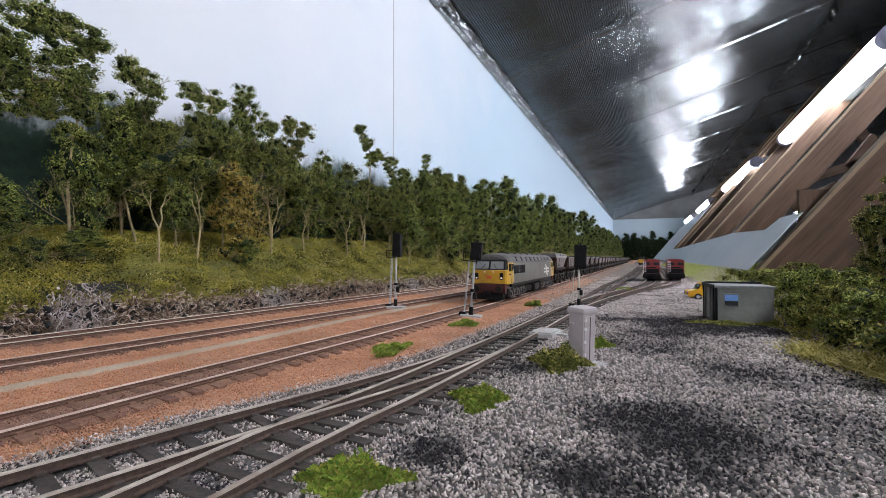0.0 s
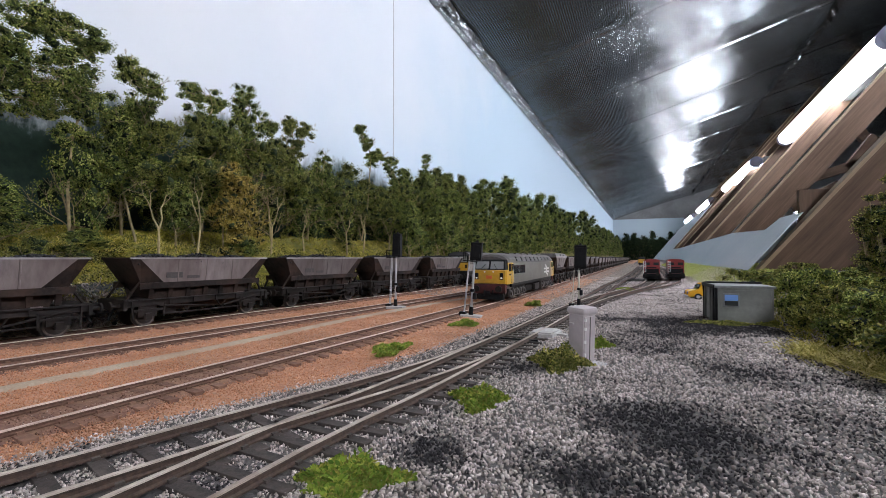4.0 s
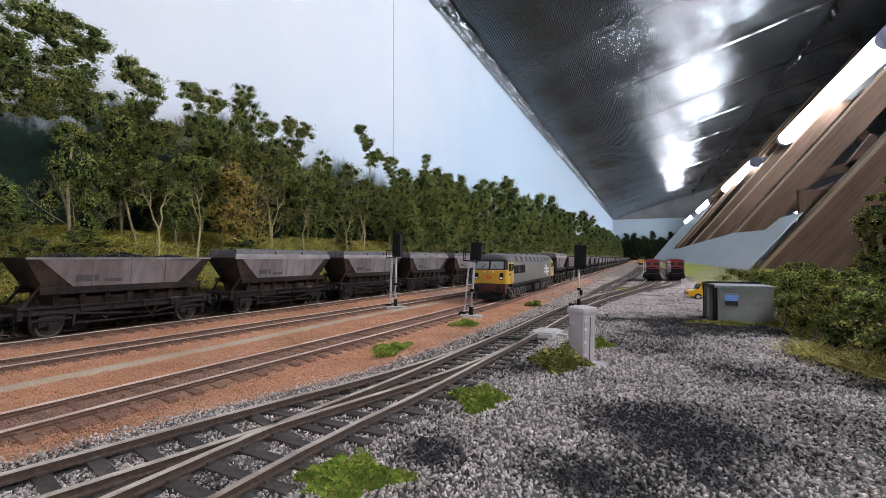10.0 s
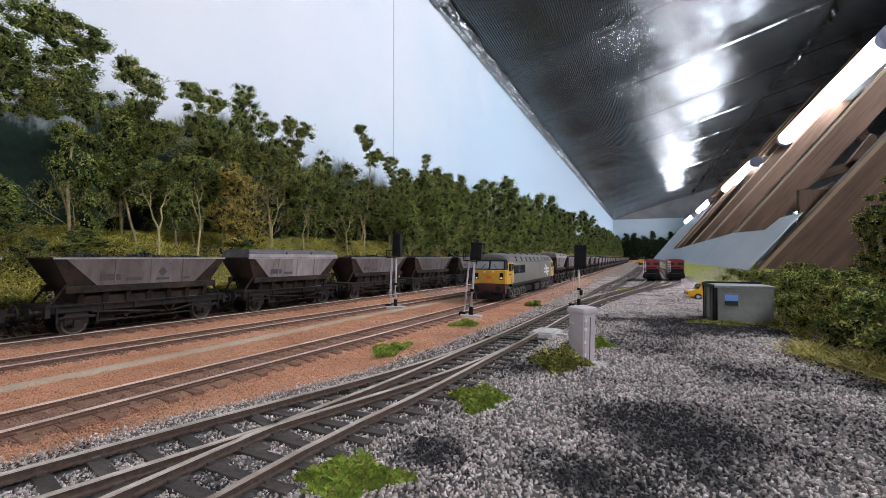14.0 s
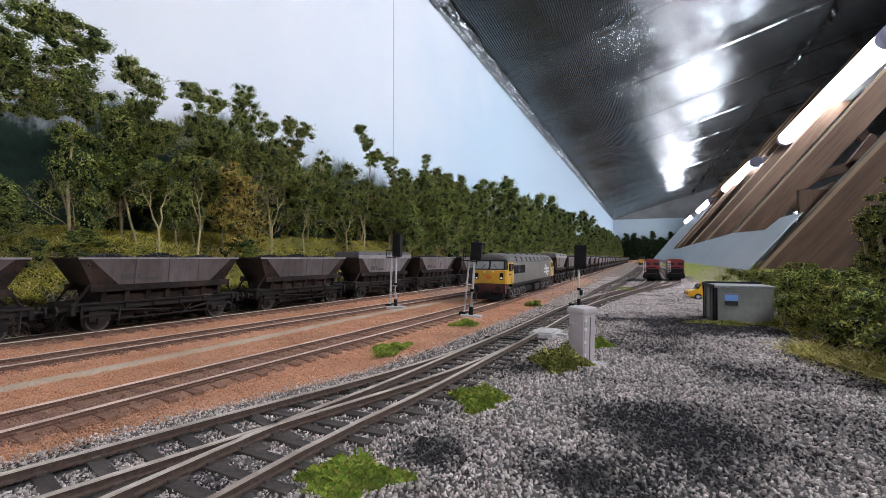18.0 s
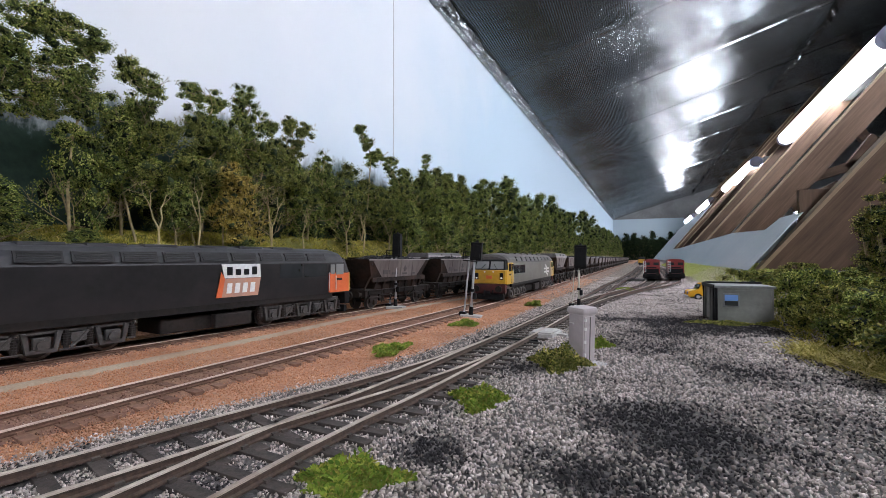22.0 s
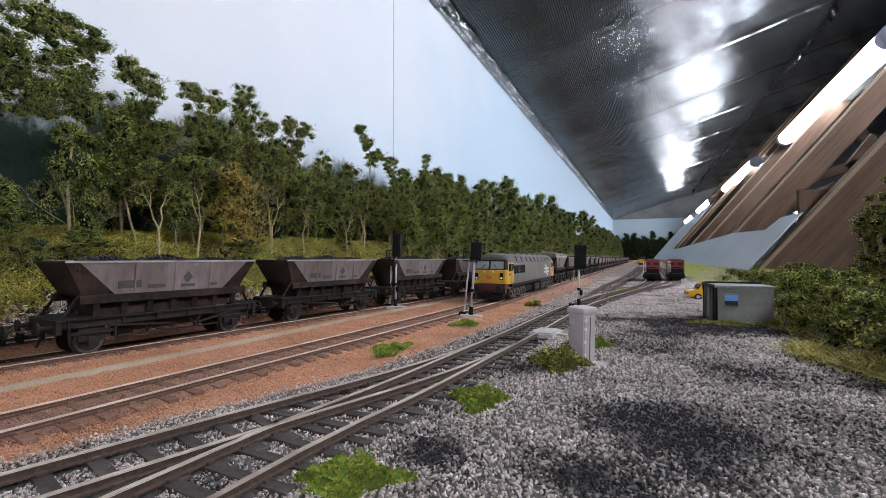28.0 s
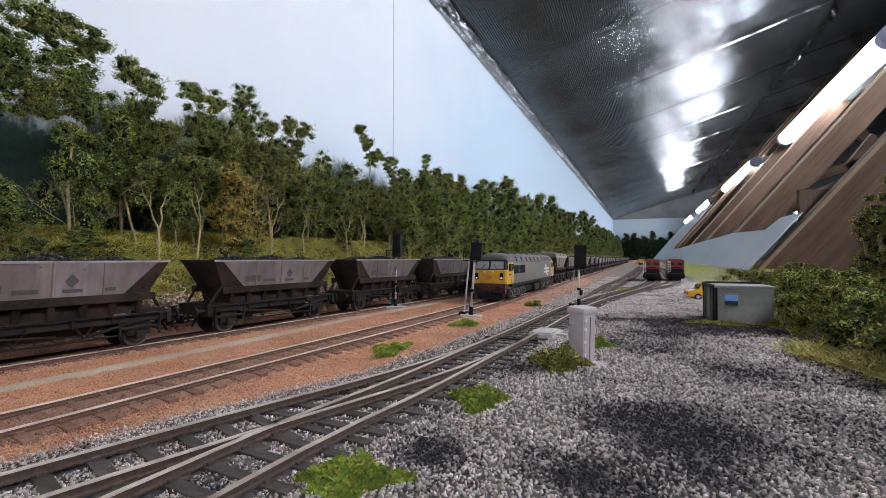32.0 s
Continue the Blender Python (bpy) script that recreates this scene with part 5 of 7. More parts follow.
            side_plate(c, "door_window", u, hw, *sorted((e * (H - 0.0228), e * (H - 0.0186))), 0.0285, 0.0370, M["window"] if grey else M["windscreen"], 0.0008)
            part("handrail", rod(B(), (u * (hw + 0.0006), e * (H - 0.0172), 0.0150), (u * (hw + 0.0006), e * (H - 0.0172), 0.0270), 0.0003, seg=5), M["whitemark"], c)
            part("handrail", rod(B(), (u * (hw + 0.0006), e * (H - 0.0242), 0.0150), (u * (hw + 0.0006), e * (H - 0.0242), 0.0300), 0.0003, seg=5), M["whitemark"], c)
            side_plate(c, "number_bar", u, hw, *sorted((e * (H - 0.0160), e * (H - 0.0105))), 0.0232, 0.0250, M["black"], 0.0003)
        part("route_box", bx(-0.0030, 0.0030, min(e * (H - 0.001), e * (H + 0.0003)), max(e * (H - 0.001), e * (H + 0.0003)), 0.0195, 0.0232), M["orange"] if grey else M["black"], nose)
        for u in (-0.0045, 0.0045):
            part("marker_lamp", rod(B(), (u, e * (H - 0.0002), 0.0275), (u, e * (H + 0.0004), 0.0275), 0.0009, seg=10), M["whitemark"], nose)
        part("buffer_beam", bx(-0.0165, 0.0165, min(e * (H - 0.006), e * (H - 0.0004)), max(e * (H - 0.006), e * (H - 0.0004)), 0.0085, 0.0134, bevel=0.0006), M["maroon"] if grey else M["black"], w)
        bm = bx(-0.0140, 0.0140, min(e * (H - 0.004), e * (H - 0.001)), max(e * (H - 0.004), e * (H - 0.001)), 0.0022, 0.0075)
        part("snow_plough", bm, M["black"], w)
        buffers(w, e * (H - 0.0006), e)
        bogie(w, e * 0.072, 0.0070)
    # side detail
    for s in (-1, 1):
        e = -1 if grey else 1
        for y0, y1 in (((0.0480, 0.0690), (0.0710, 0.0925)) if grey else ((0.0500, 0.0690), (0.0705, 0.0925))):
            z0, z1 = (0.0245, 0.0350) if grey else (0.0270, 0.0378)
            side_plate(w, "body_window", s, hw, *sorted((e * y0, e * y1)), z0, z1, M["window"], 0.0003)
        part("skirt", bx(min(s * 0.0150, s * 0.0172), max(s * 0.0150, s * 0.0172), -H + 0.02, H - 0.02, 0.0112, 0.0130), M["chassis"], w)
        part("equipment_box", bx(min(s * 0.008, s * 0.0162), max(s * 0.008, s * 0.0162), 0.006, 0.030, 0.0040, 0.0120, bevel=0.0008), M["chassis"], w)
        if grey:
            # white twin-arrow style emblem as plain slanted bars
            x = s * (hw + 0.0004)
            bars = [((-0.0150, 0.0268), (0.0150, 0.0268), 0.0013), ((-0.0150, 0.0216), (0.0150, 0.0216), 0.0013), ((-0.0080, 0.0325), (0.0050, 0.0268), 0.0018), ((0.0080, 0.0160), (-0.0050, 0.0216), 0.0018), ((-0.0060, 0.0268), (0.0060, 0.0216), 0.0015)]
            for (ya, za), (yb, zb), t in bars:
                a = [(x, 0.0660 + ya, za - t), (x, 0.0660 + yb, zb - t), (x, 0.0660 + yb, zb + t), (x, 0.0660 + ya, za + t)]
                part("emblem_bar", loft(B(), [a, [(p[0] - s * 0.0005, p[1], p[2]) for p in a]]), M["whitemark"], w)
        else:
            # freight emblem as plain shapes: white block over an orange one, tilted, with bars
            x = s * (hw + 0.0004)
            def slab(pts, m, lift=0.0, lab=""):
                bm = B()
                a = [(x + s * lift, y, z) for y, z in pts]
                loft(bm, [a, [(p[0] - s * 0.0005, p[1], p[2]) for p in a]])
                return part("emblem_block", bm, m, w, lab)
            slab([(0.0105, 0.0288), (0.0350, 0.0288), (0.0345, 0.0385), (0.0085, 0.0385)], M["whitemark"], 0.0, "white emblem block")
            slab([(0.0085, 0.0165), (0.0330, 0.0165), (0.0350, 0.0286), (0.0105, 0.0286)], M["emblem_red"], 0.0, "faded orange emblem block")
            slab([(0.0050, 0.0165), (0.0084, 0.0165), (0.0104, 0.0286), (0.0082, 0.0330)], M["orange"], 0.0003, "orange emblem edge")
            for i in range(4):
                slab([(0.0118 + i * 0.0056, 0.0308), (0.0152 + i * 0.0056, 0.0308), (0.0152 + i * 0.0056, 0.0350 if i % 3 else 0.0366), (0.0118 + i * 0.0056, 0.0350 if i % 3 else 0.0366)], M["black"], 0.0004)
                slab([(0.0115 + i * 0.0052, 0.0190), (0.0145 + i * 0.0052, 0.0190), (0.0152 + i * 0.0052, 0.0255), (0.0122 + i * 0.0052, 0.0255)], M["whitemark"], 0.0004)
    part("fuel_tank", bx(-0.0120, 0.0120, -0.022, 0.024, 0.0040, 0.0125, bevel=0.001), M["chassis"], w)
    return w


def narrow_diesel():
    """A long diesel with a narrow engine casing between full-width cabs; the leading cab at the high-y end."""
    w = empty("diesel_locomotive", "two-tone grey six-axle diesel locomotive with a yellow and black diamond emblem", "locomotive")
    H, hw, nb = 0.119, 0.0176, 0.0160
    cab = 0.026
    part("underframe", bx(-hw, hw, -H + 0.001, H - 0.001, 0.0125, 0.0165, bevel=0.0005), M["lblack"], w, "sooty dark frame")
    y0, y1 = -H + cab + 0.009, H - cab - 0.005
    part("casing", bx(-nb, nb, y0, y1, 0.0165, 0.0415), M["midgrey"], w, "narrow engine casing")
    for s in (-1, 1):
        part("pale_band", bx(min(s * (nb - 0.0004), s * (nb + 0.0003)), max(s * (nb - 0.0004), s * (nb + 0.0003)), y0 + 0.0005, y1 - 0.0005, 0.0170, 0.0290), M["cream"], w, "pale grey lower band")
        part("radiator_panel", bx(min(s * (nb - 0.0004), s * (nb + 0.0006)), max(s * (nb - 0.0004), s * (nb + 0.0006)), y0 + 0.001, y0 + 0.035, 0.0232, 0.0412), M["black"], w, "dark slate radiator panel")
        for i in range(4):
            yy = y0 + 0.038 + i * 0.0182
            part("casing_door", bx(min(s * (nb - 0.0002), s * (nb + 0.0005)), max(s * (nb - 0.0002), s * (nb + 0.0005)), yy, yy + 0.0175, 0.0175, 0.0285), M["cream"], w)
            part("casing_door", bx(min(s * (nb - 0.0002), s * (nb + 0.0005)), max(s * (nb - 0.0002), s * (nb + 0.0005)), yy, yy + 0.0175, 0.0292, 0.0408), M["midgrey"], w)
        for i in range(6):
            yy = y0 + 0.1125 + i * 0.0094
            g = part("louvre_panel", bx(min(s * (nb - 0.0002), s * (nb + 0.0007)), max(s * (nb - 0.0002), s * (nb + 0.0007)), yy, yy + 0.0078, 0.0180, 0.0405), M["lgrey"], w)
            part("louvre", bx(min(s * nb, s * (nb + 0.0010)), max(s * nb, s * (nb + 0.0010)), yy + 0.0012, yy + 0.0066, 0.0195, 0.0395), M["midgrey"], g)
        # diamond emblem: yellow plate with black diamonds
        x = s * (nb + 0.0010)
        e0, e1, zz0, zz1 = y0 + 0.0535, y0 + 0.0715, 0.0215, 0.0372
        em = part("emblem_plate", bx(min(x, x - s * 0.0008), max(x, x - s * 0.0008), e0, e1, zz0, zz1), M["brightyellow"], w, "yellow emblem plate with black diamonds")
        for u in (0.25, 0.75):
            for v in (0.25, 0.75):
                cy, cz = e0 + (e1 - e0) * u, zz0 + (zz1 - zz0) * v
                a = [(x + s * 0.0003, cy + p, cz + q) for p, q in ((-0.0041, 0), (0, -0.0036), (0.0041, 0), (0, 0.0036))]
                part("diamond", loft(B(), [a, [(p[0] - s * 0.0005, p[1], p[2]) for p in a]]), M["black"], em)
        part("cantrail", bx(min(s * (nb - 0.0002), s * (nb + 0.0010)), max(s * (nb - 0.0002), s * (nb + 0.0010)), y0, y1, 0.0412, 0.0418), M["cream"], w)
    part("roof", prism(B(), roof_section(nb + 0.0006, 0.0418, 0.0490), y0, y1), M["lroof"], w, "grey curved roof")
    for y in (-0.06, -0.02, 0.03, 0.055):
        part("roof_hatch", bx(-0.009, 0.009, y - 0.012, y + 0.012, 0.0478, 0.0496, bevel=0.0004), M["lroof"], w)
    for e in (-1, 1):
        ya, yb = sorted((e * (H - cab), e * (H - 0.0012)))
        c = part("cab", prism(B(), [(-hw, 0.0165), (-hw, 0.0420), (hw, 0.0420), (hw, 0.0165)], ya, yb), M["cream"], w, "pale grey cab")
        part("cab_roof", prism(B(), roof_section(hw, 0.0420, 0.0500), ya - 0.0005, yb + 0.0005), M["midgrey"], c)
        part("front_panel", bx(-hw + 0.0008, hw - 0.0008, min(e * (H - 0.002), e * (H - 0.0004)), max(e * (H - 0.002), e * (H - 0.0004)), 0.0170, 0.0308), M["yellow"], c, "yellow warning panel")
        part("front_top", bx(-hw + 0.0008, hw - 0.0008, min(e * (H - 0.002), e * (H - 0.0006)), max(e * (H - 0.002), e * (H - 0.0006)), 0.0308, 0.0420), M["black"], c)
        for u in (-1, 1):
            part("windscreen", bx(min(u * 0.0012, u * 0.0140), max(u * 0.0012, u * 0.0140), min(e * (H - 0.001), e * (H - 0.0002)), max(e * (H - 0.001), e * (H - 0.0002)), 0.0320, 0.0405), M["windscreen"], c)
            side_plate(c, "cab_window", u, hw, *sorted((e * (H - 0.0035), e * (H - 0.0200))), 0.0312, 0.0395, M["window"], 0.0004)
            side_plate(c, "window_pane", u, hw, *sorted((e * (H - 0.0045), e * (H - 0.0120))), 0.0318, 0.0389, M["windscreen"], 0.0007)
            side_plate(c, "number_bar", u, hw, *sorted((e * (H - 0.0060), e * (H - 0.0170))), 0.0285, 0.0297, M["black"], 0.0003)
            part("marker_cluster", bx(u * 0.0125 - 0.0016, u * 0.0125 + 0.0016, min(e * (H - 0.001), e * (H + 0.0002)), max(e * (H - 0.001), e * (H + 0.0002)), 0.0215, 0.0275), M["black"], c)
            for yy in (H - cab - 0.0012, H - cab - 0.0075):
                part("handrail", rod(B(), (u * (hw + 0.0004), e * yy, 0.0170), (u * (hw + 0.0004), e * yy, 0.0370), 0.0004, seg=6), M["whitemark"], c, "white handrail")
            part("cab_steps", bx(min(u * 0.0145, u * 0.0172), max(u * 0.0145, u * 0.0172), min(e * (H - cab - 0.008), e * (H - cab - 0.001)), max(e * (H - cab - 0.008), e * (H - cab - 0.001)), 0.0040, 0.0125), M["midgrey"], w)
        part("vestibule", bx(-nb + 0.001, nb - 0.001, *sorted((e * (H - cab), e * (H - cab - 0.0095))), 0.0165, 0.0412), M["black"], w, "recessed dark doorway")
        part("buffer_beam", bx(-0.0168, 0.0168, min(e * (H - 0.005), e * (H - 0.0006)), max(e * (H - 0.005), e * (H - 0.0006)), 0.0085, 0.0126, bevel=0.0006), M["black"], w)
        buffers(w, e * (H - 0.0006), e)
        bogie(w, e * 0.070, 0.0070)
    part("fuel_tank", bx(-0.0150, 0.0150, -0.026, 0.026, 0.0036, 0.0125, bevel=0.001), M["chassis"], w)
    return w


def reprofile(w, pairs):
    """Sets the heights of a body's mouldings: each pair is a drawn height and the height on the model."""
    a, c = [p[0] for p in pairs], [p[1] for p in pairs]
    for o in w.children_recursive:
        if o.name.split(".")[0] in ("bogie_frame", "axle_yoke", "axle_box", "coil_spring", "brake_cylinder", "sand_pipe", "frame_step", "wheelset", "tyre", "buffer", "coupling", "brake_pipe", "snow_plough", "fuel_tank", "equipment_box"):
            continue
        for v in o.data.vertices:
            v.co.z = float(np.interp(v.co.z, a, c))


# ------------------------------------------------------------------ trains and how they move
def s_a(t):
    """Place of the first wagon's leading rim on the far line."""
    c = np.interp(t, [0, 2, 5.5, 6, 7.9, 10.3, 12.7, 14.5, 16.5, 18.3, 19.5, 20.4, 21, 32], [-0.03, 0, 0.12, 0.13, 0.20, 0.29, 0.39, 0.47, 0.55, 0.63, 0.69, 0.76, 0.82, 1.4])
    return 0.2032 + 0.2086 * (t - 2.0) + PITCH_W * float(c)


def s_b(t):
    """Place of the first wagon's trailing rim on the middle line; the train starts about the twelfth second."""
    c = np.interp(t, [0, 21.3, 22.0, 23.2, 24.2, 25.0, 25.6, 27.4, 27.8, 28.1, 28.4, 28.7, 29, 29.3, 29.6, 29.9, 30.2, 30.5, 30.8, 31.1, 31.4, 31.7, 32],
                  [-0.08, -0.08, 0, 0, -0.025, -0.05, -0.045, 0.02, 0.135, 0.283, 0.445, 0.61, 0.79, 0.98, 1.18, 1.385, 1.60, 1.80, 2.0, 2.19, 2.375, 2.57, 2.765])
    u = t if t > 14.5 else (12.5 if t < 10.5 else 12.5 + (t - 10.5) ** 2 / 8.0)
    return 0.2607 - 0.3 * (u - 22.5) + PITCH_W * float(c)


HOODED_A = {6, 7, 9, 10, 11, 12, 13, 15, 16, 20, 22, 23, 26, 30, 32}
TIMES_A = [0, 1, 2, 3, 4, 5, 6, 7, 8, 9, 10, 11, 12, 13, 14, 15, 16, 17, 18, 19, 20, 21, 22, 24, 26, 28, 30, 32]
TIMES_B = [0, 9.5, 10.5, 11.5, 12.5, 13.5, 14.5, 16, 18, 19, 20, 21, 22, 23, 24, 25, 26, 27, 27.5, 28, 28.5, 29, 29.5, 30, 30.5, 31, 31.5, 32]
MOVING = []

plain = hopper(False, True)
marked = hopper(False, True, 1)
hood = hopper(True, False)
hood_marked = hopper(True, False, 1)
spare = {False: [plain, marked], True: [hood, hood_marked]}
used = set()


def next_hopper(hooded, style, m):
    src = spare[hooded][style]
    if src not in used:
        used.add(src)
        src.matrix_basis = m
        return src
    return copy_thing(src, m)


ZB = RAIL_Z - 0.0015
pick = random.Random(11)
for k in range(34):
    off = -k * PITCH_W - HL * 1.015
    ob = next_hopper(k in HOODED_A, 0 if k < 16 else pick.choice((0, 1)), on_track(X_A, s_a(0) + off) @ Matrix.Diagonal((1, 1.015, 1, 1)))
    MOVING.append((ob, X_A, s_a, off, RAIL_Z, TIMES_A))
for k in range(28):
    off = k * PITCH_W - HL * 0.97
    ob = next_hopper(False, 1 if k not in (3, 9, 23) else 0, on_track(X_B, s_b(0) + off, ZB) @ Matrix.Diagonal((1, 0.97, 1, 1)))
    MOVING.append((ob, X_B, s_b, off, ZB, TIMES_B))
engine_a = narrow_diesel()
reprofile(engine_a, ((0.0, 0.0), (0.0085, 0.0085), (0.0125, 0.0180), (0.0165, 0.0225), (0.029, 0.0335), (0.0415, 0.0462), (0.0505, 0.0528)))
PROFILE = ((0.0, 0.0), (0.0085, 0.0088), (0.0128, 0.0182), (0.0300, 0.0338), (0.0385, 0.0410), (0.0505, 0.0516), (0.0515, 0.0522))
MOVING.append((engine_a, X_A, s_a, 0.1378, RAIL_Z, TIMES_A))
engine_b = big_diesel("black")
reprofile(engine_b, PROFILE)
MOVING.append((engine_b, X_B, s_b, -0.2357, ZB, TIMES_B))
engine_c = big_diesel("grey")
reprofile(engine_c, PROFILE)
engine_c.matrix_basis = on_track(X_C, 0.5425) @ Matrix.Diagonal((1, 1.05, 0.93, 1))


def far_hopper():
    """The same wagon as it shows far down the waiting train, in fewer pieces."""
    w = empty("hopper_wagon", "weathered grey coal hopper wagon far down the waiting train", "railway wagon", "coal hopper wagons")
    part("tub", loft(B(), [rect(0.0170, HL, 0.0425), rect(0.0150, HL - 0.0125, 0.0272)]), M["hop_side"], w)
    part("chute", loft(B(), [rect(0.0148, 0.040, 0.0273), rect(0.0148, 0.040, 0.0236), rect(0.0116, 0.0325, 0.0165), rect(0.008, 0.018, 0.0085)]), M["hop_dark"], w)
    part("underframe", bx(-0.0142, 0.0142, -0.0505, 0.0505, 0.0115, 0.0170), M["chassis"], w)
    for s in (-1, 1):
        wheelset(w, s * 0.0365, 0.0062)
        part("end_sheet", loft(B(), [[(-0.0168, s * (HL + 0.0004), 0.0425), (0.0168, s * (HL + 0.0004), 0.0425), (0.0148, s * (HL - 0.0118), 0.0272), (-0.0148, s * (HL - 0.0118), 0.0272)],
                                     [(-0.0168, s * (HL - 0.0004), 0.0425), (0.0168, s * (HL - 0.0004), 0.0425), (0.0148, s * (HL - 0.0128), 0.0272), (-0.0148, s * (HL - 0.0128), 0.0272)]]), M["hop_dark"], w)
    ob = new("coal_load", COAL)
    ob.parent = w
    return w


far_wagon = None
for k in range(30):
    m = on_track(X_C, 0.552 + 0.119 + 0.0085 + PITCH_W * (k + 0.5))
    if k < 6:
        next_hopper(k == 0, pick.choice((0, 1)), m)
    elif far_wagon is None:
        far_wagon = far_hopper()
        far_wagon.matrix_basis = m
    else:
        copy_thing(far_wagon, m)


def rolling(ob, s, off, times_in, r=0.0062):
    """Rows for a wagon's wheels: they roll while the wagon is near, and stand still in their frame before and after."""
    t0, t1 = times_in
    for w in [c for c in ob.children if c.name.split(".")[0] == "wheelset"]:
        home = w.matrix_basis.translation.copy()
        rows, turn, last = [(0.0, Matrix.Translation(home))], 0.0, None
        n = int((t1 - t0) * FPS)
        for i in range(n + 1):
            t = t0 + i / FPS
            if last is not None:
                turn += max(-85.0, min(85.0, math.degrees((s(last) - s(t)) / r)))
            last = t
            if t > 0.01:
                rows.append((t, Matrix.Translation(home) @ Matrix.Rotation(radians(turn), 4, "X")))
        if t1 < 31.9:
            rows.append((32.0, rows[-1][1]))
        walk(w, rows)


def near_times(s, off):
    """The span in which a vehicle runs along the near, open stretch of its line."""
    span = [t / 10 for t in range(0, 321) if 0.02 < s(t / 10) + off < 0.62]
    return (span[0], span[-1]) if len(span) > 2 else None


def motions():
    for ob, f, s, off, z, times in MOVING:
        walk(ob, [(t, on_track(f, s(t) + off, z)) for t in times])
        span = near_times(s, off)
        if span and ob.name.startswith("hopper"):
            rolling(ob, s, off, span)
# ------------------------------------------------------------------ trees
def crown_points(rng, height, base, spread, clumps, per, ragged, full=False):
    """Leaf places in a ragged crown: clumps strung up the stem, denser on their outer skin, with gaps between them."""
    pts = []
    for i in range(clumps):
        u = rng.random() ** 0.85
        z = base + (height - base) * u
        r = spread * (math.sin(math.pi * min(1.0, 0.18 + 0.80 * u)) ** 0.7) * rng.uniform(0.25, 1.0)
        if full:
            r = spread * math.sqrt(1.0 - 0.92 * u ** 1.7) * rng.uniform(0.35, 1.0)
        a = rng.random() * 6.283
        c = np.array([r * math.cos(a), r * math.sin(a), z])
        cr = rng.uniform(0.006, 0.0145) * ragged
        d = rng.normal(size=(per, 3))
        d /= np.linalg.norm(d, axis=1)[:, None]
        rad = cr * (0.45 + 0.6 * rng.random(per) ** 0.6)
        p = c + d * rad[:, None] * np.array([1.15, 1.15, 0.75])
        p[:, 2] += 0.004 * np.sin(p[:, 0] * 300 + i) - 0.0015
        pts.append((c, p))
    return pts


def grow(bm, rng, p, d, length, r, depth, tips):
    """A limb of two bent pieces that forks."""
    q = p
    for k in range(2):
        d = (d + Vector(rng.normal(size=3)) * 0.16).normalized()
        n = q + d * length / 2
        rod(bm, q, n, r * (1 - 0.25 * k), r * (1 - 0.25 * (k + 1)), seg=6, caps=False)
        q = n
    tips.append(q)
    if depth > 0:
        for k in range(2 if depth > 1 else 3):
            side = Vector(rng.normal(size=3))
            side.z = abs(side.z) * 0.6
            grow(bm, rng, q, (d * 0.8 + side.normalized() * 0.75).normalized(), length * rng.uniform(0.5, 0.75), r * 0.55, depth - 1, tips)


def tree(seed, height, base, spread, leaf, clumps=34, per=120, ragged=1.0, label="", forked=False, size=0.68, full=False):
    if size < 1.0:
        per = int(per * 1.8)
    rng = np.random.default_rng(seed)
    t = empty("tree", label, "tree", "trees along the bank")
    bm = B()
    tips = []
    lean = Vector((rng.uniform(-0.12, 0.12), rng.uniform(-0.12, 0.12), 1)).normalized()
    if forked:
        mid = lean * base * 0.45
        rod(bm, (0, 0, -0.01), mid, 0.0013, 0.0010, seg=7, caps=False)
        for s in (-1, 1):
            grow(bm, rng, mid, Vector((0.12 * s, 0.42 * s, 1)).normalized(), (height - base) * 0.40, 0.0009, 3, tips)
    else:
        mid = lean * base
        rod(bm, (0, 0, -0.01), lean * base * 0.5, 0.0013, 0.0011, seg=7, caps=False)
        rod(bm, lean * base * 0.5, mid, 0.0011, 0.0009, seg=7, caps=False)
        grow(bm, rng, mid, lean, (height - base) * 0.36, 0.0009, 3, tips)
        for k in range(6):
            a = rng.random() * 6.283
            grow(bm, rng, lean * base * rng.uniform(0.4, 1.2), Vector((math.cos(a), math.sin(a), 0.55)).normalized(), spread * 0.8, 0.0006, 2, tips)
    part("trunk", bm, M["bark"], t, "slender pale trunk and limbs", smooth=True)
    cl = crown_points(rng, height, base, spread, clumps, per, ragged, full)
    p = np.concatenate([c[1] for c in cl])
    n = len(p)
    v, f = blades(p, rng.uniform(0.0013, 0.0028, n) * size, rng.uniform(0.0006, 0.0013, n) * size, up=0.0)
    # dark cores standing in for the shade inside the clumps
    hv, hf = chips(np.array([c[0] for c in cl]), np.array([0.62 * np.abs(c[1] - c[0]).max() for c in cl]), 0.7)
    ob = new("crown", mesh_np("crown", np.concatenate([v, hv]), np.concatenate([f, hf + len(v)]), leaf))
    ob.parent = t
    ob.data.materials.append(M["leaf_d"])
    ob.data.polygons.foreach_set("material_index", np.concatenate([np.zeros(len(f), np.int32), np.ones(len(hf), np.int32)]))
    tagged(ob, "ragged leafy crown with gaps")
    return t


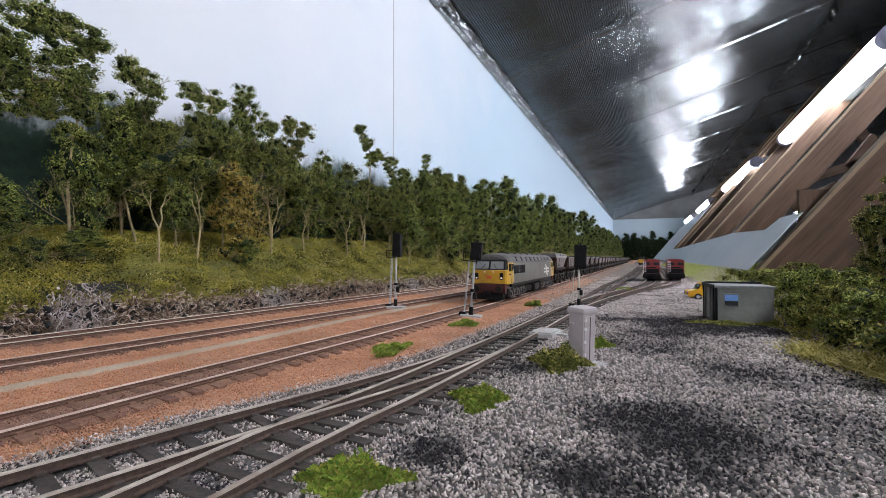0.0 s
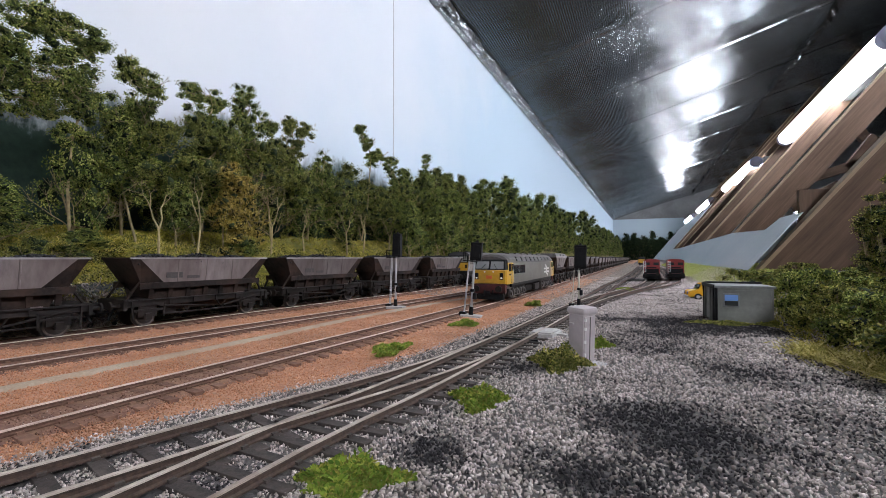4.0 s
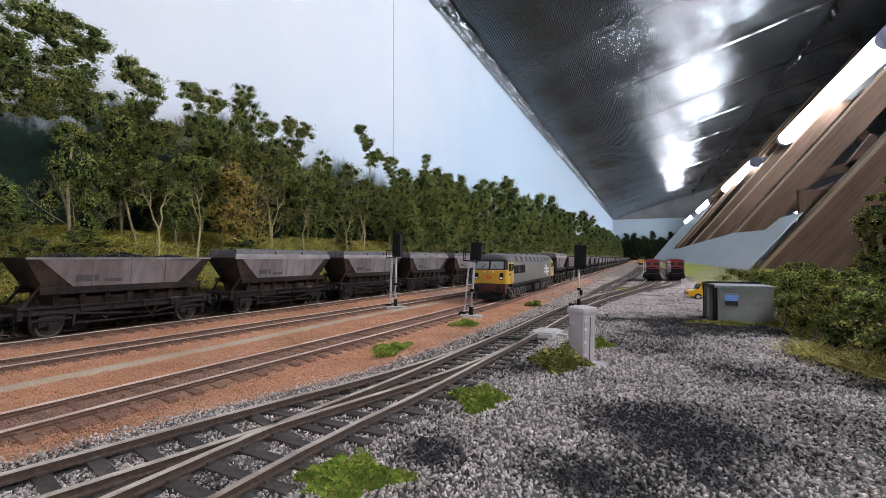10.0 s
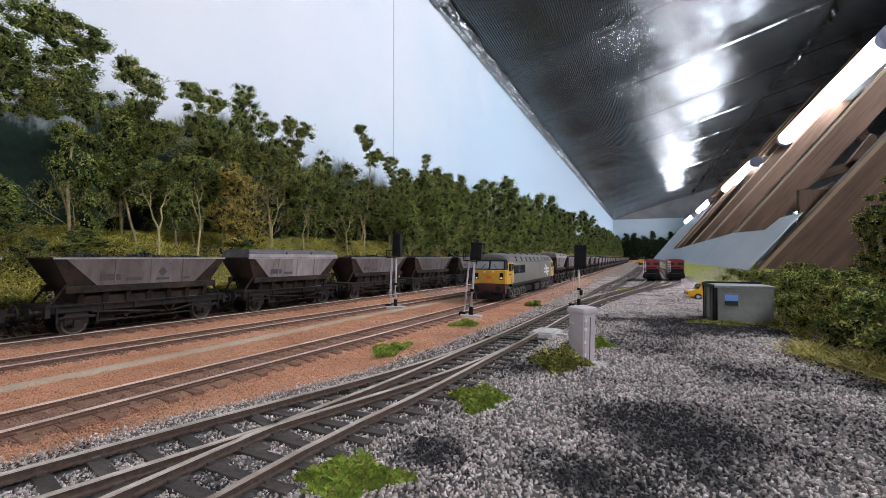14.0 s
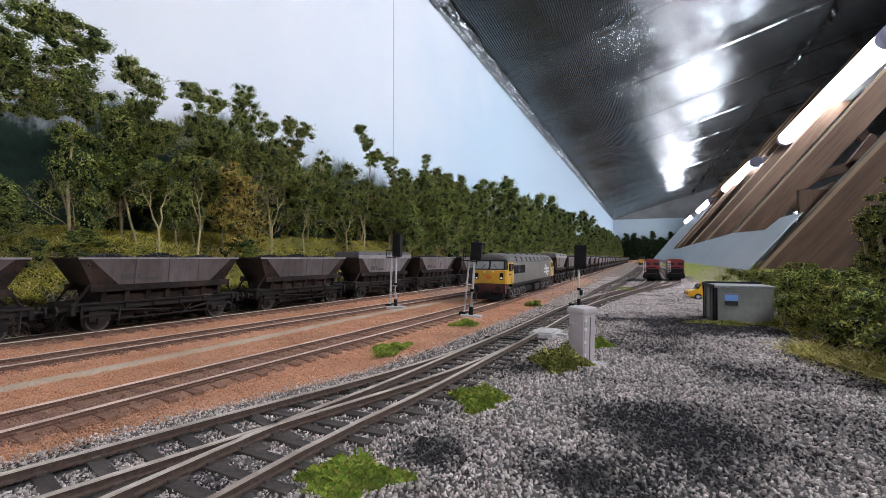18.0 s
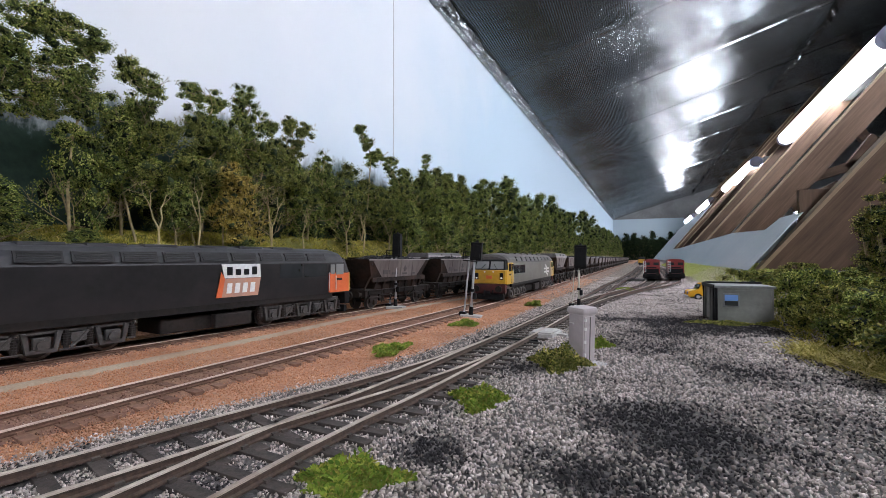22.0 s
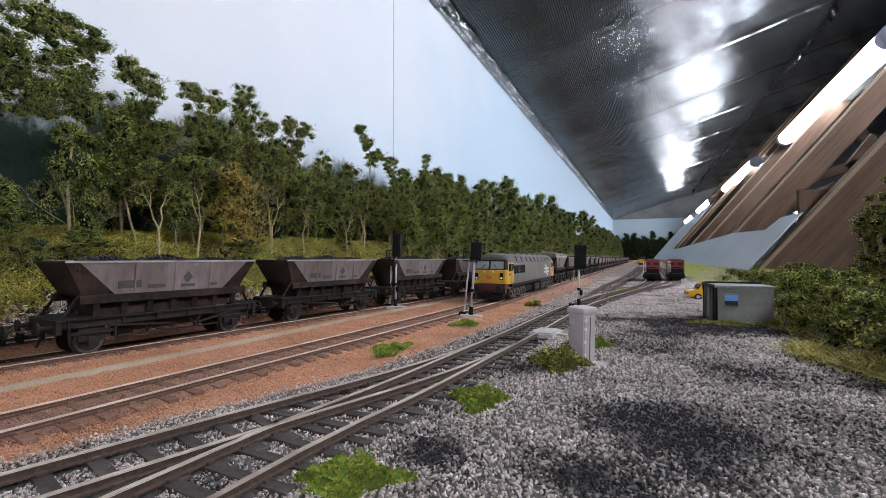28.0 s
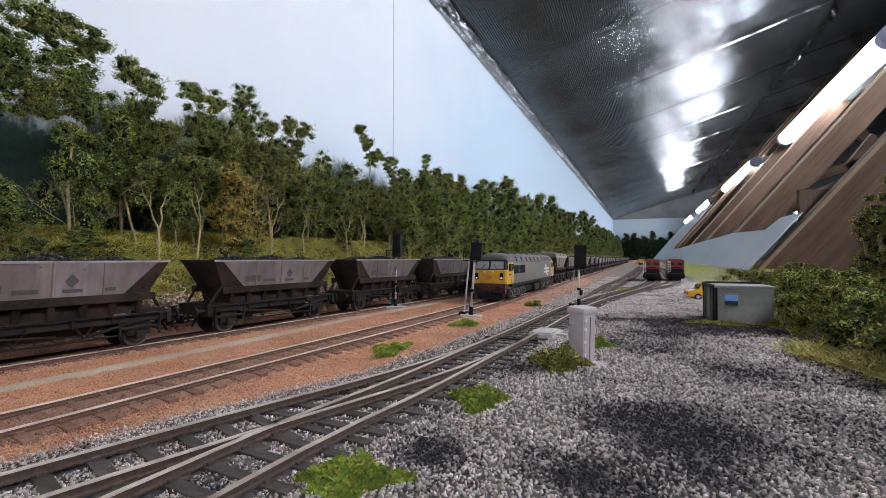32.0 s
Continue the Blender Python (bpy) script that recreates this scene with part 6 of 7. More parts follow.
GREEN = "green model tree with a pale slender trunk and ragged leafy crown"
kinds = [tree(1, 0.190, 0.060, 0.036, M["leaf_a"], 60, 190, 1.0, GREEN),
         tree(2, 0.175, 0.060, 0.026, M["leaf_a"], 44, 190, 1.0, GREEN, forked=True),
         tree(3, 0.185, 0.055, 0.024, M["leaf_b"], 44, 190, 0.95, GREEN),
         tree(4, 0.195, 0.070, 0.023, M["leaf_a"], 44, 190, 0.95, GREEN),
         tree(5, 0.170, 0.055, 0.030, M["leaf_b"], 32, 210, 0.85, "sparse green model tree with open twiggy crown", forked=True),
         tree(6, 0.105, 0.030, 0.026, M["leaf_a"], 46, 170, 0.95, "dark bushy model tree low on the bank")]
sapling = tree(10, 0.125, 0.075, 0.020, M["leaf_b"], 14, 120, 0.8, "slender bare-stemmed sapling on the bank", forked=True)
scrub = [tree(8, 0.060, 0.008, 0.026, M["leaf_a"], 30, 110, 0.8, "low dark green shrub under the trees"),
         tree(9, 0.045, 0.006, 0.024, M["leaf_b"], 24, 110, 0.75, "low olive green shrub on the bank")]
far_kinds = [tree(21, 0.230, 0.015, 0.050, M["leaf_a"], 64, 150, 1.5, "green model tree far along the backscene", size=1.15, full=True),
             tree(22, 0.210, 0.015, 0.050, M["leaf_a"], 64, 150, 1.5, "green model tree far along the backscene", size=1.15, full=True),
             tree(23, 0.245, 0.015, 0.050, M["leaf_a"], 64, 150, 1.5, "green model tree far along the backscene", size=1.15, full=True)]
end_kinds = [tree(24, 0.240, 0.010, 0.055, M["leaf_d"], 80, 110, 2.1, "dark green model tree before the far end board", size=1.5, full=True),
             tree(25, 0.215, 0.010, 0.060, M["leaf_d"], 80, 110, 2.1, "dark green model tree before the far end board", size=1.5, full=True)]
taken = set()


def plant(src, x, y, turn=0.0, scale=1.0, tall=1.0, z=None):
    m = pose(x, y, float(ground_z(x, y)) - 0.003 if z is None else z, 0, 0, turn)
    if src not in taken:
        taken.add(src)
        ob = src
        ob.matrix_basis = m
    else:
        ob = copy_thing(src, m)
    ob.scale = (scale, scale, scale * tall)
    return ob


def shaped_tree(leaf, label, x, y, masses):
    """A tree whose crown is a few leafy masses (offset along the bank, height, radius) joined by limbs."""
    rng = np.random.default_rng(int(y * 1000) + len(masses))
    t = empty("tree", label, "tree", "trees along the bank", pose(x, y, 0))
    foot = Vector((0, 0, float(ground_z(x, y)) - 0.004))
    bm = B()
    joined = [foot]
    cl = []
    for dy, z, r in sorted(masses, key=lambda q: q[1]):
        r *= 0.93
        c = Vector((rng.uniform(-0.4, 0.4) * r, dy, z))
        below = min(joined, key=lambda q: (q - c).length + (0.05 if q.z > c.z else 0.0))
        mid = below.lerp(c, 0.5) + Vector(rng.normal(size=3)) * 0.0025
        k = 0.0013 if below is foot else 0.0008
        rod(bm, below, mid, k, k * 0.85, seg=7, caps=False)
        rod(bm, mid, c, k * 0.85, k * 0.6, seg=7, caps=False)
        joined.append(c)
        tips = []
        for j in range(4):
            grow(bm, rng, c.lerp(below, 0.3 * rng.random()), Vector(rng.normal(size=3)).normalized(), r * 0.75, 0.0005, 2, tips)
        for j in range(max(17, int((r / 0.0064) ** 2 * 2.9))):
            d = rng.normal(size=3)
            d /= np.linalg.norm(d)
            cc = np.array(c) + d * r * np.array([0.75, 1.08, 1.08]) * rng.uniform(0.35, 1.0)
            m = int(rng.uniform(95, 210))
            q = rng.normal(size=(m, 3))
            q /= np.linalg.norm(q, axis=1)[:, None]
            cr = rng.uniform(0.0038, 0.0075) * (0.72 + 0.28 * min(1.0, r / 0.02))
            cl.append((cc, cc + q * (cr * (0.4 + 0.65 * rng.random(m)))[:, None] * np.array([1.2, 1.2, 0.7])))
        for j in range(0 if below is foot else 9):
            cc = np.array(below.lerp(c, rng.uniform(0.2, 0.95))) + rng.normal(size=3) * r * 0.36
            m = int(rng.uniform(70, 150))
            q = rng.normal(size=(m, 3))
            q /= np.linalg.norm(q, axis=1)[:, None]
            cl.append((cc, cc + q * (rng.uniform(0.0030, 0.0058) * (0.4 + 0.65 * rng.random(m)))[:, None] * np.array([1.1, 1.1, 0.85])))
    part("trunk", bm, M["bark"], t, "slender pale trunk and limbs", smooth=True)
    p = np.concatenate([c[1] for c in cl])
    v, f = blades(p, rng.uniform(0.0008, 0.0019, len(p)), rng.uniform(0.00036, 0.00075, len(p)), up=0.0)
    # dark cores coloured as the unlit inside of each clump
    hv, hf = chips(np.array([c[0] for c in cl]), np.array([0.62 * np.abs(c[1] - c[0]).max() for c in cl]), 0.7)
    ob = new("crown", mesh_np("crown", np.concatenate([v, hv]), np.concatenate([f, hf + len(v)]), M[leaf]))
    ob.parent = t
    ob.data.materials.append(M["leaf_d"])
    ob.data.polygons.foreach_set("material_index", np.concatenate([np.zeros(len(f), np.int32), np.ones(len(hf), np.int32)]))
    tagged(ob, "ragged leafy crown with gaps")


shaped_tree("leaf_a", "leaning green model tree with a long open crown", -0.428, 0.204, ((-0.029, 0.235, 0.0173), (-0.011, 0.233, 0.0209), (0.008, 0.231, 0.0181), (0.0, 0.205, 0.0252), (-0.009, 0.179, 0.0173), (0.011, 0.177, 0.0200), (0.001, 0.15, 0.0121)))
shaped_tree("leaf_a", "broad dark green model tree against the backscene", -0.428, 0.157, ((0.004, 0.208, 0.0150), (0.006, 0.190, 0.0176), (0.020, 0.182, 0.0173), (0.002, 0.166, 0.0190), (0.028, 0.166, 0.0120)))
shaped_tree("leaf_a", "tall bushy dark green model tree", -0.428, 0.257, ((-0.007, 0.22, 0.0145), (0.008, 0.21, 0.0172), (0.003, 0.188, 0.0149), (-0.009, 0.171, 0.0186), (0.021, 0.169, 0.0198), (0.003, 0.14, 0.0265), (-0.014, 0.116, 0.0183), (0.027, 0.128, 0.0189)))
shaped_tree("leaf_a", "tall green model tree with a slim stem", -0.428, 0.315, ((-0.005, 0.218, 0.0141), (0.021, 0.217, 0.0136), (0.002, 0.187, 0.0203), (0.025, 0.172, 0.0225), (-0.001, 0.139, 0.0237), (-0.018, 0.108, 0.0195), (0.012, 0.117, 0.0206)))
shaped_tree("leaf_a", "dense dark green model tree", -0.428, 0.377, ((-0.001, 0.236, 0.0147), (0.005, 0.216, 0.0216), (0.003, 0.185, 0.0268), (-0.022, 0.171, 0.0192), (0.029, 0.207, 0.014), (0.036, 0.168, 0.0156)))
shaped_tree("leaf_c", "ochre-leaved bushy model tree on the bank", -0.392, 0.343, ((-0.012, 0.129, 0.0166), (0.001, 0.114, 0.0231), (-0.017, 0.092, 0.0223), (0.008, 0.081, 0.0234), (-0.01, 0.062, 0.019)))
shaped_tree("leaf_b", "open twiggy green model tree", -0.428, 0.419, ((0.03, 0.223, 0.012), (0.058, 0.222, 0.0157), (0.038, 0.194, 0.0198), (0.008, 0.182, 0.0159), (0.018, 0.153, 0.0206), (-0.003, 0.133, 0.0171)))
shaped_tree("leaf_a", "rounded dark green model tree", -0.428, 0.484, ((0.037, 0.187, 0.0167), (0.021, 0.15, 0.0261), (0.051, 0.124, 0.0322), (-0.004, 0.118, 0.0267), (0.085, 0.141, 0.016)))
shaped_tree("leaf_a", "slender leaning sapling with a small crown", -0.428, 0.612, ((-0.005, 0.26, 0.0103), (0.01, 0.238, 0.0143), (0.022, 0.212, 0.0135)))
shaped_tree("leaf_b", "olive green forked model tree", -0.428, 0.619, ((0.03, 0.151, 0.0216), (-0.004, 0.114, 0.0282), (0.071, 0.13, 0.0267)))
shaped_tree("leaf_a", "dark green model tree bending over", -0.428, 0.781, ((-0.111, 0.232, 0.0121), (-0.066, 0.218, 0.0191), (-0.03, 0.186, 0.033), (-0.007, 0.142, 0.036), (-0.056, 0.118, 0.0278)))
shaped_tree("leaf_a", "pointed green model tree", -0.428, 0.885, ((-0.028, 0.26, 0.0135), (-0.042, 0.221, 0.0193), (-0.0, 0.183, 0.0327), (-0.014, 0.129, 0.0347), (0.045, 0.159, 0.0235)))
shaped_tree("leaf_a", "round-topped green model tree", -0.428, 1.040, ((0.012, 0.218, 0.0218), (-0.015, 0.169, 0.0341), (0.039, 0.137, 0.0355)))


# the trees beyond and the low bushes one by one: kind, x, y, turn, width, height
for k, x, y, turn, sc, tall in ((0, -0.430, 0.850, 111, 0.8, 1.02), (3, -0.440, 0.905, 77, 0.9, 0.92), (2, -0.425, 1.050, 222, 1.0, 1.0), (4, -0.43, 0.99, 20, 1.0, 0.95), (3, -0.430, 1.240, 15, 1.0, 1.05), (0, -0.43, 1.15, 99, 0.8, 0.9),
                                (1, -0.45, 0.95, 40, 1.0, 0.85), (0, -0.45, 1.10, 300, 0.9, 0.85), (1, -0.45, 1.20, 170, 1.0, 0.9), (5, -0.415, 0.285, 10, 0.8, 0.9), (5, -0.445, 0.335, 100, 1.0, 1.0), (5, -0.445, 0.40, 190, 1.1, 1.1), (5, -0.45, 0.47, 10, 1.1, 1.1),
                                (5, -0.45, 0.53, 280, 1.1, 1.0), (5, -0.415, 0.150, 45, 0.9, 0.62), (5, -0.45, 0.625, 150, 1.0, 0.9), (5, -0.45, 0.70, 70, 1.0, 1.0), (5, -0.45, 0.78, 250, 1.1, 1.1), (5, -0.44, 0.25, 333, 1.1, 1.0), (5, -0.400, 0.200, 120, 0.6, 0.5), (5, -0.45, 0.85, 80, 1.1, 1.1),
                                (3, -0.455, 0.80, 175, 0.95, 0.85), (0, -0.46, 0.88, 260, 0.9, 0.88), (2, -0.455, 0.97, 340, 1.1, 0.92), (1, -0.46, 1.03, 60, 1.1, 0.95), (0, -0.46, 1.17, 140, 1.0, 0.88), (3, -0.46, 1.27, 220, 1.1, 0.9)):
    plant(kinds[k], x, y, turn, sc, tall)
place = random.Random(5)
for i, (x, y) in enumerate(((-0.396, 0.256), (-0.398, 0.293), (-0.400, 0.391), (-0.400, 0.449), (-0.390, 0.526), (-0.398, 0.575), (-0.392, 0.640), (-0.395, 0.70), (-0.39, 0.80), (-0.41, 0.335))):
    plant(sapling, x, y, i * 77, place.uniform(0.85, 1.05), place.uniform(0.85, 1.15))
for i in range(26):
    y = 0.10 + i * 0.048 + place.uniform(-0.015, 0.015)
    plant(scrub[i % 2], place.uniform(-0.475, -0.43), y, place.uniform(0, 360), place.uniform(0.9, 1.5) * min(1.0, 0.42 + y * 1.2), place.uniform(0.9, 1.6))
for i in range(5):
    plant(scrub[(i + 1) % 2], -0.400 + place.uniform(-0.012, 0.02) + 0.02 * min(i, 8) * 0.08, 0.16 + i * 0.19 + place.uniform(-0.02, 0.02), place.uniform(0, 360), place.uniform(0.45, 0.75), place.uniform(0.6, 1.0))
y = 1.30
while y < 8.2:
    plant(far_kinds[place.randrange(3)], place.uniform(-0.455, -0.40) + (0.05 if y > 3 else 0), y, place.uniform(0, 360), place.uniform(0.9, 1.15), place.uniform(0.84, 1.06) * (0.90 + 0.08 * min(y, 3.5)))
    if place.random() < 0.85:
        plant(kinds[5], place.uniform(-0.355, -0.315), y + 0.03, place.uniform(0, 360), place.uniform(1.1, 1.5), place.uniform(0.8, 1.2))
    y += place.uniform(0.06, 0.11) * (1 + 0.15 * y)
for i in range(22):
    plant(scrub[0] if i % 3 else kinds[5], -0.418 + 0.075 * min(0.66 + i * 0.034, 1.2) + place.uniform(-0.022, 0.012), 0.66 + i * 0.034 + place.uniform(-0.015, 0.015), place.uniform(0, 360), place.uniform(0.8, 1.3), place.uniform(0.7, 1.2))
# the wood across the far end, before the end board
for i in range(15):
    plant(end_kinds[i % 2], -0.42 + i * 0.068, 8.1 + place.uniform(-0.15, 0.15), place.uniform(0, 360), 1.5, place.uniform(0.95, 1.35), z=0.0)


# ------------------------------------------------------------------ grass, twigs and shrubs
def bank_grass():
    n = 270000
    y = 0.10 + 1.7 * RNG.random(n) ** 1.9
    xa = -0.356 + 0.0713 * np.clip(y, 0, 1)
    x = xa - RNG.random(n) * (xa + 0.47)
    clump = np.sin(x * 210 + 3 * np.sin(y * 60)) * np.sin(y * 170 + 2 * np.sin(x * 90))
    keep = clump + RNG.normal(size=n) * 0.5 > -0.6
    x, y, n = x[keep], y[keep], int(keep.sum())
    z = ground_z(x, y) + 0.004 * np.clip(clump[keep], 0, 1)
    v, f = blades(np.stack([x, y, z], 1), RNG.uniform(0.0018, 0.0050, n), RNG.uniform(0.00015, 0.00036, n), up=0.3)
    tagged(new("bank_grass", mesh_np("bank_grass", v, f, M["grass"])), "yellow-green static grass on the bank below the trees", "grass", kind="stuff")


bank_grass()


def tangle(rng, n, hx, hy, h, reach, seg=7):
    """Interlaced dry twigs: short curling three-sided rods."""
    V, F = [], []
    base = 0
    tri = np.array([0, 2.094, 4.189])
    for i in range(n):
        p = np.array([rng.uniform(-hx, hx), rng.uniform(-hy, hy), rng.random() ** 1.2 * h * (0.6 + 0.4 * math.sin(i * 0.01 + i))])
        d = rng.normal(size=3)
        d /= np.linalg.norm(d)
        p *= np.array([1, 1, math.sqrt(max(0.05, 1 - (p[0] / hx) ** 2 * 0.75 - (p[1] / hy) ** 2 * 0.75))])
        curl = rng.normal(size=3) * 0.80
        r = rng.uniform(0.00030, 0.00054)
        for k in range(seg):
            a = np.cross(d, [0.3, 0.2, 0.93])
            a /= np.linalg.norm(a) + 1e-9
            b = np.cross(d, a)
            V.append(p + (np.cos(tri)[:, None] * a + np.sin(tri)[:, None] * b) * r * (1 - 0.09 * k))
            if k:
                o = base + (k - 1) * 3
                for j in range(3):
                    F.append((o + j, o + (j + 1) % 3, o + 3 + (j + 1) % 3, o + 3 + j))
            p = p + d * reach * rng.uniform(0.7, 1.2)
            out = (p[0] / hx) ** 2 + (p[1] / hy) ** 2 + (max(p[2], 0) / h) ** 2
            if out > 1.0:
                d = d - 1.4 * (out - 1.0) * np.array([p[0] / hx, p[1] / hy, p[2] / h])
            d = d + np.cross(curl, d) + rng.normal(size=3) * 0.22
            d /= np.linalg.norm(d)
            p[2] = max(p[2], 0.0)
        base += 3 * seg
    return np.concatenate(V), np.array(F)


def dead_hedge():
    rng = np.random.default_rng(4)
    meshes = []
    for k in range(5):
        n = 820
        v, f = tangle(rng, n, 0.0115, 0.020, 0.026, 0.0017)
        fv, ff = blades(np.stack([rng.normal(size=700) * 0.004, rng.normal(size=700) * 0.008, np.abs(rng.normal(size=700)) * 0.006], 1), rng.uniform(0.001, 0.003, 700), rng.uniform(0.0006, 0.0014, 700), up=0.1)
        fv3 = np.concatenate([v, fv])
        # black cores stand in for the shade inside each bush
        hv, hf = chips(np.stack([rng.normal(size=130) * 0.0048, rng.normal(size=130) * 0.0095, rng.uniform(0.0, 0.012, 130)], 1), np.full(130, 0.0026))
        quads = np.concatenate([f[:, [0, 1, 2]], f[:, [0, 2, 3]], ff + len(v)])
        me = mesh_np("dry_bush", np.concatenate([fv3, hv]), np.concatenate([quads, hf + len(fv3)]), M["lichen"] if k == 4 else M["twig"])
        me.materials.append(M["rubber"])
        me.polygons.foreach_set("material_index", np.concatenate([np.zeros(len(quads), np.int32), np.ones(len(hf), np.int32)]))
        meshes.append(me)
    for i in range(44):
        y = 0.105 + i * 0.031
        x = -0.3515 + 0.0713 * min(y, 1.0) + place.uniform(-0.003, 0.004)
        ob = tagged(new("dry_bush", meshes[4 if i in (2, 7, 15) else i % 4]), "low tangle of bleached pale lichen beside the track" if i in (2, 7, 15) else "low tangle of dry grey-brown twigs beside the track", "bush", "dry hedge bushes", "stuff" if i > 26 else "")
        ob.matrix_basis = pose(x, y, float(ground_z(x, y)) - 0.001, 0, 0, place.choice((0, 180)) + place.uniform(-8, 8))
        ob.scale = (1, 1, place.uniform(0.75, 1.25) * (1.05 if y < 0.3 else 0.9))


dead_hedge()


def tuft(seed, n, r, h, leaf, name, label, category):
    """A low clump of flock: leaves heaped over a small mound."""
    rng = np.random.default_rng(seed)
    a, q = rng.random(n) * 6.283, np.sqrt(rng.random(n))
    edge = 1 + 0.35 * np.sin(3 * a + seed) + 0.2 * np.sin(7 * a)
    x, y = r * q * edge * np.cos(a), r * q * edge * np.sin(a)
    z = h * (1 - q ** 1.6) * rng.random(n) * (0.75 + 0.5 * np.sin(x * 900 / (1 + r * 60)) * np.cos(y * 700 / (1 + r * 60)))
    p = np.stack([x, y, np.maximum(z, 0)], 1)
    v, f = blades(p, rng.uniform(0.0008, 0.0020, n), rng.uniform(0.00025, 0.0006, n), up=0.25)
    t = empty(name, label, category)
    ob = new("leaf_mass", mesh_np("leaf_mass", v, f, leaf))
    ob.parent = t
    rings = []
    for u in (1.0, 0.8, 0.55, 0.25):
        rings.append([(r * 0.8 * u * (1 + 0.3 * math.sin(3 * b + seed)) * math.cos(b), r * 0.8 * u * (1 + 0.3 * math.sin(3 * b + seed)) * math.sin(b), h * 0.45 * (1 - u ** 1.6) - 0.0008) for b in [i * 0.5236 for i in range(12)]])
    part("soil_mound", loft(B(), rings), M["moss"], t, "dark earth under the leaves", smooth=True)
    return t


for i, (x, y, r, h, sx, sy) in enumerate(((-0.116, 0.192, 0.0085, 0.0032, 0.8, 1.5), (-0.049, 0.136, 0.0075, 0.0050, 0.95, 1.15), (-0.0555, 0.0755, 0.0085, 0.0058, 1.08, 0.60), (-0.023, 0.246, 0.006, 0.0040, 1, 1),
                                          (-0.114, 0.288, 0.0075, 0.0028, 1.0, 1.5), (-0.100, 0.440, 0.008, 0.0030, 0.8, 2.6), (-0.024, 0.690, 0.012, 0.003, 0.9, 3.0), (0.050, 0.362, 0.010, 0.0022, 1.6, 0.6), (0.078, 0.368, 0.008, 0.003, 1, 0.6))):
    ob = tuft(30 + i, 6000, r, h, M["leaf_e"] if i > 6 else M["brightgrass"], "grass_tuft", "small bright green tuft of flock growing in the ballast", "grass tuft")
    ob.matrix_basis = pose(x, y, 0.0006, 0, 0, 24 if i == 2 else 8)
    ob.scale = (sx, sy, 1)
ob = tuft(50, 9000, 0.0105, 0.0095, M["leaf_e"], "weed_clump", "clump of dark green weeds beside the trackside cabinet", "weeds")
ob.matrix_basis = pose(-0.0335, 0.196, 0.0003)


def shrub(seed, r, h, clumps, per, leaf, label):
    rng = np.random.default_rng(seed)
    t = empty("shrub", label, "shrub", "shrubs on the open side")
    pts, shade_cores = [], []
    bm = B()
    for i in range(clumps):
        a, q = rng.random() * 6.283, math.sqrt(rng.random())
        c = np.array([r * q * math.cos(a), r * q * math.sin(a), h * (1 - 0.6 * q * q) * rng.uniform(0.25, 1.15)])
        shade_cores.append((c, 0.0046))
        cr = rng.uniform(0.0038, 0.0080) * min(1.4, h / 0.03)
        d = rng.normal(size=(per, 3))
        d /= np.linalg.norm(d, axis=1)[:, None]
        p = c + d * (cr * (0.4 + 0.65 * rng.random(per)))[:, None] * np.array([1.1, 1.1, 0.7])
        p[:, 2] = np.maximum(p[:, 2], 0.0)
        pts.append(p)
        rod(bm, (c[0] * 0.3, c[1] * 0.3, -0.004), c, 0.0007, 0.0003, seg=5, caps=False)
    part("woody_stem", bm, M["bark"], t)
    p = np.concatenate(pts)
    v, f = blades(p, rng.uniform(0.0009, 0.0020, len(p)), rng.uniform(0.00038, 0.00074, len(p)), up=0.0)
    # dark chips imitate the shaded hollows between the shrub's clumps
    hv, hf = chips(np.array([c[0] for c in shade_cores]), np.array([c[1] for c in shade_cores]), 0.8)
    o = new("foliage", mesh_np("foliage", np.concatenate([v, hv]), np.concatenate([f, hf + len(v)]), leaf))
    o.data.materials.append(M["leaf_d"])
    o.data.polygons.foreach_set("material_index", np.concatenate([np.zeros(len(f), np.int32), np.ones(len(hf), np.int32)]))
    o.parent = t
    return t


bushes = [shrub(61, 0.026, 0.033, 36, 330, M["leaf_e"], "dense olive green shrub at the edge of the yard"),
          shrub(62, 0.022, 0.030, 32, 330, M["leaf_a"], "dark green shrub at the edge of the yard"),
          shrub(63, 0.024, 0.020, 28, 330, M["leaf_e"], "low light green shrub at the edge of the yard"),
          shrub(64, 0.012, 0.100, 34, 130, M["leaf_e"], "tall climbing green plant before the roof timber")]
spots = [(1, 0.104, 0.372), (0, 0.104, 0.335), (0, 0.122, 0.350), (1, 0.105, 0.300), (2, 0.105, 0.258), (0, 0.112, 0.222), (1, 0.104, 0.176), (1, 0.135, 0.390), (0, 0.150, 0.340), (2, 0.150, 0.290), (0, 0.145, 0.245), (1, 0.140, 0.205), (2, 0.098, 0.150),
         (0, 0.185, 0.420), (1, 0.195, 0.360), (2, 0.190, 0.300), (0, 0.185, 0.260), (1, 0.110, 0.430), (0, 0.100, 0.560), (1, 0.120, 0.600), (0, 0.135, 0.520), (2, 0.155, 0.580), (1, 0.165, 0.490), (0, 0.205, 0.500), (2, 0.200, 0.560), (1, 0.21, 0.62), (2, 0.15, 0.66), (0, 0.185, 0.70), (3, 0.178, 0.490), (3, 0.189, 0.505), (3, 0.186, 0.480)]
for i, (k, x, y) in enumerate(spots):
    plant(bushes[k], x, y, place.uniform(0, 360), place.uniform(0.85, 1.15), place.uniform(0.8, 1.15) if (x < 0.12 or k == 3) else place.uniform(0.4, 0.7))


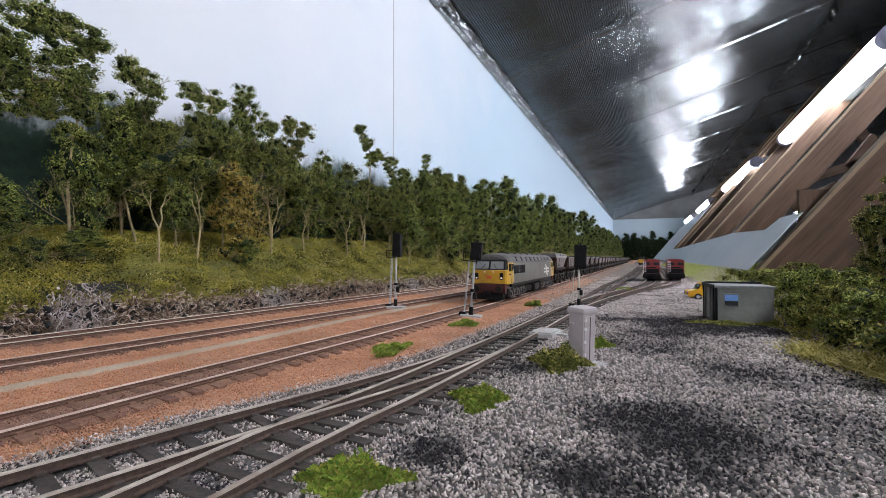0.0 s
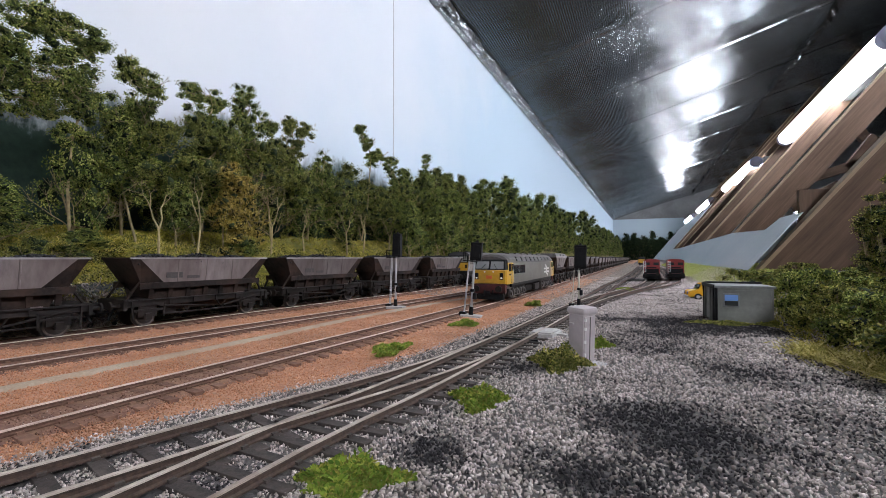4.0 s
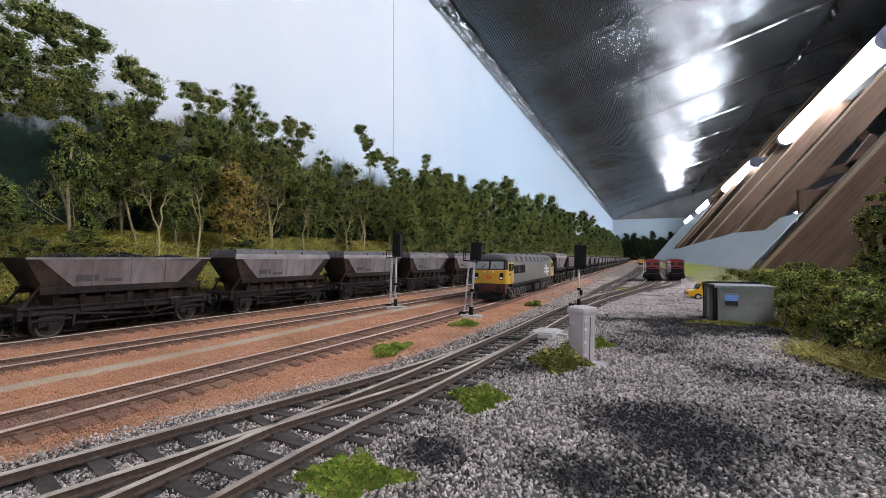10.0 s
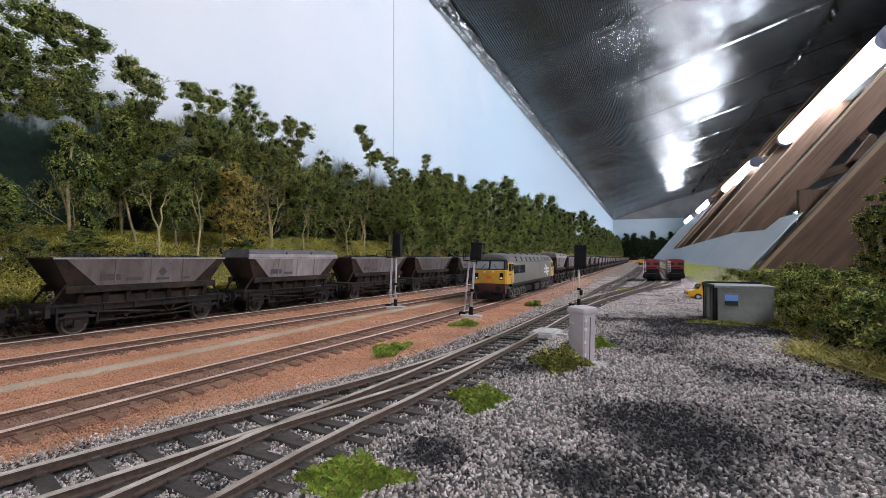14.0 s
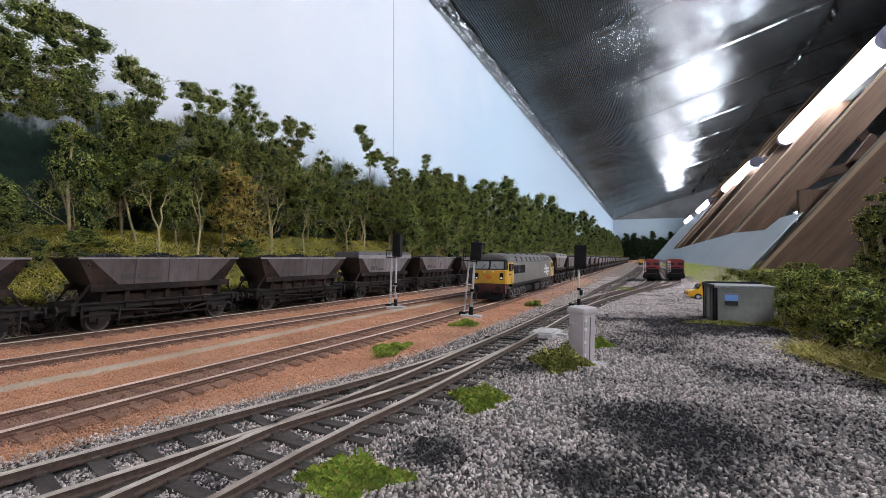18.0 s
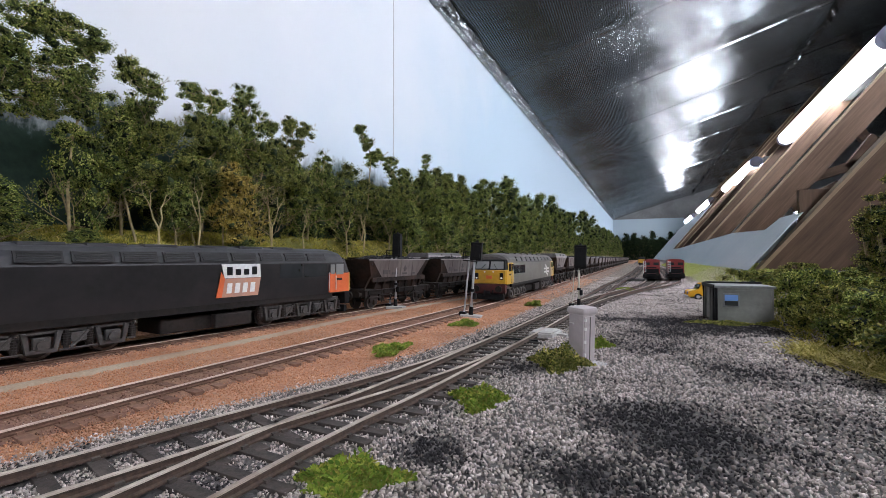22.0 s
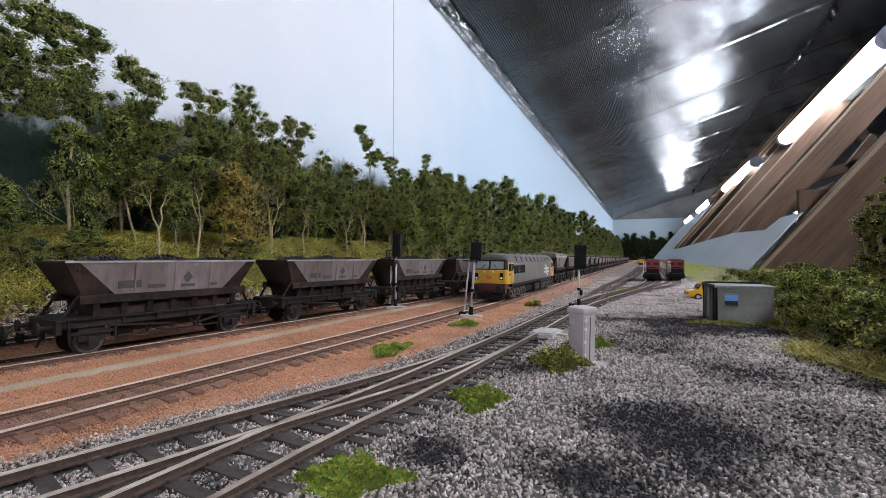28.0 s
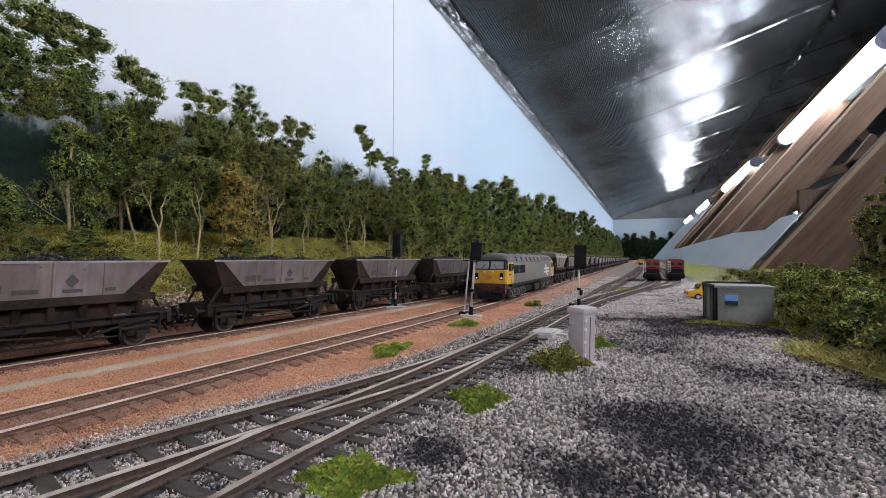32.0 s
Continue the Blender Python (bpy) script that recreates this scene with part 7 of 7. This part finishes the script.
def bank_tufts():
    n = 60000
    y = 0.62 + 2.2 * RNG.random(n) ** 1.6
    x = 0.088 + RNG.random(n) * 0.11
    z = ground_z(x, y)
    v, f = blades(np.stack([x, y, z], 1), RNG.uniform(0.002, 0.0048, n), RNG.uniform(0.0002, 0.00045, n), up=0.25)
    tagged(new("open_side_grass", mesh_np("open_side_grass", v, f, M["meadow"])), "bright green grass bank beside the yard", "grass", kind="stuff")
    n = 6000
    y = RNG.uniform(0.15, 0.62, n)
    x = 0.080 + RNG.random(n) ** 1.5 * 0.10
    v, f = blades(np.stack([x, y, ground_z(x, y)], 1), RNG.uniform(0.003, 0.0065, n), RNG.uniform(0.00015, 0.0004, n), up=0.3)
    tagged(new("dry_grass", mesh_np("dry_grass", v, f, M["grass"])), "dry yellow grass under the shrubs", "grass", kind="stuff")


bank_tufts()


def straw_clumps():
    """Pale dry stems lying over the edge of the yard below the shrubs."""
    rng = np.random.default_rng(14)
    for x, y, s in ((0.073, 0.264, 0.9), (0.080, 0.247, 1.1), (0.086, 0.230, 1.0)):
        n = 1300
        p = np.stack([rng.normal(size=n) * 0.0055 * s, rng.normal(size=n) * 0.010 * s, np.abs(rng.normal(size=n)) * 0.0018 * s], 1)
        v, f = blades(p, rng.uniform(0.002, 0.0065, n), rng.uniform(0.00013, 0.00035, n), up=0.06)
        ob = tagged(new("straw_clump", mesh_np("straw_clump", v, f, M["straw"])), "flattened clump of pale dry straw below the shrubs", "dry grass", "straw clumps")
        ob.matrix_basis = pose(x, y, float(ground_z(x, y)) + 0.0004)


straw_clumps()


def bank_flock():
    """Coarse flock heaped in patches over the bank, light and dark."""
    rng = np.random.default_rng(17)
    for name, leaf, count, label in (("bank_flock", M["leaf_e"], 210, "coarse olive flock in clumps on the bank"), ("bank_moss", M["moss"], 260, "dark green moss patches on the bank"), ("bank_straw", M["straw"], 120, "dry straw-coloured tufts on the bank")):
        pts = []
        for i in range(count):
            y = 0.10 + 1.3 * rng.random() ** 1.5
            x = -0.362 + 0.0713 * min(y, 1.0) - rng.random() * 0.075
            m = int(rng.uniform(60, 240))
            k = rng.uniform(0.7, 1.6)
            p = np.stack([x + rng.normal(size=m) * 0.0035 * k, y + rng.normal(size=m) * 0.007 * k, np.abs(rng.normal(size=m)) * 0.0026], 1)
            p[:, 2] += ground_z(p[:, 0], p[:, 1])
            pts.append(p)
        p = np.concatenate(pts)
        v, f = blades(p, rng.uniform(0.0011, 0.0026, len(p)), rng.uniform(0.00025, 0.0006, len(p)), up=0.15)
        tagged(new(name, mesh_np(name, v, f, leaf)), label, "grass", kind="stuff")


bank_flock()


def ash_heap():
    n = 2600
    u, w = RNG.normal(size=n), RNG.normal(size=n)
    x, y = -0.3715 + 0.004 * u, 0.190 + 0.020 * w
    v, f = chips(np.stack([x, y, ground_z(x, y) + 0.0035 * np.exp(-0.5 * (u * u + w * w)) + 0.0005], 1), RNG.uniform(0.0006, 0.0014, n))
    tagged(new("ash_patch", mesh_np("ash_patch", v, f, M["ash"])), "patch of black ash on the bank behind the hedge", "ash")


ash_heap()

# ------------------------------------------------------------------ lineside things
def signal(x, y, height, head_w, head_h, post, lean, turn, label, arm=True):
    s = empty("railway_signal", label, "railway signal", "colour light signals", Matrix.Translation((x, y, 0.0)) @ Matrix.Rotation(radians(turn), 4, "Z") @ Matrix.Rotation(radians(lean), 4, "Y"))
    part("base_slab", bx(-0.0075, 0.0085, -0.0055, 0.0055, -0.0015, 0.0022, bevel=0.0004), M["concrete"], s, "pale concrete base")
    part("base_box", bx(-0.0090, -0.0040, -0.003, 0.003, 0.0008, 0.0040, bevel=0.0004), M["black"], s)
    hz = height - head_h
    part("post_foot", rod(B(), (0, 0, 0.002), (0, 0, 0.0085), 0.0019, 0.0016, seg=10), M["black"], s)
    part("post", rod(B(), (0, 0, 0.008), (0, 0, hz), 0.00095, seg=12), post, s, "slim pale post", smooth=True)
    part("post_collar", rod(B(), (0, 0, hz * 0.45), (0, 0, hz * 0.45 + 0.0022), 0.0018, seg=10), M["black"], s)
    part("junction_box", bx(0.0006, 0.0034, -0.0012, 0.0012, hz * 0.32, hz * 0.32 + 0.005, bevel=0.0003), M["black"], s)
    lad = part("ladder", rod(rod(B(), (-0.0055, -0.0013, 0.001), (-0.0042, -0.0013, hz), 0.0004, seg=5), (-0.0055, 0.0013, 0.001), (-0.0042, 0.0013, hz), 0.0004, seg=5), post, s, "thin ladder")
    n = int(hz / 0.0042)
    for i in range(n):
        z = 0.004 + i * 0.0042
        xx = -0.0055 + 0.0013 * z / hz
        part("rung", rod(B(), (xx, -0.0013, z), (xx, 0.0013, z), 0.0003, seg=4), post, lad)
    part("platform", bx(-0.0085, 0.002, -0.0030, 0.0030, hz - 0.0012, hz - 0.0004), M["black"], s)
    if arm:
        bm = rod(B(), (-0.0085, -0.003, hz), (-0.0085, -0.003, hz + 0.006), 0.00035, seg=5)
        rod(bm, (-0.0085, 0.003, hz), (-0.0085, 0.003, hz + 0.006), 0.00035, seg=5)
        rod(bm, (-0.0085, -0.003, hz + 0.006), (-0.0085, 0.003, hz + 0.006), 0.00035, seg=5)
        rod(bm, (-0.0085, -0.003, hz + 0.006), (0.001, -0.003, hz + 0.006), 0.00035, seg=5)
        part("guard_rail", bm, M["black"], s)
    h = part("head", bx(-head_w / 2 + 0.0012, head_w / 2 + 0.0012, -0.0035, 0.0022, hz, height, bevel=0.0007), M["black"], s, "black signal head seen from behind")
    part("back_cover", bx(-head_w / 2 + 0.0022, head_w / 2 + 0.0002, -0.0042, -0.0034, hz + 0.002, height - 0.002, bevel=0.0003), M["black"], h)
    for k in range(3):
        zc = hz + head_h * (0.2 + 0.3 * k)
        part("lens_hood", rod(B(), (0.0012, 0.002, zc), (0.0012, 0.0062, zc + 0.0004), 0.0017, seg=10), M["black"], h)
    part("finial", rod(B(), (0.0012, 0, height), (0.0012, 0, height + 0.0022), 0.0016, 0.0004, seg=8), M["black"], h)
    return s


signal(-0.2097, 0.3556, 0.0690, 0.0078, 0.0215, M["steelgrey"], 0.8, 8, "colour light signal on a grey post between the running lines")
signal(-0.1244, 0.3264, 0.0590, 0.0088, 0.0140, M["steelgrey"], 4.2, 8, "leaning colour light signal on a grey post with a ladder")
signal(-0.0560, 0.4300, 0.0585, 0.0108, 0.0220, M["cream_post"], 0.6, 8, "short cream-posted signal with a black head behind the cabinet", arm=False)


def cabinet():
    c = empty("trackside_cabinet", "pinkish grey metal trackside equipment cabinet with rounded lid, leaning", "equipment cabinet", "", pose(-0.0258, 0.2055, 0.0, 1.0, 2.4, -30) @ Matrix.Diagonal((0.95, 0.95, 1.12, 1)))
    part("slab", bx(-0.0052, 0.0098, -0.0075, 0.0062, -0.001, 0.0011, bevel=0.0003), M["concrete"], c, "pale pinkish base slab")
    part("body", bx(-0.0040, 0.0040, -0.0044, 0.0044, 0.0009, 0.0200, bevel=0.0004), M["cabinet"], c)
    part("lid", bx(-0.0048, 0.0048, -0.0053, 0.0053, 0.0198, 0.0226, bevel=0.0011), M["cabinet"], c, "overhanging rounded lid")
    d = part("door", bx(0.0038, 0.0044, -0.0038, 0.0038, 0.0020, 0.0192, bevel=0.0002), M["cabinet"], c)
    for z in (0.004, 0.009, 0.014, 0.0175):
        part("hinge", bx(0.0042, 0.0050, -0.0041, -0.0033, z, z + 0.0011), M["whitemark"], d)
    part("door_seam", bx(0.0042, 0.0046, -0.0002, 0.0002, 0.0022, 0.0190), M["panel"], d)
    part("handle", bx(-0.0030, -0.0012, -0.0054, -0.0042, 0.0155, 0.0163), M["cabinet"], c)


cabinet()


def junction_box():
    j = empty("cable_box", "flat pale grey concrete cable box beside the siding", "cable box", "", pose(-0.0530, 0.2690, 0, 0, 0, -6))
    part("body", bx(-0.0085, 0.0060, -0.0105, 0.0105, -0.001, 0.0026, bevel=0.0005), M["concrete"], j)
    part("lid", bx(-0.0075, 0.0050, -0.0095, 0.0095, 0.0026, 0.0034, bevel=0.0003), M["concrete"], j)
    part("cable_stub", bx(0.0060, 0.0120, -0.0030, 0.0010, -0.001, 0.0022, bevel=0.0003), M["concrete"], j)


junction_box()


def hut():
    h = empty("site_hut", "grey-green prefabricated hut with a blue-lit window among shrubs", "hut", "", pose(0.0466, 0.3660, 0.0, 0, 0, 3.8) @ Matrix.Scale(0.96, 4))
    W, D, Z = 0.0352, 0.046, 0.0266
    part("plinth", bx(0.0005, W, 0.0005, D, -0.001, 0.0008), M["black"], h)
    part("hut_shell", bx(0, W, 0, D, 0.0006, Z, bevel=0.0004), M["hut"], h)
    # framed front panel
    for a in ((0.0006, W - 0.0008, Z - 0.0024, Z - 0.0016), (0.0006, W - 0.0008, 0.0014, 0.0022), (0.0004, 0.0011, 0.0014, Z - 0.0016), (W - 0.0016, W - 0.0009, 0.0014, Z - 0.0016)):
        part("front_batten", bx(a[0], a[1], -0.0005, 0.0003, a[2], a[3]), M["hut"], h)
    w = part("window", bx(0.0038, 0.0140, -0.0011, 0.0002, 0.0130, 0.0227, bevel=0.0004), M["hutroof"], h, "rounded pale window frame")
    part("pane", bx(0.0047, 0.0131, -0.0014, -0.0006, 0.0175, 0.0218), M["blueglass"], w, "blue reflecting upper pane")
    part("pane", bx(0.0047, 0.0131, -0.0014, -0.0006, 0.0139, 0.0173), M["window"], w, "dark lower pane")
    for y0, m in ((-0.0004, "black"), (0.019, "hut"), (0.038, "hut"), (D - 0.0022, "black")):
        part("side_post", bx(-0.0012, 0.0004, y0, y0 + 0.0022, 0.0006, Z), M[m], h)
    part("corner_post", bx(-0.0018, 0.0004, 0.0030, 0.0062, 0.0006, Z + 0.001), M["black"], h)
    r = part("roof", bx(-0.0015, W + 0.0012, -0.0012, D + 0.0012, Z, Z + 0.0018, bevel=0.0004), M["hutroof"], h, "pale flat roof")
    part("roof_ridge", bx(-0.0018, W + 0.0014, D - 0.014, D - 0.010, Z + 0.0016, Z + 0.0032, bevel=0.0003), M["black"], r)
    part("gutter", bx(-0.0020, -0.0008, 0.001, D, Z - 0.0006, Z + 0.0022), M["black"], r)
    s = tagged(new("paving_slab", finish(bx(0.0860, 0.0930, 0.372, 0.379, 0.0, 0.0016), "paving_slab", M["concrete"])), "small pale slab beside the hut", "paving slab")


hut()


def van():
    v = empty("yellow_van", "small deep yellow estate van parked behind the hut", "van", "", pose(0.0440, 0.560, 0.0, 0, 0, 8))
    L, W = 0.052, 0.0215
    side = [(0.0005, 0.0035), (0.0005, 0.0090), (0.0018, 0.0103), (0.0100, 0.0112), (0.0138, 0.0178), (0.0160, 0.0187), (0.0485, 0.0187), (0.0512, 0.0172), (0.0520, 0.0100), (0.0518, 0.0035)]
    bm = B()
    lo = [bm.verts.new((a, 0, z)) for a, z in side]
    hi = [bm.verts.new((a, W, z)) for a, z in side]
    n = len(side)
    fs = [bm.faces.new(lo), bm.faces.new(hi[::-1])] + [bm.faces.new((lo[i], lo[(i + 1) % n], hi[(i + 1) % n], hi[i])) for i in range(n)]
    bmesh.ops.recalc_face_normals(bm, faces=fs)
    bmesh.ops.bevel(bm, geom=bm.edges[:], offset=0.0008, segments=2, affect="EDGES")
    body = part("body", bm, M["vanyellow"], v, "glossy deep yellow body")
    for y in (-0.0002, W - 0.0002):
        for a, b in ((0.0140, 0.0205), (0.0215, 0.0330), (0.0345, 0.0480)):
            part("side_window", bx(a, b, y - 0.0002, y + 0.0006, 0.0118, 0.0168, bevel=0.0003), M["window"], body)
        part("sill_trim", bx(0.011, 0.042, y - 0.0003, y + 0.0007, 0.0034, 0.0042), M["steelgrey"], body)
    bm = B()
    a = [(0.0108, 0.0015, 0.0122), (0.0108, W - 0.0015, 0.0122), (0.0134, W - 0.0025, 0.0170), (0.0134, 0.0025, 0.0170)]
    loft(bm, [a, [(p[0] - 0.0007, p[1], p[2] + 0.0004) for p in a]])
    part("windscreen", bm, M["window"], body)
    part("bumper", bx(-0.0006, 0.0006, 0.0008, W - 0.0008, 0.0036, 0.0050, bevel=0.0003), M["steelgrey"], v, "chrome bumper")
    for y in (0.0032, W - 0.0032):
        part("headlight", rod(B(), (-0.0002, y, 0.0078), (0.0008, y, 0.0078), 0.0015, seg=12), M["windscreen"], body)
    for x in (0.0100, 0.0420):
        for y, s in ((-0.0003, 1), (W + 0.0003, -1)):
            w = part("wheel", rod(B(), (x, y, 0.0036), (x, y + s * 0.003, 0.0036), 0.0037, seg=18), M["rubber"], v)
            part("hub_cap", rod(B(), (x, y - s * 0.0003, 0.0036), (x, y + s * 0.0004, 0.0036), 0.0019, seg=12), M["steelgrey"], w)


van()


def red_engine(x, y, f, label):
    e = empty("shunting_locomotive", label, "locomotive", "red engines in the yard", on_track(f, y) @ Matrix.Diagonal((0.90, 1, 0.92, 1)))
    H, hw = 0.085, 0.0165
    part("frame", bx(-hw, hw, -H, H, 0.0090, 0.0140, bevel=0.0005), M["black"], e)
    part("body", bx(-hw + 0.001, hw - 0.001, -H + 0.004, H - 0.004, 0.0140, 0.0400, bevel=0.0008), M["red"], e, "oxide red body")
    part("roof", prism(B(), roof_section(hw - 0.0004, 0.0392, 0.0440), -H + 0.003, H - 0.003), M["red"], e)
    part("front_lower", bx(-hw + 0.003, hw - 0.003, -H + 0.0030, -H + 0.0045, 0.0145, 0.0245), M["black"], e)
    part("grille", bx(-0.009, 0.009, -H + 0.0030, -H + 0.0042, 0.0255, 0.0275), M["black"], e)
    for u in (-1, 1):
        part("front_window", bx(u * 0.0085 - 0.005, u * 0.0085 + 0.005, -H + 0.0030, -H + 0.0043, 0.0315, 0.0370), M["window"], e)
    lad = part("ladder", rod(rod(B(), (-0.0150, -H - 0.0006, 0.012), (-0.0150, -H - 0.0006, 0.040), 0.0005, seg=5), (-0.0110, -H - 0.0006, 0.012), (-0.0110, -H - 0.0006, 0.040), 0.0005, seg=5), M["whitemark"], e, "white front ladder")
    for i in range(6):
        part("rung", rod(B(), (-0.0150, -H - 0.0006, 0.014 + i * 0.0048), (-0.0110, -H - 0.0006, 0.014 + i * 0.0048), 0.0004, seg=4), M["whitemark"], lad)
    part("buffer_beam", bx(-0.0165, 0.0165, -H - 0.001, -H + 0.002, 0.0080, 0.0136, bevel=0.0004), M["black"], e)
    buffers(e, -H - 0.0008, -1)
    bogie(e, -0.045, 0.0068)
    bogie(e, 0.045, 0.0068)
    part("underside", bx(-0.014, 0.014, -H + 0.002, H, 0.004, 0.009), M["black"], e)


red_engine(0.0115, 1.010, X_D, "oxide red diesel engine with a white ladder in the yard")
red_engine(0.0500, 1.030, X_G, "oxide red diesel engine standing on the next siding")


def yard_engine():
    e = empty("yard_locomotive", "small yellow-fronted engine standing far off in the yard", "locomotive", "", on_track(X_E, 2.75))
    part("body", bx(-0.0165, 0.0165, -0.075, 0.075, 0.0120, 0.0400, bevel=0.001), M["lblack"], e)
    part("front", bx(-0.0160, 0.0160, -0.0775, -0.0745, 0.0120, 0.0330, bevel=0.001), M["yellow"], e, "yellow front")
    part("front_window", bx(-0.0140, 0.0140, -0.0770, -0.0745, 0.0340, 0.0400), M["window"], e)
    part("roof", prism(B(), roof_section(0.0165, 0.0400, 0.0460), -0.075, 0.075), M["lblackroof"], e)
    part("frame", bx(-0.0150, 0.0150, -0.074, 0.074, 0.0040, 0.0125), M["black"], e)
    for y in (-0.05, -0.025, 0.025, 0.05):
        wheelset(e, y, 0.0068)
    buffers(e, -0.0775, -1)


yard_engine()


motions()
